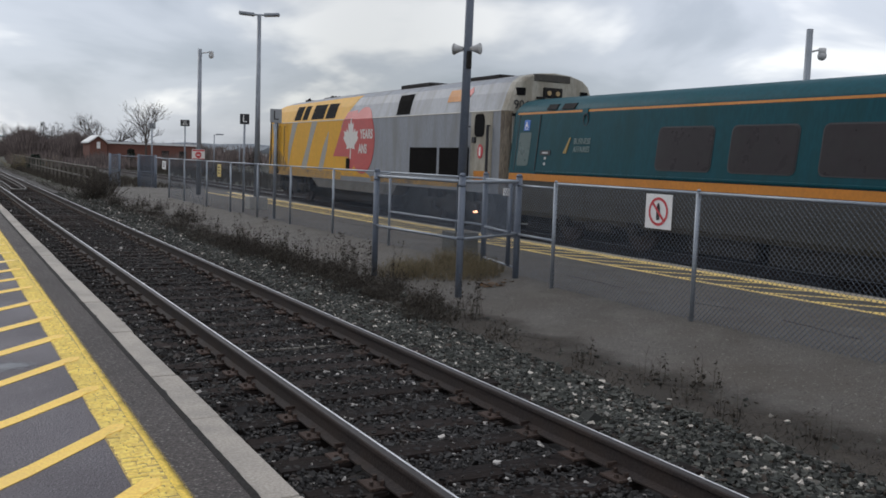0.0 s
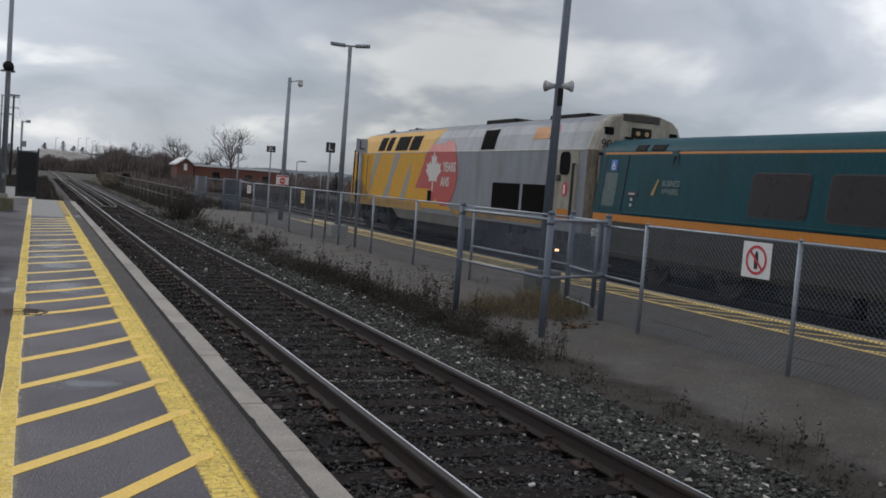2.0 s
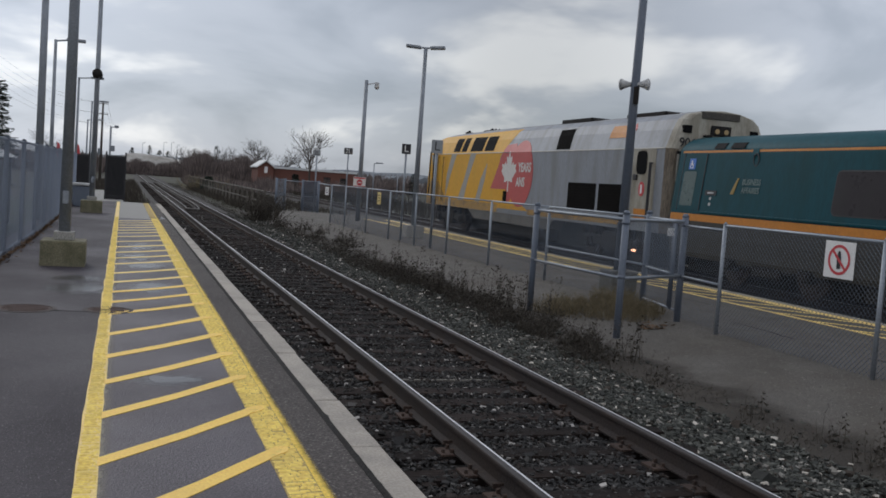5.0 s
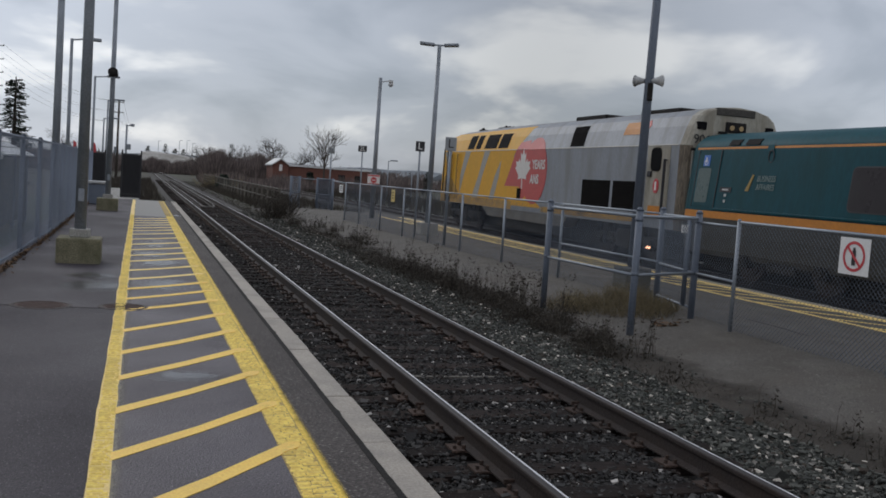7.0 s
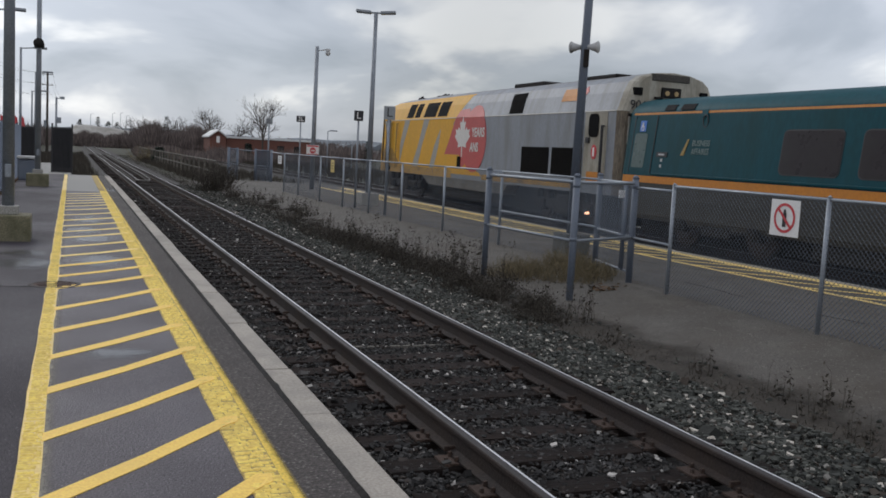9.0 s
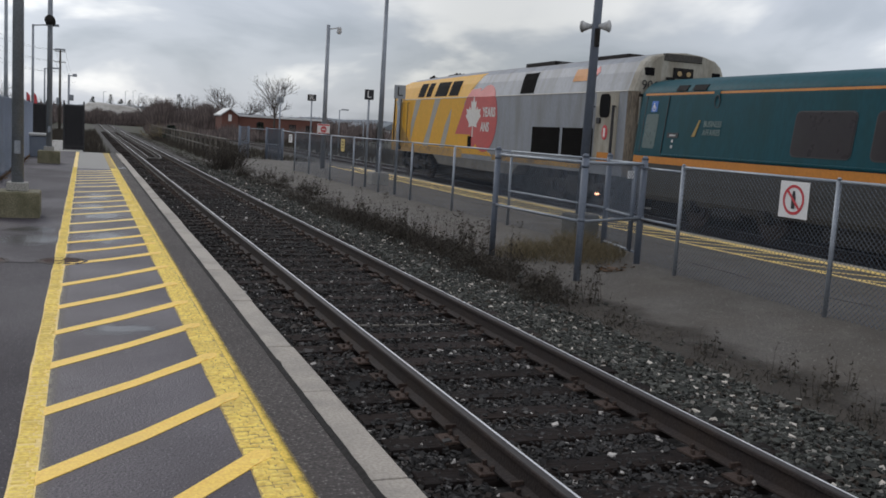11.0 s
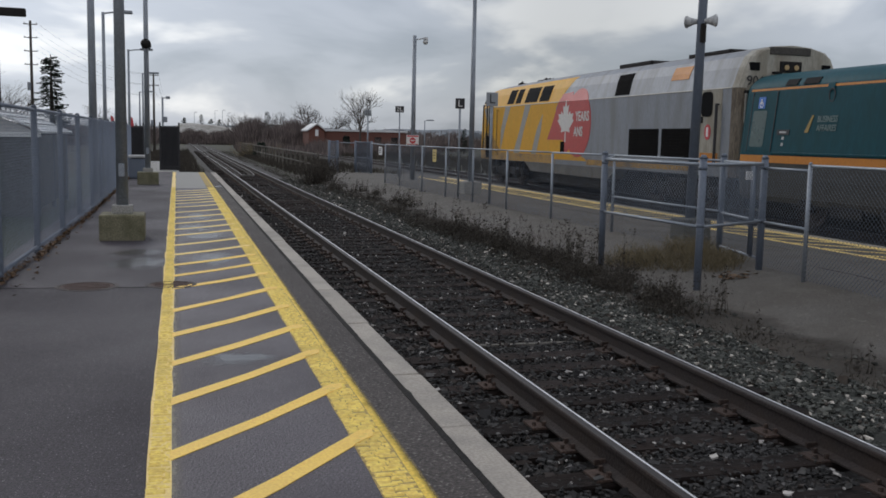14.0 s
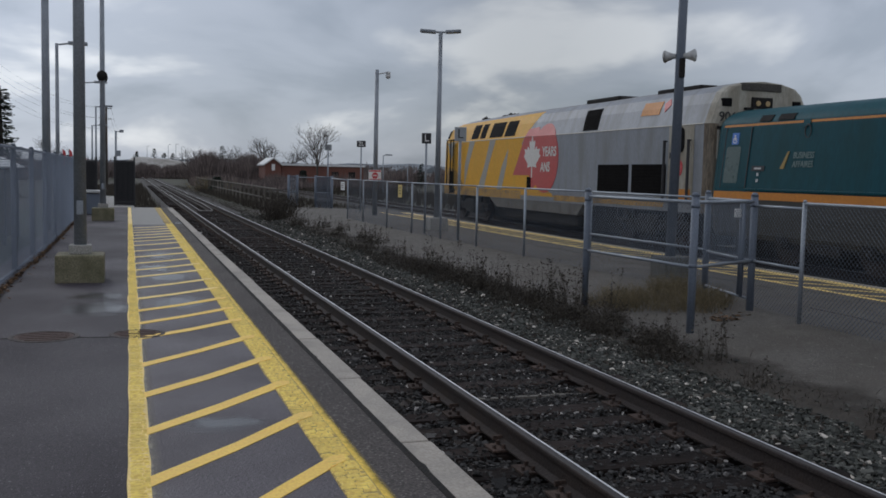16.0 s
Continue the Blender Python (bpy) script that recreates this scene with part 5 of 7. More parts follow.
def enclosure():
    t = thing("pedestrian_barrier", (4.43, 11.86, -0.2), "blue-grey tubular crossing barrier with chain-link panels", "barrier", "crossing barriers")
    posts = {"front": (4.43, 11.86, -0.22), "left": (4.26, 14.57, -0.1), "right": (5.93, 12.62, 0.0), "back": (6.3, 14.3, -0.05)}
    for x, y, z in posts.values():
        b = bmesh.new()
        tube(b, (x, y, z - 0.12), (x, y, 1.60), 0.052, 14)
        tube(b, (x, y, 1.60), (x, y, 1.65), 0.06, 14, 0.03)
        for zz in (1.47, 0.68):
            tube(b, (x, y, zz - 0.025), (x, y, zz + 0.025), 0.057, 14)
        part("post", b, M_BLUEGREY, t, "", True)
    for a, c, net in (("front", "left", True), ("front", "right", True), ("back", "right", True)):
        (xa, ya, za), (xb, yb, zb) = posts[a], posts[c]
        for z in (1.52, 0.66):
            b = bmesh.new()
            tube(b, (xa, ya, z), (xb, yb, z), 0.024, 10)
            part("rail", b, M_GALV, t, "", True)
        net_part("wire_mesh", (xa, ya), (xb, yb), max(za, zb) + 0.12 if a != "front" else 0.64, 1.52, 0.05, 0.0031, M_MESH, t)
    (xa, ya, _), (xb, yb, _) = posts["back"], posts["right"]
    b = bmesh.new()
    tube(b, (xa, ya, 0.1), (xb, yb, 0.1), 0.022, 10)
    part("rail", b, M_GALV, t, "", True)
    b = bmesh.new()
    box(b, 5.86, 5.98, 12.96, 12.99, 1.27, 1.40, 0.004)
    part("tag", b, M_WHITE, t, "small white tag")
    for z in (1.46, 0.66):
        b = bmesh.new()
        tube(b, (5.93, 12.62, z), (5.83, 11.44, z), 0.021, 10)
        part("rail", b, M_GALV, t, "", True)
    net_part("wire_mesh", (5.93, 12.62), (5.83, 11.44), 0.0, 1.46, 0.05, 0.0024, M_MESH, t)
    # mid rail towards the far fence, and the gate leaf's frame beside its post
    b = bmesh.new()
    tube(b, (6.3, 14.3, 0.68), (6.22, 18.2, 0.68), 0.022, 10)
    part("rail", b, M_GALV, t, "", True)
    b = bmesh.new()
    tube(b, (4.26, 14.57, 1.52), (6.22, 18.2, 1.50), 0.022, 10)
    part("rail", b, M_GALV, t, "", True)
    b = bmesh.new()
    for (xa, ya, za), (xb, yb, zb) in (((5.88, 12.78, 0.12), (5.88, 12.78, 1.5)), ((5.98, 12.98, 0.12), (5.98, 12.98, 1.5))):
        tube(b, (xa, ya, za), (xb, yb, zb), 0.026, 10)
    part("gate_stile", b, M_BLUEGREY, t, "", True)


enclosure()


def second_gate():
    t = thing("pedestrian_barrier", (5.6, 52, -0.15), "blue-grey tubular crossing barrier beside a dark shrub", "barrier", "crossing barriers")
    pts = [(5.6, 52.0), (6.1, 52.2), (7.0, 51.6), (7.6, 50.2), (5.88, 38.8)]
    for x, y in pts[:4]:
        b = bmesh.new()
        tube(b, (x, y, -0.3), (x, y, 1.62), 0.07, 12)
        part("post", b, M_BLUEGREY, t, "", True)
    for (xa, ya), (xb, yb) in ((pts[0], pts[1]), (pts[2], pts[3])):
        net_part("wire_mesh", (xa, ya), (xb, yb), -0.1, 1.55, 0.045, 0.007, M_BLUEGREY, t)
        for z in (1.55, 0.7):
            b = bmesh.new()
            tube(b, (xa, ya, z), (xb, yb, z), 0.03, 8)
            part("rail", b, M_BLUEGREY, t, "", True)
    for a, c in ((pts[1], pts[2]), (pts[3], pts[4])):
        b = bmesh.new()
        tube(b, (*a, 1.5), (*c, 1.5), 0.025, 8)
        part("rail", b, M_GALV, t, "", True)


second_gate()

# low post-and-rail fence running on beyond the second crossing
t = thing("post_and_rail_fence", (4.4, 48, -0.3), "low weathered post and rail fence beside the track", "fence")
for i in range(26):
    y = 48 + i * 2.4
    x = 4.4 + 0.006 * i
    b = bmesh.new()
    box(b, x - 0.06, x + 0.06, y - 0.06, y + 0.06, -0.4, 0.95, 0.01)
    part("post", b, M_OLDWOOD, t)
for z in (0.9, 0.35):
    b = bmesh.new()
    tube(b, (4.4, 48, z), (4.55, 108, z), 0.04, 8)
    part("rail", b, M_OLDWOOD, t)


# ---- signs ----
def prohibition_sign():
    x, y, z = 5.78, 9.055, 1.26
    t = thing("no_walking_sign", (x, y, z - 0.22), "white sign with a red ring and slash on the fence", "sign")
    hw, hh = 0.25, 0.205
    b = bmesh.new()
    box(b, x - 0.004, x + 0.004, y - hw, y + hw, z - hh - 0.02, z + hh + 0.02, 0.002)
    plate = part("plate", b, M_WHITE, t)
    def ringpts(r, n=28):
        return [(y + r * math.cos(a * math.tau / n), z + r * math.sin(a * math.tau / n)) for a in range(n)]
    b = bmesh.new()
    o, i = ringpts(0.185), ringpts(0.15)
    vo = [b.verts.new((x - 0.008, u, v)) for u, v in o]
    vi = [b.verts.new((x - 0.008, u, v)) for u, v in i]
    for k in range(28):
        j = (k + 1) % 28
        b.faces.new((vo[k], vo[j], vi[j], vi[k]))
    part("ring", b, M_SIGNRED, t)
    b = bmesh.new()
    c, s = math.cos(radians(45)), math.sin(radians(45))
    prism(b, [(y + c * p + s * q, z + s * p - c * q) for p, q in ((-0.16, -0.016), (0.16, -0.016), (0.16, 0.016), (-0.16, 0.016))], x - 0.012, x - 0.010, lambda u, v, w: (w, u, v))
    part("slash", b, M_SIGNRED, t)
    b = bmesh.new()
    prism(b, [(y - 0.03, z - 0.11), (y - 0.035, z + 0.03), (y - 0.015, z + 0.11), (y + 0.015, z + 0.11), (y + 0.035, z + 0.03), (y + 0.03, z - 0.11)], x - 0.0095, x - 0.0085, lambda u, v, w: (w, u, v))
    part("dark_bar", b, M_BLACK, t)


prohibition_sign()


def letter_sign(x, y, top, words, w, h, plate, ink, label, pole_r=0.035):
    t = thing("letter_sign", (x, y, ground_height(x, y)), label, "sign", "lettered stopping signs")
    b = bmesh.new()
    tube(b, (x, y, ground_height(x, y) - 0.1), (x, y, top - 0.1), pole_r, 10)
    part("post", b, M_POLE, t, "", True)
    turn = Matrix.Translation((x, y, 0)) @ Matrix.Rotation(radians(-14), 4, "Z") @ Matrix.Translation((-x, -y, 0))
    b = bmesh.new()
    box(b, x - w / 2, x + w / 2, y - 0.065, y - 0.04, top - h, top, 0.01)
    bmesh.ops.transform(b, matrix=turn, verts=b.verts)
    p = part("plate", b, plate, t)
    lettering("letter", words, h * 0.95, turn @ facing_south(x, y - 0.072, top - h / 2), ink, p)


letter_sign(6.3, 29.6, 3.11, "L", 0.30, 0.33, M_BLACK, M_WHITE, "square black sign with a white letter L on a grey post")
letter_sign(8.15, 46.0, 3.38, "2L", 0.43, 0.31, M_BLACK, M_WHITE, "black sign with white characters 2L on a grey post")
letter_sign(7.95, 53.0, 3.36, "2L", 0.40, 0.34, M_SKYPLATE, M_BLACK, "pale square sign with dark characters 2L on a post", 0.042)
letter_sign(6.33, 26.5, 3.17, "L", 0.34, 0.40, M_SKYPLATE, M_BLACK, "pale square sign with a dark letter L on a post", 0.042)


def fence_notice(x, y0, y1, z0, z1, m, label):
    t = thing("fence_notice", (x, (y0 + y1) / 2, z0), label, "sign")
    b = bmesh.new()
    box(b, x - 0.006, x + 0.006, min(y0, y1), max(y0, y1), z0, z1, 0.003)
    p = part("plate", b, m, t)
    yc = (y0 + y1) / 2
    for k in range(3):
        b = bmesh.new()
        zz = z1 - (z1 - z0) * (0.25 + 0.22 * k)
        box(b, x - 0.010, x - 0.007, yc - abs(y1 - y0) * 0.3, yc + abs(y1 - y0) * 0.3, zz - 0.012, zz + 0.012)
        part("text_bar", b, M_DARK, p)


def no_entry_notice(x, y, z):
    """A white board on a pole, a red disc with a pale bar on it, a red band above."""
    t = thing("no_entry_notice", (x, y, z - 0.22), "white no-entry notice with a red disc on a pole", "sign")
    b = bmesh.new()
    box(b, x - 0.29, x + 0.29, y - 0.01, y + 0.01, z - 0.22, z + 0.22, 0.004)
    p = part("plate", b, M_WHITE, t)
    b = bmesh.new()
    tube(b, (x, y - 0.018, z - 0.03), (x, y - 0.01, z - 0.03), 0.14, 24)
    disc = part("disc", b, M_SIGNRED, p, "red disc")
    b = bmesh.new()
    box(b, x - 0.09, x + 0.09, y - 0.026, y - 0.018, z - 0.055, z - 0.01)
    part("bar", b, M_WHITE, disc)
    for z0, z1 in ((z + 0.14, z + 0.20), (z - 0.21, z - 0.185)):
        b = bmesh.new()
        box(b, x - 0.27, x + 0.27, y - 0.016, y - 0.01, z0, z1)
        part("band", b, M_SIGNRED, p, "red band")


no_entry_notice(7.86, 42.1, 1.74)
fence_notice(5.86, 31.2, 30.75, 1.03, 1.45, M_SIGNYEL, "yellow notice on the chain-link fence")
fence_notice(5.85, 40.0, 39.3, 1.08, 1.42, M_WHITE, "small white notice on the fence")


# ---- poles ----
def concrete_base(t, x, y, z, w, d, h, m):
    b = bmesh.new()
    box(b, x - w / 2, x + w / 2, y - d / 2, y + d / 2, z - 0.05, z + h, 0.03)
    part("concrete_base", b, m, t, "stained concrete base block")


def near_pole(x, y, top, ball):
    t = thing("platform_pole", (x, y, P1), "tall grey steel pole on a mossy concrete block", "pole", "platform poles")
    concrete_base(t, x, y, P1, 0.65, 0.65, 0.39, M_BLOCK)
    b = bmesh.new()
    box(b, x - 0.15, x + 0.15, y - 0.15, y + 0.15, P1 + 0.39, P1 + 0.52, 0.015)
    part("collar", b, M_BLOCK2, t, "pale grout collar")
    b = bmesh.new()
    tube(b, (x, y, P1 + 0.52), (x, y, top), 0.088, 16, 0.062)
    part("shaft", b, M_POLE, t, "", True)
    b = bmesh.new()
    box(b, x - 0.045, x + 0.045, y - 0.105, y - 0.07, P1 + 0.95, P1 + 1.15, 0.01)
    part("hand_hole_cover", b, M_GALV, t)
    if ball:
        for s in (-1, 1):
            b = bmesh.new()
            tube(b, (x, y + s * 0.1, 4.56), (x, y + s * 0.32, 4.56), 0.06, 14, 0.15)
            tube(b, (x, y + s * 0.32, 4.56), (x, y + s * 0.35, 4.56), 0.155, 14)
            part("horn_speaker", b, M_DARK, t, "dark round horn loudspeaker", True)
    b = bmesh.new()
    tube(b, (x, y, top), (x + 0.9, y, top + 0.12), 0.035, 8)
    box(b, x + 0.8, x + 1.5, y - 0.14, y + 0.14, top + 0.08, top + 0.2, 0.03)
    part("lamp_head", b, M_POLE, t)


near_pole(-3.305, 15.58, 8.2, False)
near_pole(-3.385, 31.9, 8.2, True)


def horn_pole(x, y, top):
    z = ground_height(x, y)
    t = thing("loudspeaker_pole", (x, y, z), "tall grey steel pole with two horn loudspeakers on a concrete block", "pole")
    concrete_base(t, x, y, z, 0.56, 0.56, 0.42, M_BLOCK3)
    b = bmesh.new()
    tube(b, (x - 0.02, y, z + 0.42), (x + 0.07, y, top), 0.095, 16, 0.075)
    part("shaft", b, M_BLUEGREY, t, "", True)
    for s in (-1, 1):
        d = Vector((0.62, -0.785, 0)) * s
        c = Vector((x, y, 4.1))
        b = bmesh.new()
        tube(b, c + d * 0.08, c + d * 0.2, 0.05, 12)
        tube(b, c + d * 0.12, c + d * 0.27, 0.05, 18, 0.105)
        tube(b, c + d * 0.27, c + d * 0.29, 0.115, 18)
        part("horn_speaker", b, M_SHED, t, "pale horn loudspeaker", True)
    b = bmesh.new()
    box(b, x - 0.05, x + 0.05, y - 0.13, y - 0.07, 3.7, 4.05, 0.01)
    part("bracket", b, M_DARK, t)


horn_pole(7.05, 16.5, 8.5)


def lamp_post(x, y, top):
    z = ground_height(x, y)
    t = thing("street_lamp", (x, y, z), "tall grey lamp post with two flat heads on a concrete block", "street lamp")
    concrete_base(t, x, y, z, 0.62, 0.62, 0.42, M_BLOCK2)
    b = bmesh.new()
    tube(b, (x, y, z + 0.42), (x, y, top), 0.10, 16, 0.065)
    part("shaft", b, M_POLE, t, "", True)
    for s in (-1, 1):
        d = Vector((0.93, -0.36, 0)) * s
        c = Vector((x, y, top))
        b = bmesh.new()
        box(b, -0.26, 0.26, -0.15, 0.15, -0.05, 0.05, 0.03)
        bmesh.ops.transform(b, matrix=Matrix.Translation(c + d * 0.42 + Vector((0, 0, 0.02))) @ Matrix.Rotation(math.atan2(d.y, d.x), 4, "Z") @ Matrix.Rotation(radians(-4), 4, "Y"), verts=b.verts)
        tube(b, c, c + d * 0.2, 0.03, 8)
        part("lamp_head", b, M_POLE, t, "flat lamp head")


lamp_post(7.21, 31.15, 6.53)


def camera_pole(x, y, top, d, name_label, drop=0.0, reach=0.5):
    z = ground_height(x, y)
    t = thing("camera_pole", (x, y, z), name_label, "pole", "camera poles")
    b = bmesh.new()
    tube(b, (x, y, z), (x, y, top), 0.11, 14, 0.085)
    part("shaft", b, M_POLE, t, "", True)
    dv = Vector(d)
    b = bmesh.new()
    tube(b, (x, y, top - drop - 0.2), Vector((x, y, top - drop - 0.1)) + dv * reach, 0.025, 8)
    c = Vector((x, y, top - drop - 0.28)) + dv * reach
    tube(b, c + Vector((0, 0, 0.2)), c + Vector((0, 0, 0.02)), 0.1, 14)
    bmesh.ops.create_uvsphere(b, u_segments=14, v_segments=8, radius=0.12, matrix=Matrix.Translation(c))
    part("dome_camera", b, M_SHED, t, "pale dome camera", True)


camera_pole(7.93, 42.3, 6.43, (0.93, -0.36, 0), "tall grey pole with a pale dome camera")
camera_pole(17.6, 17.05, 5.57, (0.85, -0.5, 0), "tall grey pole with a pale dome camera behind the train", 0.4, 0.36)


# ---- fence behind the near platform ----
def left_fence():
    t = thing("tall_chain_link_fence", (-4.25, 6, P1), "tall blue-grey fine chain-link fence along the platform", "fence")
    ys = [4.0 + 2.45 * i for i in range(15)]
    fx = lambda yy: float(np.interp(yy, [4, 8.8, 11.9, 15.5, 21.8, 40], [-4.47, -4.39, -4.33, -4.25, -4.19, -4.20]))
    top = 2.06
    for i, y in enumerate(ys):
        b = bmesh.new()
        tube(b, (fx(y), y, -0.2), (fx(y), y, top + 0.03), 0.04, 12)
        tube(b, (fx(y), y, top + 0.03), (fx(y), y, top + 0.06), 0.046, 12, 0.02)
        part("post", b, M_FENCEPOST, t, "", True)
    for a, c in zip(ys, ys[1:]):
        for z in (top, 0.26):
            b = bmesh.new()
            tube(b, (fx(a), a, z), (fx(c), c, z), 0.024, 10)
            part("rail", b, M_BLUEGREY, t, "", True)
        net_part("wire_mesh", (fx(a) + 0.04, a), (fx(c) + 0.04, c), P1 + 0.03, top, 0.05, 0.0016, M_MESHB, t)


left_fence()


def litter(name, zones, seed, label, m, size):
    """Curled dead leaves and stems heaped in a strip: small bent triangles."""
    rng = random.Random(seed)
    v, f = [], []
    for x0, x1, y0, y1, n, z in zones:
        for _ in range(n):
            x, y = rng.uniform(x0, x1), rng.uniform(y0, y1)
            zz = z + rng.uniform(0, 0.05) * (1 if rng.random() < 0.7 else 1.8)
            k = len(v)
            s = size * rng.uniform(0.5, 1.5)
            a = rng.uniform(0, math.tau)
            dx, dy = math.cos(a) * s, math.sin(a) * s
            v += [(x - dx, y - dy, zz), (x + dy * 0.6, y - dx * 0.6, zz + rng.uniform(-0.01, 0.03)), (x + dx, y + dy, zz + rng.uniform(-0.01, 0.03)), (x - dy * 0.6, y + dx * 0.6, zz + 0.01)]
            f += [(k, k + 1, k + 2), (k, k + 2, k + 3)]
    return tagged(new(name, raw_mesh(name, v, f, m)), label, "dead leaves", "", "stuff")


litter("leaf_litter", [(-4.42, -4.33, 6, 10, 260, P1), (-4.34, -4.25, 10, 13, 220, P1), (-4.24, -4.16, 13, 18, 400, P1), (-4.18, -4.10, 18, 38, 1400, P1), (-4.2, -4.0, 10, 38, 120, P1)], 3, "brown dead leaves heaped along the fence foot", M_LEAFLITTER, 0.028)
litter("leaf_litter", [(5.1, 5.6, 12.15, 12.5, 60, -0.15)], 4, "small heap of brown leaves by the barrier", M_LEAFLITTER, 0.05)


# ---- plants ----
def weed_clump(seed, height, stems, spread, heads, m, scraps=3, lean=0.2):
    """Dry upright stems with side twigs and ragged seed heads."""
    rng = random.Random(seed)
    v, f = [], []

    def blade(p, q, w):
        k = len(v)
        a = rng.uniform(0, math.tau)
        d = Vector((math.cos(a), math.sin(a), 0)) * w
        e2 = Vector((-d.y, d.x, 0))
        v.extend([p + d, p - d * 0.5 + e2 * 0.8, p - d * 0.5 - e2 * 0.8, q])
        f.extend([(k, k + 1, k + 3), (k + 1, k + 2, k + 3), (k + 2, k, k + 3)])

    def scrap(p, s):
        k = len(v)
        u = Vector((rng.uniform(-1, 1), rng.uniform(-1, 1), rng.uniform(-1, 1))) * s
        w = Vector((rng.uniform(-1, 1), rng.uniform(-1, 1), rng.uniform(-1, 1))) * s
        v.extend([p - u, p + w, p + u, p - w * 0.4])
        f.extend([(k, k + 1, k + 2), (k, k + 2, k + 3)])

    for _ in range(stems):
        r, a = spread * math.sqrt(rng.random()), rng.uniform(0, math.tau)
        p = Vector((r * math.cos(a), r * math.sin(a), -0.02))
        h = height * rng.uniform(0.35, 1.0)
        q = p + Vector((rng.uniform(-lean, lean) * h, rng.uniform(-lean, lean) * h, h))
        blade(p, q, 0.0055)
        for _ in range(rng.randint(1, 4)):
            t = rng.uniform(0.35, 0.95)
            c = p.lerp(q, t)
            e2 = c + Vector((rng.uniform(-0.12, 0.12), rng.uniform(-0.12, 0.12), rng.uniform(0.02, 0.14)))
            blade(c, e2, 0.003)
            if rng.random() < heads:
                scrap(e2, 0.022)
        if rng.random() < heads:
            for _ in range(7):
                scrap(q + Vector((rng.uniform(-0.03, 0.03), rng.uniform(-0.03, 0.03), rng.uniform(-0.12, 0.03))), 0.02)
        for _ in range(scraps):
            scrap(p.lerp(q, rng.uniform(0.05, 0.6)) + Vector((rng.uniform(-0.04, 0.04), rng.uniform(-0.04, 0.04), 0)), 0.028)
    return raw_mesh("weed_clump", v, f, m)


weeds = [weed_clump(11 + i, h, n, 0.28, hd, M_WEED) for i, (h, n, hd) in enumerate(((0.48, 40, 0.5), (0.36, 46, 0.3), (0.72, 20, 0.9), (0.26, 50, 0.2)))]
straw = [weed_clump(31 + i, 0.28, 240, 0.42, 0.0, M_STRAW, 0, 0.7) for i in range(2)]
thin = weed_clump(41, 0.42, 8, 0.2, 0.35, M_WEED)
rng = random.Random(8)


def plant(data, x, y, s, label, category, group, dz=0.0):
    o = new("weed_clump" if category == "weeds" else "grass_tuft", data)
    o.matrix_world = Matrix.Translation((x, y, ground_height(x, y) + dz)) @ Matrix.Rotation(rng.uniform(0, math.tau), 4, "Z") @ Matrix.Diagonal((s, s, s * rng.uniform(0.85, 1.15), 1))
    tagged(o, label, category, group)


y = 10.6
while y < 27:
    xc = float(np.interp(y, [10.6, 13, 15, 18, 22, 27], [3.42, 3.62, 3.62, 3.45, 3.35, 3.6]))
    for _ in range(rng.choice((1, 2, 2, 3)) if y < 22 else 1):
        d = rng.choice(weeds if y < 21 else weeds[1:])
        plant(d, xc + rng.uniform(-0.38, 0.42), y + rng.uniform(-0.2, 0.2), rng.uniform(0.62, 0.98), "dark dried weeds standing beside the ballast", "weeds", "dried weeds along the track")
    y += 0.36 if y < 22 else 0.7
for x, y in ((4.2, 27.5), (4.3, 29.2), (3.9, 31.5), (4.4, 33.0), (4.1, 35.2), (3.6, 37)):
    plant(weeds[1], x, y, rng.uniform(0.8, 1.3), "dark dried weeds standing beside the ballast", "weeds", "dried weeds along the track")
tall = weed_clump(77, 0.95, 5, 0.10, 26, M_WEED)
for x, y, s in ((3.75, 14.55, 1.0), (3.95, 13.2, 0.85), (3.7, 15.6, 0.75), (3.45, 20.1, 0.85), (3.85, 14.9, 0.7), (3.6, 16.6, 0.8), (3.55, 17.6, 0.8), (3.5, 18.8, 1.0), (3.3, 11.9, 0.55)):
    plant(tall, x, y, s, "tall dark dried weed stalks beside the ballast", "weeds", "dried weeds along the track")
for x, y in ((3.7, 6.6), (3.55, 6.0), (3.95, 6.2), (3.45, 5.4), (3.6, 7.6), (3.5, 9.2), (3.6, 4.6)):
    plant(thin, x, y, rng.uniform(0.6, 0.95), "thin dry weed stalks growing from worn asphalt", "weeds", "thin weed stalks")
for x, y in ((4.75, 13.9), (5.1, 13.4), (5.3, 14.2), (5.65, 13.8), (5.0, 14.6), (5.9, 14.6), (4.6, 14.3), (5.5, 13.1), (5.9, 13.6), (6.2, 15.0)):
    plant(rng.choice(straw), x, y, rng.uniform(0.7, 1.1), "tuft of straw-coloured dry grass inside the barrier", "grass", "grass tufts in the barrier")


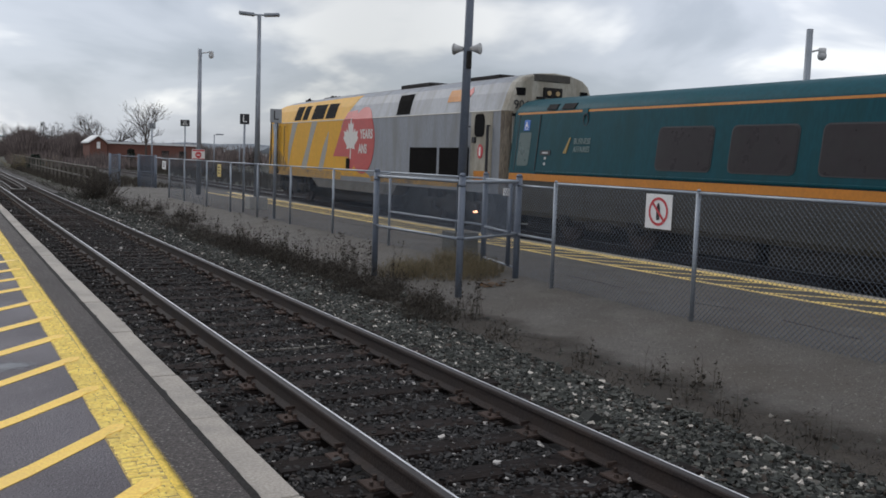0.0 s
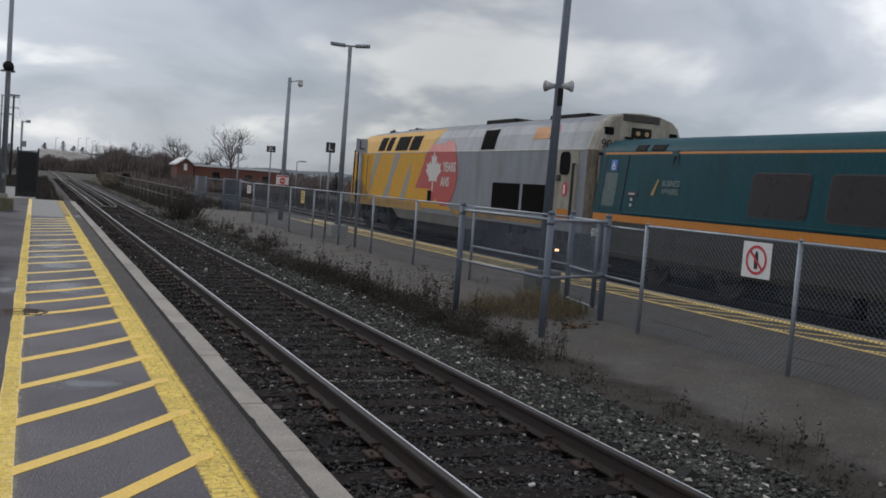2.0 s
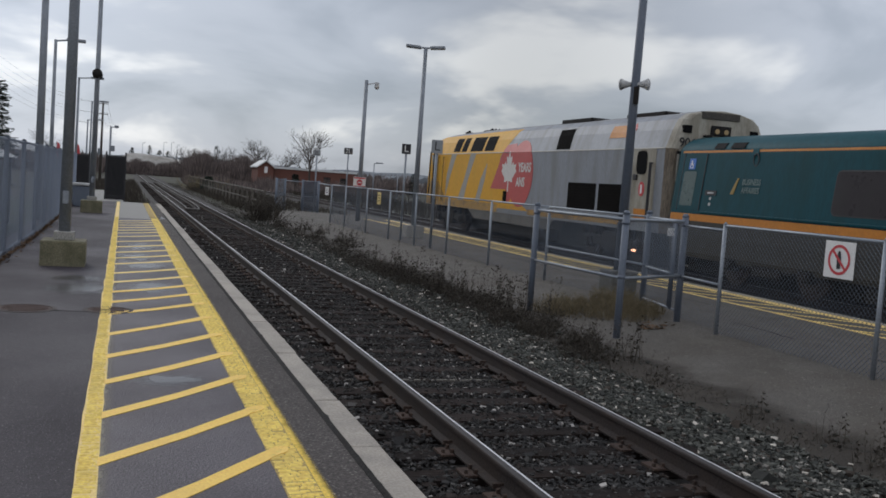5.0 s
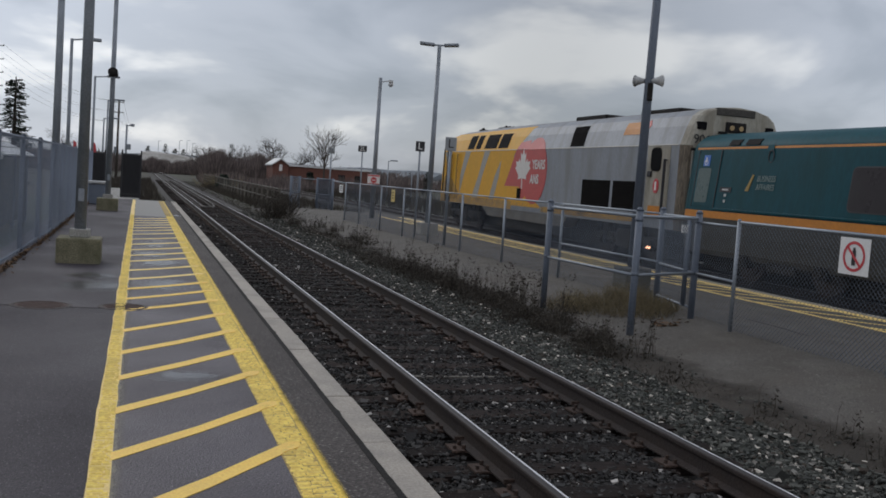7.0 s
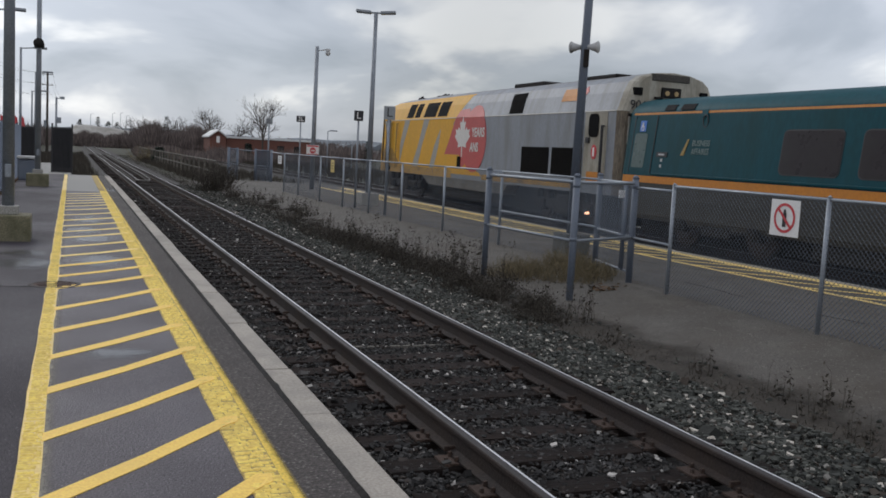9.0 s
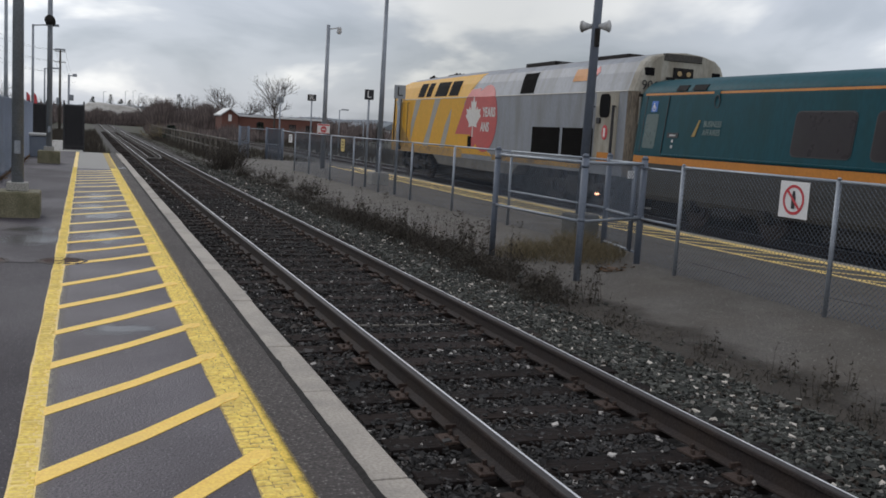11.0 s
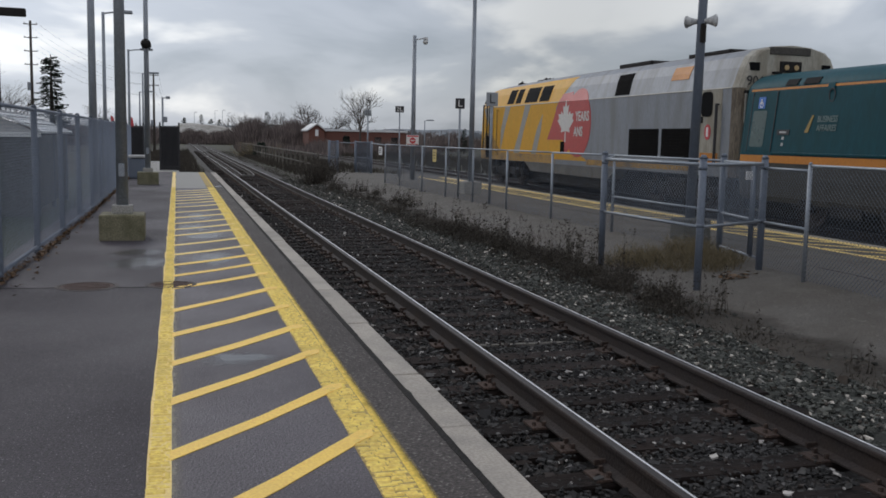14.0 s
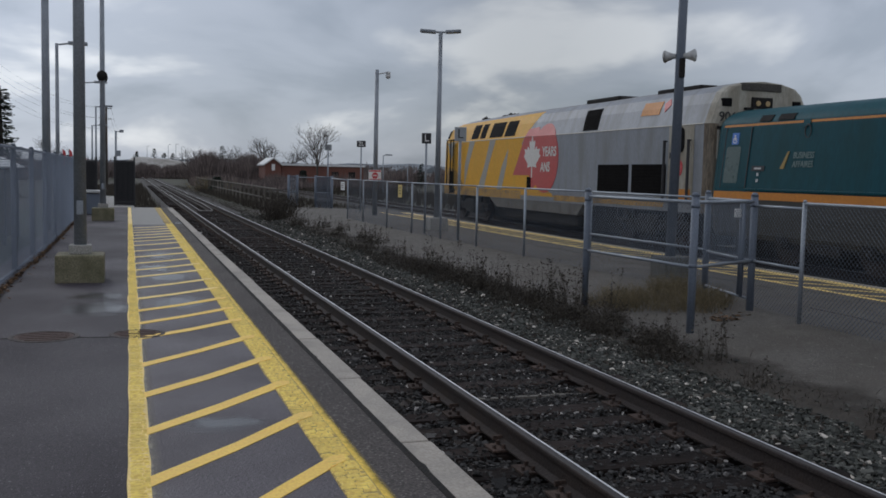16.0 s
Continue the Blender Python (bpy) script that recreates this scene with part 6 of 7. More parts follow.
def shrub(x, y, r, h, n, seed, m, label):
    """A twiggy shrub: many forked bare stems from one root."""
    rg = random.Random(seed)
    v, f = [], []

    def stick(p, q, w):
        k = len(v)
        d = Vector((rg.uniform(-1, 1), rg.uniform(-1, 1), rg.uniform(-0.3, 0.3))).normalized() * w
        e2 = d.cross((q - p).normalized())
        v.extend([p + d, p - d * 0.5 + e2 * 0.85, p - d * 0.5 - e2 * 0.85, q])
        f.extend([(k, k + 1, k + 3), (k + 1, k + 2, k + 3), (k + 2, k, k + 3)])

    for _ in range(n):
        p = Vector((rg.gauss(0, r * 0.3), rg.gauss(0, r * 0.3), 0))
        q = Vector((p.x * 1.8 + rg.uniform(-0.5, 0.5) * r, p.y * 1.8 + rg.uniform(-0.5, 0.5) * r, h * rg.uniform(0.4, 1.0)))
        stick(p, q, 0.012 * h)
        for _ in range(7):
            c = p.lerp(q, rg.uniform(0.2, 1.0))
            e2 = c + Vector((rg.uniform(-0.3, 0.3) * r, rg.uniform(-0.3, 0.3) * r, rg.uniform(0.0, 0.28) * h))
            stick(c, e2, 0.009 * h)
    o = new("shrub", raw_mesh("shrub", v, f, m))
    o.location = (x, y, ground_height(x, y) - 0.02)
    return tagged(o, label, "shrub", "shrubs beside the track")


shrub(3.35, 41.3, 0.9, 1.25, 120, 2, M_WEED, "dark bare twiggy shrub beside the ballast")
shrub(3.9, 43.6, 0.8, 1.3, 90, 3, M_WEED, "dark bare twiggy shrub beside the ballast")
shrub(4.6, 92, 1.8, 1.5, 120, 4, M_STRAW, "low straw-coloured shrub beside the far track")
shrub(3.4, 36.3, 0.5, 0.5, 60, 6, M_WEED, "low dark twiggy shrub at the edge of the ballast")


def bare_tree(x, y, h, seed, label, girth=0.02, depth=7):
    """Tapered trunk with forking limbs; trunk and crown apart."""
    rg = random.Random(seed)
    z0 = ground_height(x, y)
    t = thing("bare_tree", (x, y, z0), label, "tree", "bare trees in the distance")
    trunk, crown = ([], []), ([], [])

    def limb(p, q, r0, r1, to):
        v, f = to
        k = len(v)
        d = (q - p).normalized()
        a = d.orthogonal().normalized()
        c = d.cross(a)
        for pt, r in ((p, r0), (q, r1)):
            for i in range(4):
                an = i * math.pi / 2
                v.append(pt + (a * math.cos(an) + c * math.sin(an)) * r)
        for i in range(4):
            j = (i + 1) % 4
            f.append((k + i, k + j, k + 4 + j, k + 4 + i))

    def grow(p, d, length, r, lvl):
        q = p + d * length
        limb(p, q, r, r * 0.68, trunk if lvl == 0 else crown)
        if lvl >= depth:
            return
        for _ in range(3 if lvl < 4 else 2):
            nd = (d + Vector((rg.uniform(-0.8, 0.8), rg.uniform(-0.8, 0.8), rg.uniform(-0.25, 0.45)))).normalized()
            grow(q - d * length * rg.uniform(0.0, 0.25), nd, length * rg.uniform(0.58, 0.82), r * 0.62, lvl + 1)

    grow(Vector((x, y, z0 - 0.1)), Vector((rg.uniform(-0.05, 0.05), 0, 1)).normalized(), h * 0.32, h * girth, 0)
    link_mesh("trunk", raw_mesh("trunk", *trunk, M_WOOD), t)
    link_mesh("crown", raw_mesh("crown", *crown, M_WOOD), t)
    return t


bare_tree(20.0, 118, 9.6, 21, "tall bare tree with spreading limbs before the brick building", 0.019)
bare_tree(16.4, 138, 8.6, 22, "bare tree behind the brick building")
bare_tree(19.2, 142, 8.0, 23, "bare tree behind the brick building")
bare_tree(23.6, 140, 7.6, 24, "bare tree behind the brick building")
bare_tree(-13.8, 70, 6.6, 25, "bare tree beyond the station fence", 0.016)
bare_tree(-9.3, 95, 5.6, 26, "bare tree beyond the station fence", 0.016)
bare_tree(-20.5, 80, 5.5, 27, "bare tree beyond the station fence", 0.016)
for k, (x, h) in enumerate(((6.4, 5.6), (7.7, 6.2), (9.0, 5.2), (10.2, 5.6), (12.4, 5.8), (13.7, 5.9), (15.4, 5.6), (17.2, 5.4))):
    bare_tree(x, 146 + (k * 5) % 9, h, 60 + k, "bare tree in the scrub beside the line", 0.02, 6)


def thicket(name, zones, seed, m, label, category="woods"):
    """Far scrub and woods: heaps of thin upright twigs with an uneven top."""
    rng2 = np.random.default_rng(seed)
    vs, k = [], 0
    for x0, x1, y0, y1, n, h0, h1, w in zones:
        x = rng2.uniform(x0, x1, n)
        y = rng2.uniform(y0, y1, n)
        crest = h0 + (h1 - h0) * (0.5 + 0.28 * np.sin(x * 0.9 + seed) + 0.22 * np.sin(x * 2.3 + 1.7 * seed))
        top = crest * rng2.uniform(0.35, 1.0, n) ** 0.6
        base = top * rng2.uniform(0.0, 0.7, n)
        lean = rng2.normal(0, 0.25, (n, 2)) * (top - base)[:, None]
        ww = w * rng2.uniform(0.5, 1.6, n)
        a = np.stack([x - ww, y, base - 0.4], 1)
        b = np.stack([x + ww, y, base - 0.4], 1)
        c = np.stack([x + lean[:, 0], y + lean[:, 1], top], 1)
        vs.append(np.stack([a, b, c], 1).reshape(-1, 3))
    v = np.concatenate(vs)
    f = [(i, i + 1, i + 2) for i in range(0, len(v), 3)]
    return tagged(new(name, raw_mesh(name, v.tolist(), f, m)), label, category, "", "stuff")


thicket("far_scrub", [(6.0, 15.5, 128, 150, 9000, 2.6, 5.0, 0.04), (-14.0, 16.0, 200, 215, 9000, 2.2, 3.5, 0.06), (4.8, 14, 100, 126, 3000, 0.5, 1.6, 0.05), (13, 27.5, 106, 117, 2600, 0.4, 2.1, 0.03), (8, 45, 150, 170, 6000, 1.6, 3.6, 0.07)], 1, M_TWIG, "distant brown bare woods and scrub")
thicket("far_scrub", [(40, 130, 190, 230, 7000, 2.0, 4.0, 0.1), (-60, -6, 150, 200, 6000, 1.6, 4.4, 0.09), (16, 130, 260, 330, 6000, 3.0, 5.6, 0.16), (-60, -14, 260, 330, 2400, 2.6, 5.0, 0.16)], 2, M_TWIG, "distant brown bare woods and scrub")
thicket("rough_grass", [(3.6, 9.5, 50, 100, 5000, 0.05, 0.3, 0.02), (-6, -1.2, 44, 110, 3500, 0.1, 0.35, 0.02), (15.5, 26, 40, 110, 3500, 0.2, 0.7, 0.03)], 3, M_WEED, "rough dead grass beside the far track", "grass")


def conifer(x, y, h, r, seed, label, z0=None):
    rg = random.Random(seed)
    z0 = ground_height(x, y) if z0 is None else z0
    t = thing("spruce_tree", (x, y, z0), label, "tree", "spruces in the distance")
    b = bmesh.new()
    tube(b, (x, y, z0 - 0.2), (x, y, z0 + h), 0.035 * h, 8, 0.004 * h)
    part("trunk", b, M_WOOD, t)
    v, f = [], []
    n = 120 if y < 100 else 60
    for i in range(n):
        u = i / n
        z = z0 + h * (0.08 + 0.9 * u)
        rr = r * (1 - u) ** 0.85 * rg.uniform(0.35, 1.3) + 0.05
        a = rg.uniform(0, math.tau)
        d = Vector((math.cos(a), math.sin(a), 0))
        s = Vector((-d.y, d.x, 0))
        for j in range(7):
            w = (j + 0.6) / 7
            c = Vector((x, y, z)) + d * rr * w + Vector((0, 0, -0.28 * rr * w + 0.12 * rr * w * w))
            ln = 0.24 * max(h, 5.0) / 6 * rg.uniform(0.6, 1.4) * (1.3 - 0.6 * w)
            for sg in (-1, 1):
                k = len(v)
                tip = c + d * ln * 0.8 + s * sg * ln + Vector((0, 0, rg.uniform(-0.5, 0.1) * ln))
                v += [c - d * 0.05, c + d * 0.07, tip + d * 0.04, tip - d * 0.03 + Vector((0, 0, 0.05))]
                f += [(k, k + 1, k + 2), (k, k + 2, k + 3)]
    link_mesh("crown", raw_mesh("crown", v, f, M_SPRUCE), t)


conifer(-9.5, 60, 6.6, 2.1, 5, "dark green spruce standing behind the station fence")
conifer(0.0, 312, 1.9, 1.2, 6, "small dark spruce on the far mound", 5.2)
conifer(5.2, 312, 3.2, 1.6, 7, "small dark spruce on the far mound", 5.0)
conifer(8.3, 312, 1.6, 1.6, 8, "small dark spruce on the far mound", 5.2)
conifer(10.9, 312, 2.0, 1.6, 12, "small dark spruce on the far mound", 4.8)
conifer(11.1, 148, 6.0, 1.7, 13, "dark evergreen among the bare woods", -0.4)
conifer(5.0, 88, 1.6, 1.2, 14, "dark evergreen bush beside the far line", -0.4)
conifer(-12.9, 50, 5.0, 2.0, 10, "dark green spruce standing behind the station fence")
conifer(-11.5, 52, 3.9, 1.6, 11, "dark green spruce standing behind the station fence")
conifer(43.6, 150, 4.2, 1.5, 9, "small dark spruce near the white houses")
conifer(17.5, 114, 2.6, 1.0, 10, "dark evergreen bush before the brick building")


# ---- far buildings ----
def brick_building():
    t = thing("brick_building", (20, 124, -0.5), "long low red brick building with a pale roof edge", "building")
    b = bmesh.new()
    box(b, 15.9, 26.6, 121, 130, -0.6, 2.55)
    part("wall", b, M_BRICK, t)
    b = bmesh.new()
    box(b, 15.8, 26.8, 120.8, 130.2, 2.55, 2.8, 0.03)
    part("roof_edge", b, M_ROOFW, t, "pale flat roof edge")
    b = bmesh.new()
    box(b, 13.7, 15.7, 120, 126, -0.6, 2.65)
    prism(b, [(13.7, 2.65), (15.7, 2.65), (14.7, 3.35)], 120, 126, lambda u, v, w: (u, w, v))
    part("gable_wall", b, M_BRICK, t)
    for s in (-1, 1):
        b = bmesh.new()
        prism(b, [(14.7, 3.37), (14.7, 3.55), (14.7 + s * 1.2, 2.68), (14.7 + s * 1.2, 2.5)], 119.7, 126.2, lambda u, v, w: (u, w, v))
        part("gable_roof", b, M_ROOFW, t, "pale sloping roof")
    b = bmesh.new()
    box(b, 14.5, 14.9, 119.95, 120.1, 1.9, 2.7, 0.02)
    part("window", b, M_WHITE, t, "pale narrow window")
    for x in (18.2, 22.4, 24.6):
        b = bmesh.new()
        box(b, x, x + 0.9, 120.95, 121.1, 0.4, 1.9, 0.02)
        part("doorway", b, M_DARK, t, "dark doorway")


brick_building()


def house(x0, x1, y, h, roof, m, label):
    t = thing("house", ((x0 + x1) / 2, y, -0.5), label, "house", "far houses")
    b = bmesh.new()
    box(b, x0, x1, y, y + 8, -0.6, h)
    part("wall", b, m, t)
    b = bmesh.new()
    xm = (x0 + x1) / 2
    prism(b, [(x0 - 0.3, h), (x1 + 0.3, h), (xm, h + roof)], y - 0.3, y + 8.3, lambda u, v, w: (u, w, v))
    # Roofs share the far ridge's haze-tinted grey.
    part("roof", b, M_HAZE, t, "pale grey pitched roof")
    n = max(2, int((x1 - x0) / 2.2))
    for i in range(n):
        xx = x0 + (i + 0.5) * (x1 - x0) / n
        b = bmesh.new()
        box(b, xx - 0.4, xx + 0.4, y - 0.05, y + 0.1, h * 0.35, h * 0.75, 0.02)
        part("window", b, M_GLASS, t, "dark window")


house(54.0, 58.5, 205, 1.9, 1.4, M_SHED, "white clapboard house with a grey pitched roof")
house(60.0, 65.0, 203, 2.1, 1.5, M_SHED, "white clapboard house with a grey pitched roof")
house(45, 51, 230, 1.8, 1.2, M_SHED, "white clapboard house with a grey pitched roof")

# pale bare mound beyond the end of the line
rings = []
for y, k in ((294, 0.0), (298, 0.55), (304, 0.9), (312, 1.0), (330, 0.9), (350, 0.0)):
    rings.append([(x, y, -1.0) for x in (-22,)] + [(x, y, -0.5 + k * h + random.uniform(-0.15, 0.15)) for x, h in ((-20, 0.8), (-12, 1.6), (-6, 2.8), (-3.2, 4.3), (-1.2, 5.7), (2, 5.9), (5.4, 5.7), (8, 5.5), (10, 5.3), (13, 5.0), (17, 4.2), (22, 2.0))] + [(24, y, -1.0)])
b = bmesh.new()
loft(b, rings, False, False)
setting("mound", b, M_MOUND, "pale bare grassy mound on the horizon", "mound")

# distant ridge on the horizon, its haze put into the colour
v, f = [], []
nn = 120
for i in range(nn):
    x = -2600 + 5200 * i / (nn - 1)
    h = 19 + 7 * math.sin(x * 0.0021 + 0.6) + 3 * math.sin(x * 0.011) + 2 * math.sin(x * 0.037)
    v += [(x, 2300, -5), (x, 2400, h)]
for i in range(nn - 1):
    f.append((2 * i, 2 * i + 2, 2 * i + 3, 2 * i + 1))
tagged(new("backdrop", raw_mesh("backdrop", v, f, M_HAZE)), "ridge on the horizon, haze painted as blue-grey", "hills", "", "structure")


# ---- things beyond the near fence and along the line ----
def plain_lamp(x, y, top, r, arm, label, m=None):
    t = thing("street_lamp", (x, y, ground_height(x, y)), label, "street lamp", "lamp posts along the line")
    b = bmesh.new()
    tube(b, (x, y, -0.4), (x, y, top), r, 12, r * 0.7)
    part("shaft", b, m or M_POLE, t, "", True)
    if arm:
        b = bmesh.new()
        tube(b, (x, y, top - 0.05), (x + arm, y, top + 0.04), r * 0.4, 8)
        part("arm", b, M_POLE, t)
        b = bmesh.new()
        box(b, x + arm - 0.15, x + arm + 0.55, y - 0.14, y + 0.14, top - 0.02, top + 0.1, 0.03)
        part("lamp_head", b, M_POLE, t, "flat lamp head")


plain_lamp(-4.61, 27.0, 9.0, 0.11, 0, "thick grey steel post behind the platform fence")
plain_lamp(-5.2, 40.0, 6.45, 0.085, 0.55, "grey lamp post with a short arm")
plain_lamp(-5.1, 58.0, 6.55, 0.085, 0.8, "grey lamp post with a short arm")
plain_lamp(-4.85, 74.0, 6.2, 0.08, 0.6, "grey lamp post with a short arm")
plain_lamp(-5.65, 90.0, 5.5, 0.09, 0.7, "grey lamp post with a short arm")
plain_lamp(21.0, 90.0, 3.6, 0.07, 0.35, "grey lamp post before the brick building")
plain_lamp(23.5, 90.0, 2.85, 0.06, 0, "slim grey post before the white houses")
for x, y, h in ((3.5, 335, 9.3), (10.4, 335, 10.0), (12.9, 335, 10.2), (14.8, 335, 9.4), (16.2, 335, 8.6)):
    plain_lamp(x, y, h, 0.10, 0.45, "tall light mast on the horizon")


def line_camera(x, y, top):
    t = thing("camera_pole", (x, y, 0), "slim grey pole with a small camera beside the line", "pole", "camera poles")
    b = bmesh.new()
    tube(b, (x, y, -0.4), (x, y, top), 0.09, 10)
    part("shaft", b, M_POLE, t, "", True)
    b = bmesh.new()
    tube(b, (x, y, top - 0.1), (x + 0.5, y, top), 0.04, 8)
    box(b, x + 0.3, x + 0.65, y - 0.12, y + 0.12, top - 0.14, top + 0.1, 0.03)
    part("camera", b, M_POLE, t)
    b = bmesh.new()
    box(b, x, x + 0.4, y - 0.2, y - 0.05, top - 2.2, top - 1.7, 0.03)
    part("cabinet", b, M_POLE, t)


line_camera(-3.65, 88, 5.0)


def utility_pole(x, y, top, arms, wires_to):
    t = thing("utility_pole", (x, y, -0.02), "weathered wooden utility pole with cross arms and wires", "utility pole", "utility poles")
    b = bmesh.new()
    tube(b, (x, y, -0.4), (x, y, top), 0.16, 10, 0.1)
    part("pole", b, M_WOOD, t, "", True)
    for i in range(arms):
        z = top - 0.3 - i * 1.15
        b = bmesh.new()
        box(b, x - 0.55, x + 0.55, y - 0.04, y + 0.05, z - 0.035, z + 0.035, 0.008)
        arm = part("cross_arm", b, M_WOOD, t)
        for s in (-0.5, 0.5):
            b = bmesh.new()
            tube(b, (x + s, y, z + 0.03), (x + s, y, z + 0.14), 0.04, 8, 0.03)
            part("insulator", b, M_SHED, arm)
    for i in range(min(3, arms)):
        z = top - 0.16 - i * 1.15
        for s in (-0.5, 0.5):
            b = bmesh.new()
            p, q = Vector((x + s, y, z)), Vector((wires_to[0] + s, wires_to[1], wires_to[2] - 0.16 - i * 1.15))
            last = p
            for k in range(1, 9):
                u = k / 8
                c = p.lerp(q, u) - Vector((0, 0, 1.2 * 4 * u * (1 - u)))
                tube(b, last, c, 0.008, 4)
                last = c
            part("wire", b, M_DARK, t, "thin sagging wire")
    b = bmesh.new()
    tube(b, (x - 0.2, y - 0.2, top - 6.0), (x - 0.2, y - 0.2, top - 5.3), 0.15, 12)
    part("transformer", b, M_POLE, t, "grey transformer can")


utility_pole(-14.6, 90, 11.3, 4, (-4.9, 112, 8.6))
utility_pole(-4.9, 112, 8.6, 2, (-4.2, 170, 8.4))


def sign_mast(x, y):
    t = thing("signal_mast", (x, y, 0.1), "dark steel post carrying dark sign boxes behind the fence", "sign post")
    b = bmesh.new()
    tube(b, (x, y, -0.1), (x, y, 4.68), 0.07, 12)
    part("post", b, M_DARK, t, "", True)
    for s in (-1, 1):
        b = bmesh.new()
        box(b, x + s * 0.38 - 0.29, x + s * 0.38 + 0.29, y - 0.1, y + 0.1, 4.47, 4.66, 0.03)
        part("sign_box", b, M_DARK, t)


sign_mast(-6.57, 25)


def stop_sign(x, y):
    t = thing("stop_post", (x, y, 0.1), "slim dark post with a black numbered board behind the fence", "sign post")
    b = bmesh.new()
    tube(b, (x, y, -0.1), (x, y, 7.0), 0.05, 10)
    part("post", b, M_DARK, t, "", True)
    b = bmesh.new()
    box(b, x - 0.22, x + 0.2, y - 0.09, y - 0.05, 3.04, 3.46, 0.012)
    board = part("board", b, M_BLACK, t, "black square board")
    b = bmesh.new()
    box(b, x - 0.02, x + 0.1, y - 0.098, y - 0.09, 3.33, 3.37)
    part("bar_mark", b, M_WHITE, board)


stop_sign(-7.07, 22)


def bus_shelter(x0, x1, y0, y1):
    t = thing("shelter", ((x0 + x1) / 2, (y0 + y1) / 2, 0.1), "glazed waiting shelter with a curved white roof", "shelter")
    for x in (x0, x1):
        for y in (y0, (y0 + y1) / 2, y1):
            b = bmesh.new()
            box(b, x - 0.04, x + 0.04, y - 0.04, y + 0.04, 0.0, 1.8, 0.006)
            part("post", b, M_BLUEGREY, t)
    rings = []
    n = 10
    for y in (y0 - 0.2, y1 + 0.2):
        out = [(x0 - 0.15 + (x1 - x0 + 0.3) * i / n, y, 1.78 + 0.46 * math.sin(math.pi * i / n)) for i in range(n + 1)]
        inn = [(px, y, pz - 0.04) for px, _, pz in out[::-1]]
        rings.append(out + inn)
    b = bmesh.new()
    loft(b, rings)
    roof = part("roof", b, M_POLY, t, "curved white panelled roof")
    for i in range(1, n):
        b = bmesh.new()
        px, pz = x0 - 0.15 + (x1 - x0 + 0.3) * i / n, 1.78 + 0.46 * math.sin(math.pi * i / n)
        box(b, px - 0.015, px + 0.015, y0 - 0.2, y1 + 0.2, pz - 0.005, pz + 0.02)
        part("roof_rib", b, M_SHED, roof)
    # arched gable with its fascia, sign and front panels
    b = bmesh.new()
    prism(b, [(x0 + (x1 - x0) * i / n, 1.76 + 0.44 * math.sin(math.pi * i / n)) for i in range(n + 1)], y0 - 0.16, y0 - 0.1, lambda u, v, w: (u, w, v))
    gable = part("gable", b, M_SHED, t, "pale arched gable panel")
    b = bmesh.new()
    tube(b, ((x0 + x1) / 2 + 0.25, y0 - 0.19, 2.02), ((x0 + x1) / 2 + 0.25, y0 - 0.16, 2.02), 0.13, 18)
    part("sign_disc", b, M_DISC, gable, "round green sign")
    b = bmesh.new()
    box(b, x0 - 0.1, x1 + 0.1, y0 - 0.22, y0 - 0.08, 1.66, 1.76, 0.01)
    part("fascia", b, M_POLY, t, "white fascia board")
    for xa, xb in ((x0, x0 + 0.75), (x1 - 0.95, x1)):
        b = bmesh.new()
        box(b, xa, xb, y0 - 0.14, y0 - 0.1, 0.1, 1.66, 0.008)
        part("front_panel", b, M_PANEL, t, "dull grey front panel")
    b = bmesh.new()
    box(b, x1 - 0.02, x1 + 0.02, y0 + 0.1, y1 - 0.1, 0.25, 1.7)
    part("side_panel", b, M_PANEL, t, "dull grey side panel")
    b = bmesh.new()
    box(b, x0 - 0.02, x0 + 0.02, y0, y1, 0.5, 1.75)
    part("back_panel", b, M_COACHGLASS, t, "tinted back panel")
    b = bmesh.new()
    box(b, x0 + 0.3, x0 + 0.7, y0 + 0.3, y1 - 0.3, 0.5, 0.56, 0.01)
    part("bench", b, M_WOOD, t)


bus_shelter(-8.0, -5.15, 20.5, 25.5)


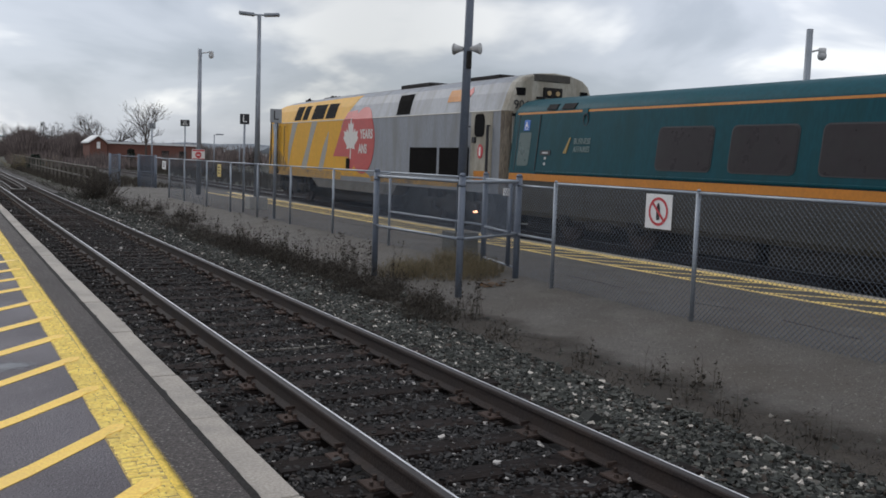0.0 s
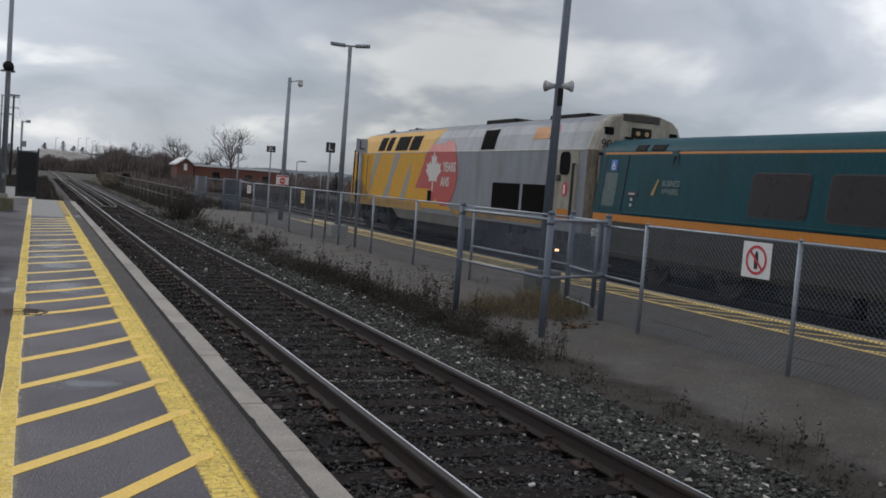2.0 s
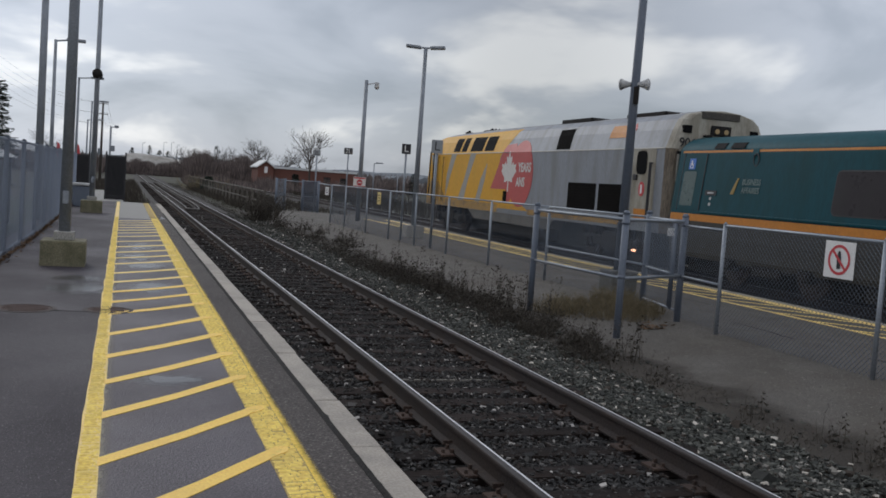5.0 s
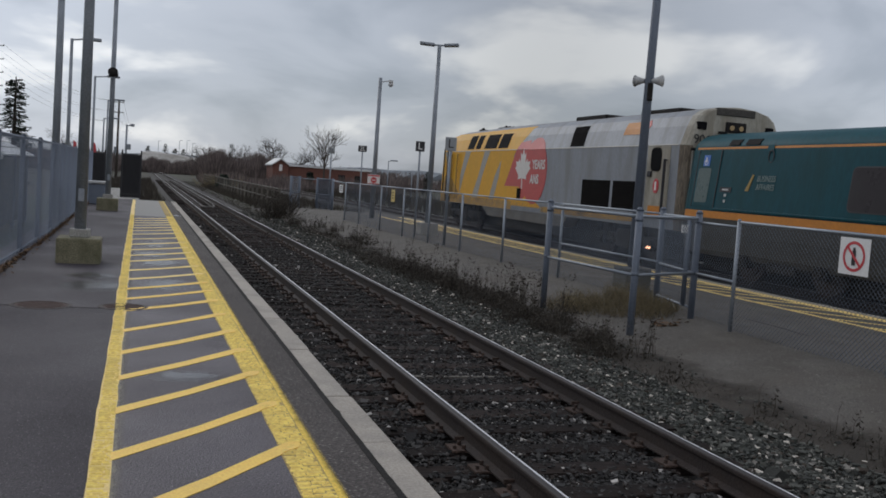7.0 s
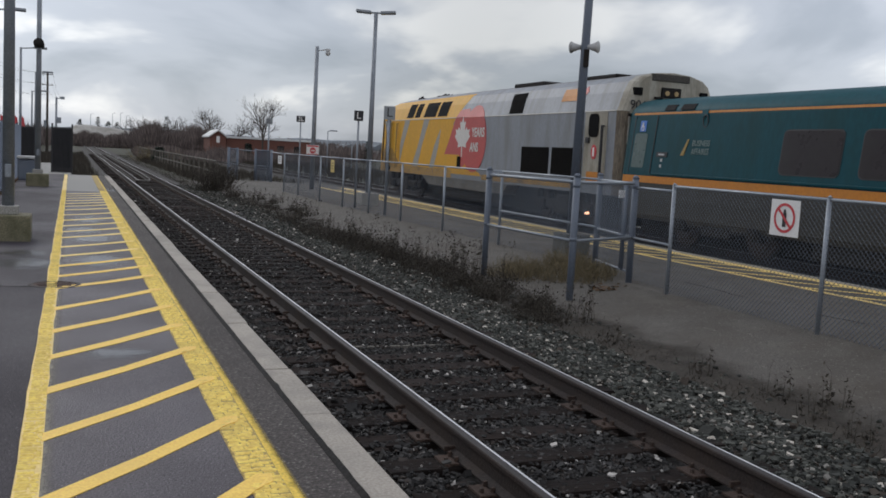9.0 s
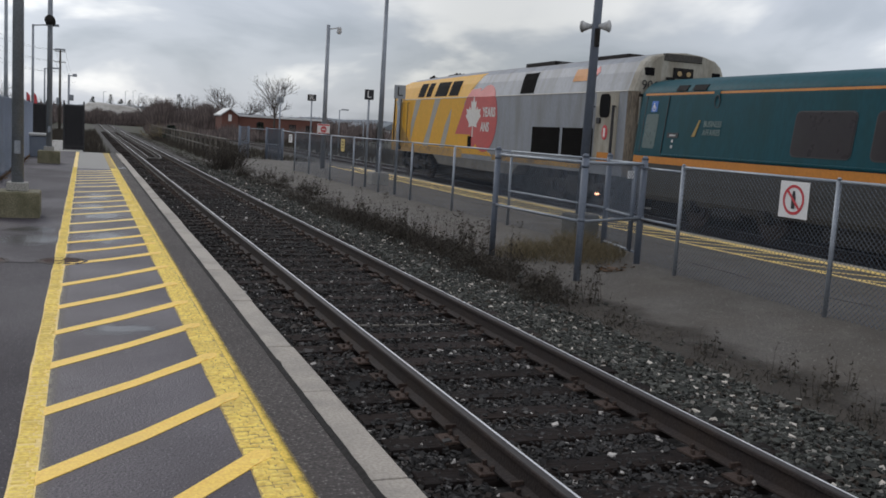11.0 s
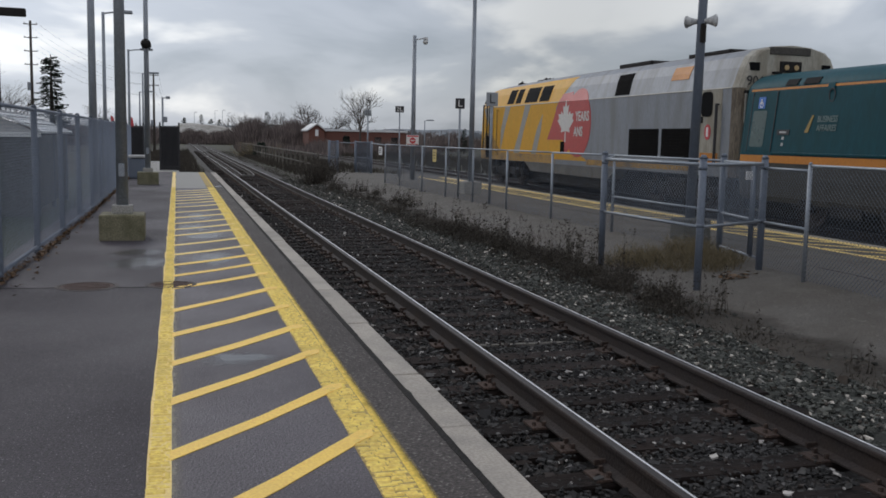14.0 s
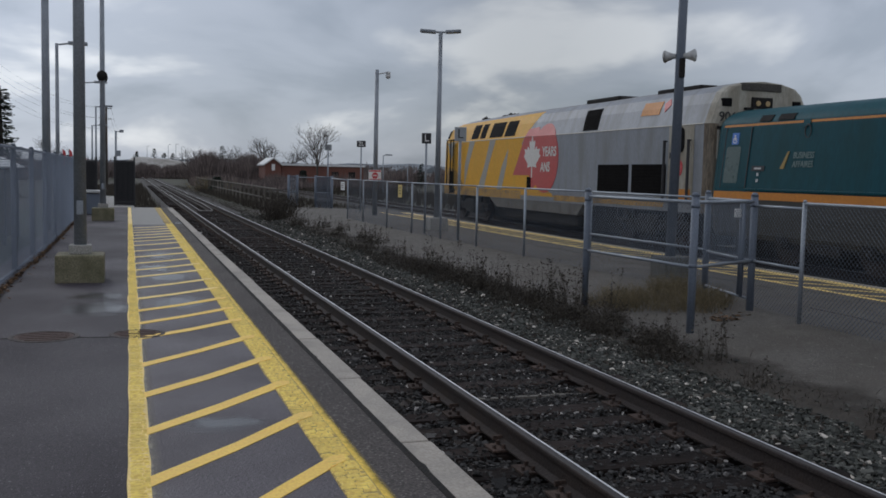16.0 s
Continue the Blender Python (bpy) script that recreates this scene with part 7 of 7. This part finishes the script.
def litter_bin(x, y):
    t = thing("litter_bin", (x, y, P1), "dark blue litter bin with a pale sloping lid", "bin")
    b = bmesh.new()
    box(b, x - 0.28, x + 0.28, y - 0.28, y + 0.28, P1, P1 + 0.72, 0.04)
    part("body", b, M_BLUEGREY, t)
    b = bmesh.new()
    box(b, x - 0.34, x + 0.34, y - 0.34, y + 0.34, P1 + 0.74, P1 + 0.84, 0.04)
    part("lid", b, M_SHED, t, "pale lid")
    b = bmesh.new()
    box(b, x - 0.2, x + 0.2, y - 0.2, y + 0.2, P1 + 0.7, P1 + 0.76)
    part("neck", b, M_DARK, t)


litter_bin(-3.85, 35.8)


def picket_panel(x0, x1, y, label):
    t = thing("black_steel_gate", (x0, y, 0.0), label, "gate", "black picket gates")
    for z in (0.25, 2.05):
        b = bmesh.new()
        box(b, x0, x1, y - 0.025, y + 0.025, z, z + 0.06, 0.005)
        part("rail", b, M_BLACK, t)
    for x in (x0 - 0.05, x1):
        b = bmesh.new()
        box(b, x, x + 0.07, y - 0.04, y + 0.04, -0.1, 2.3, 0.008)
        part("post", b, M_BLACK, t)
    n = int((x1 - x0) / 0.052)
    for i in range(n):
        x = x0 + (i + 0.5) * (x1 - x0) / n
        b = bmesh.new()
        box(b, x - 0.016, x + 0.016, y - 0.012, y + 0.012, 0.1, 2.15)
        part("picket", b, M_BLACK, t)
    b = bmesh.new()
    box(b, x0, x1, y + 0.03, y + 0.04, 0.15, 2.1)
    part("backing", b, M_GRILLE, t)


picket_panel(-3.2, -2.42, 45.2, "black steel picket gate at the platform end")
picket_panel(-4.95, -4.2, 52.0, "black steel picket gate beyond the platform end")
bm = bmesh.new()
box(bm, -4.2, -2.4, 42.2, 60, -0.4, 0.12)
setting("path", bm, M_BLOCK2, "pale concrete path running on past the platform", "path")
# marker stake by the far line and pink-red banners behind the fence
t = thing("marker_post", (6.4, 150, -0.5), "small white marker post beside the far track", "marker post")
bm = bmesh.new()
box(bm, 6.32, 6.48, 149.9, 150.1, -0.6, 1.15, 0.03)
part("stake", bm, M_WHITE, t)
t = thing("banner_flags", (-6.2, 70, 0), "pinkish red feather flags beyond the fence", "flags")
for i in range(4):
    x = -6.9 + i * 0.42
    bm = bmesh.new()
    tube(bm, (x, 70, -0.1), (x, 70, 3.0), 0.02, 6)
    fl = part("flag_pole", bm, M_POLE, t)
    bm = bmesh.new()
    prism(bm, [(x + 0.03, 1.9), (x + 0.3, 2.1), (x + 0.22, 2.8), (x + 0.03, 3.0)], 69.99, 70.01, lambda u, v, w: (u, w, v))
    part("flag", bm, M_SIGNRED, fl)
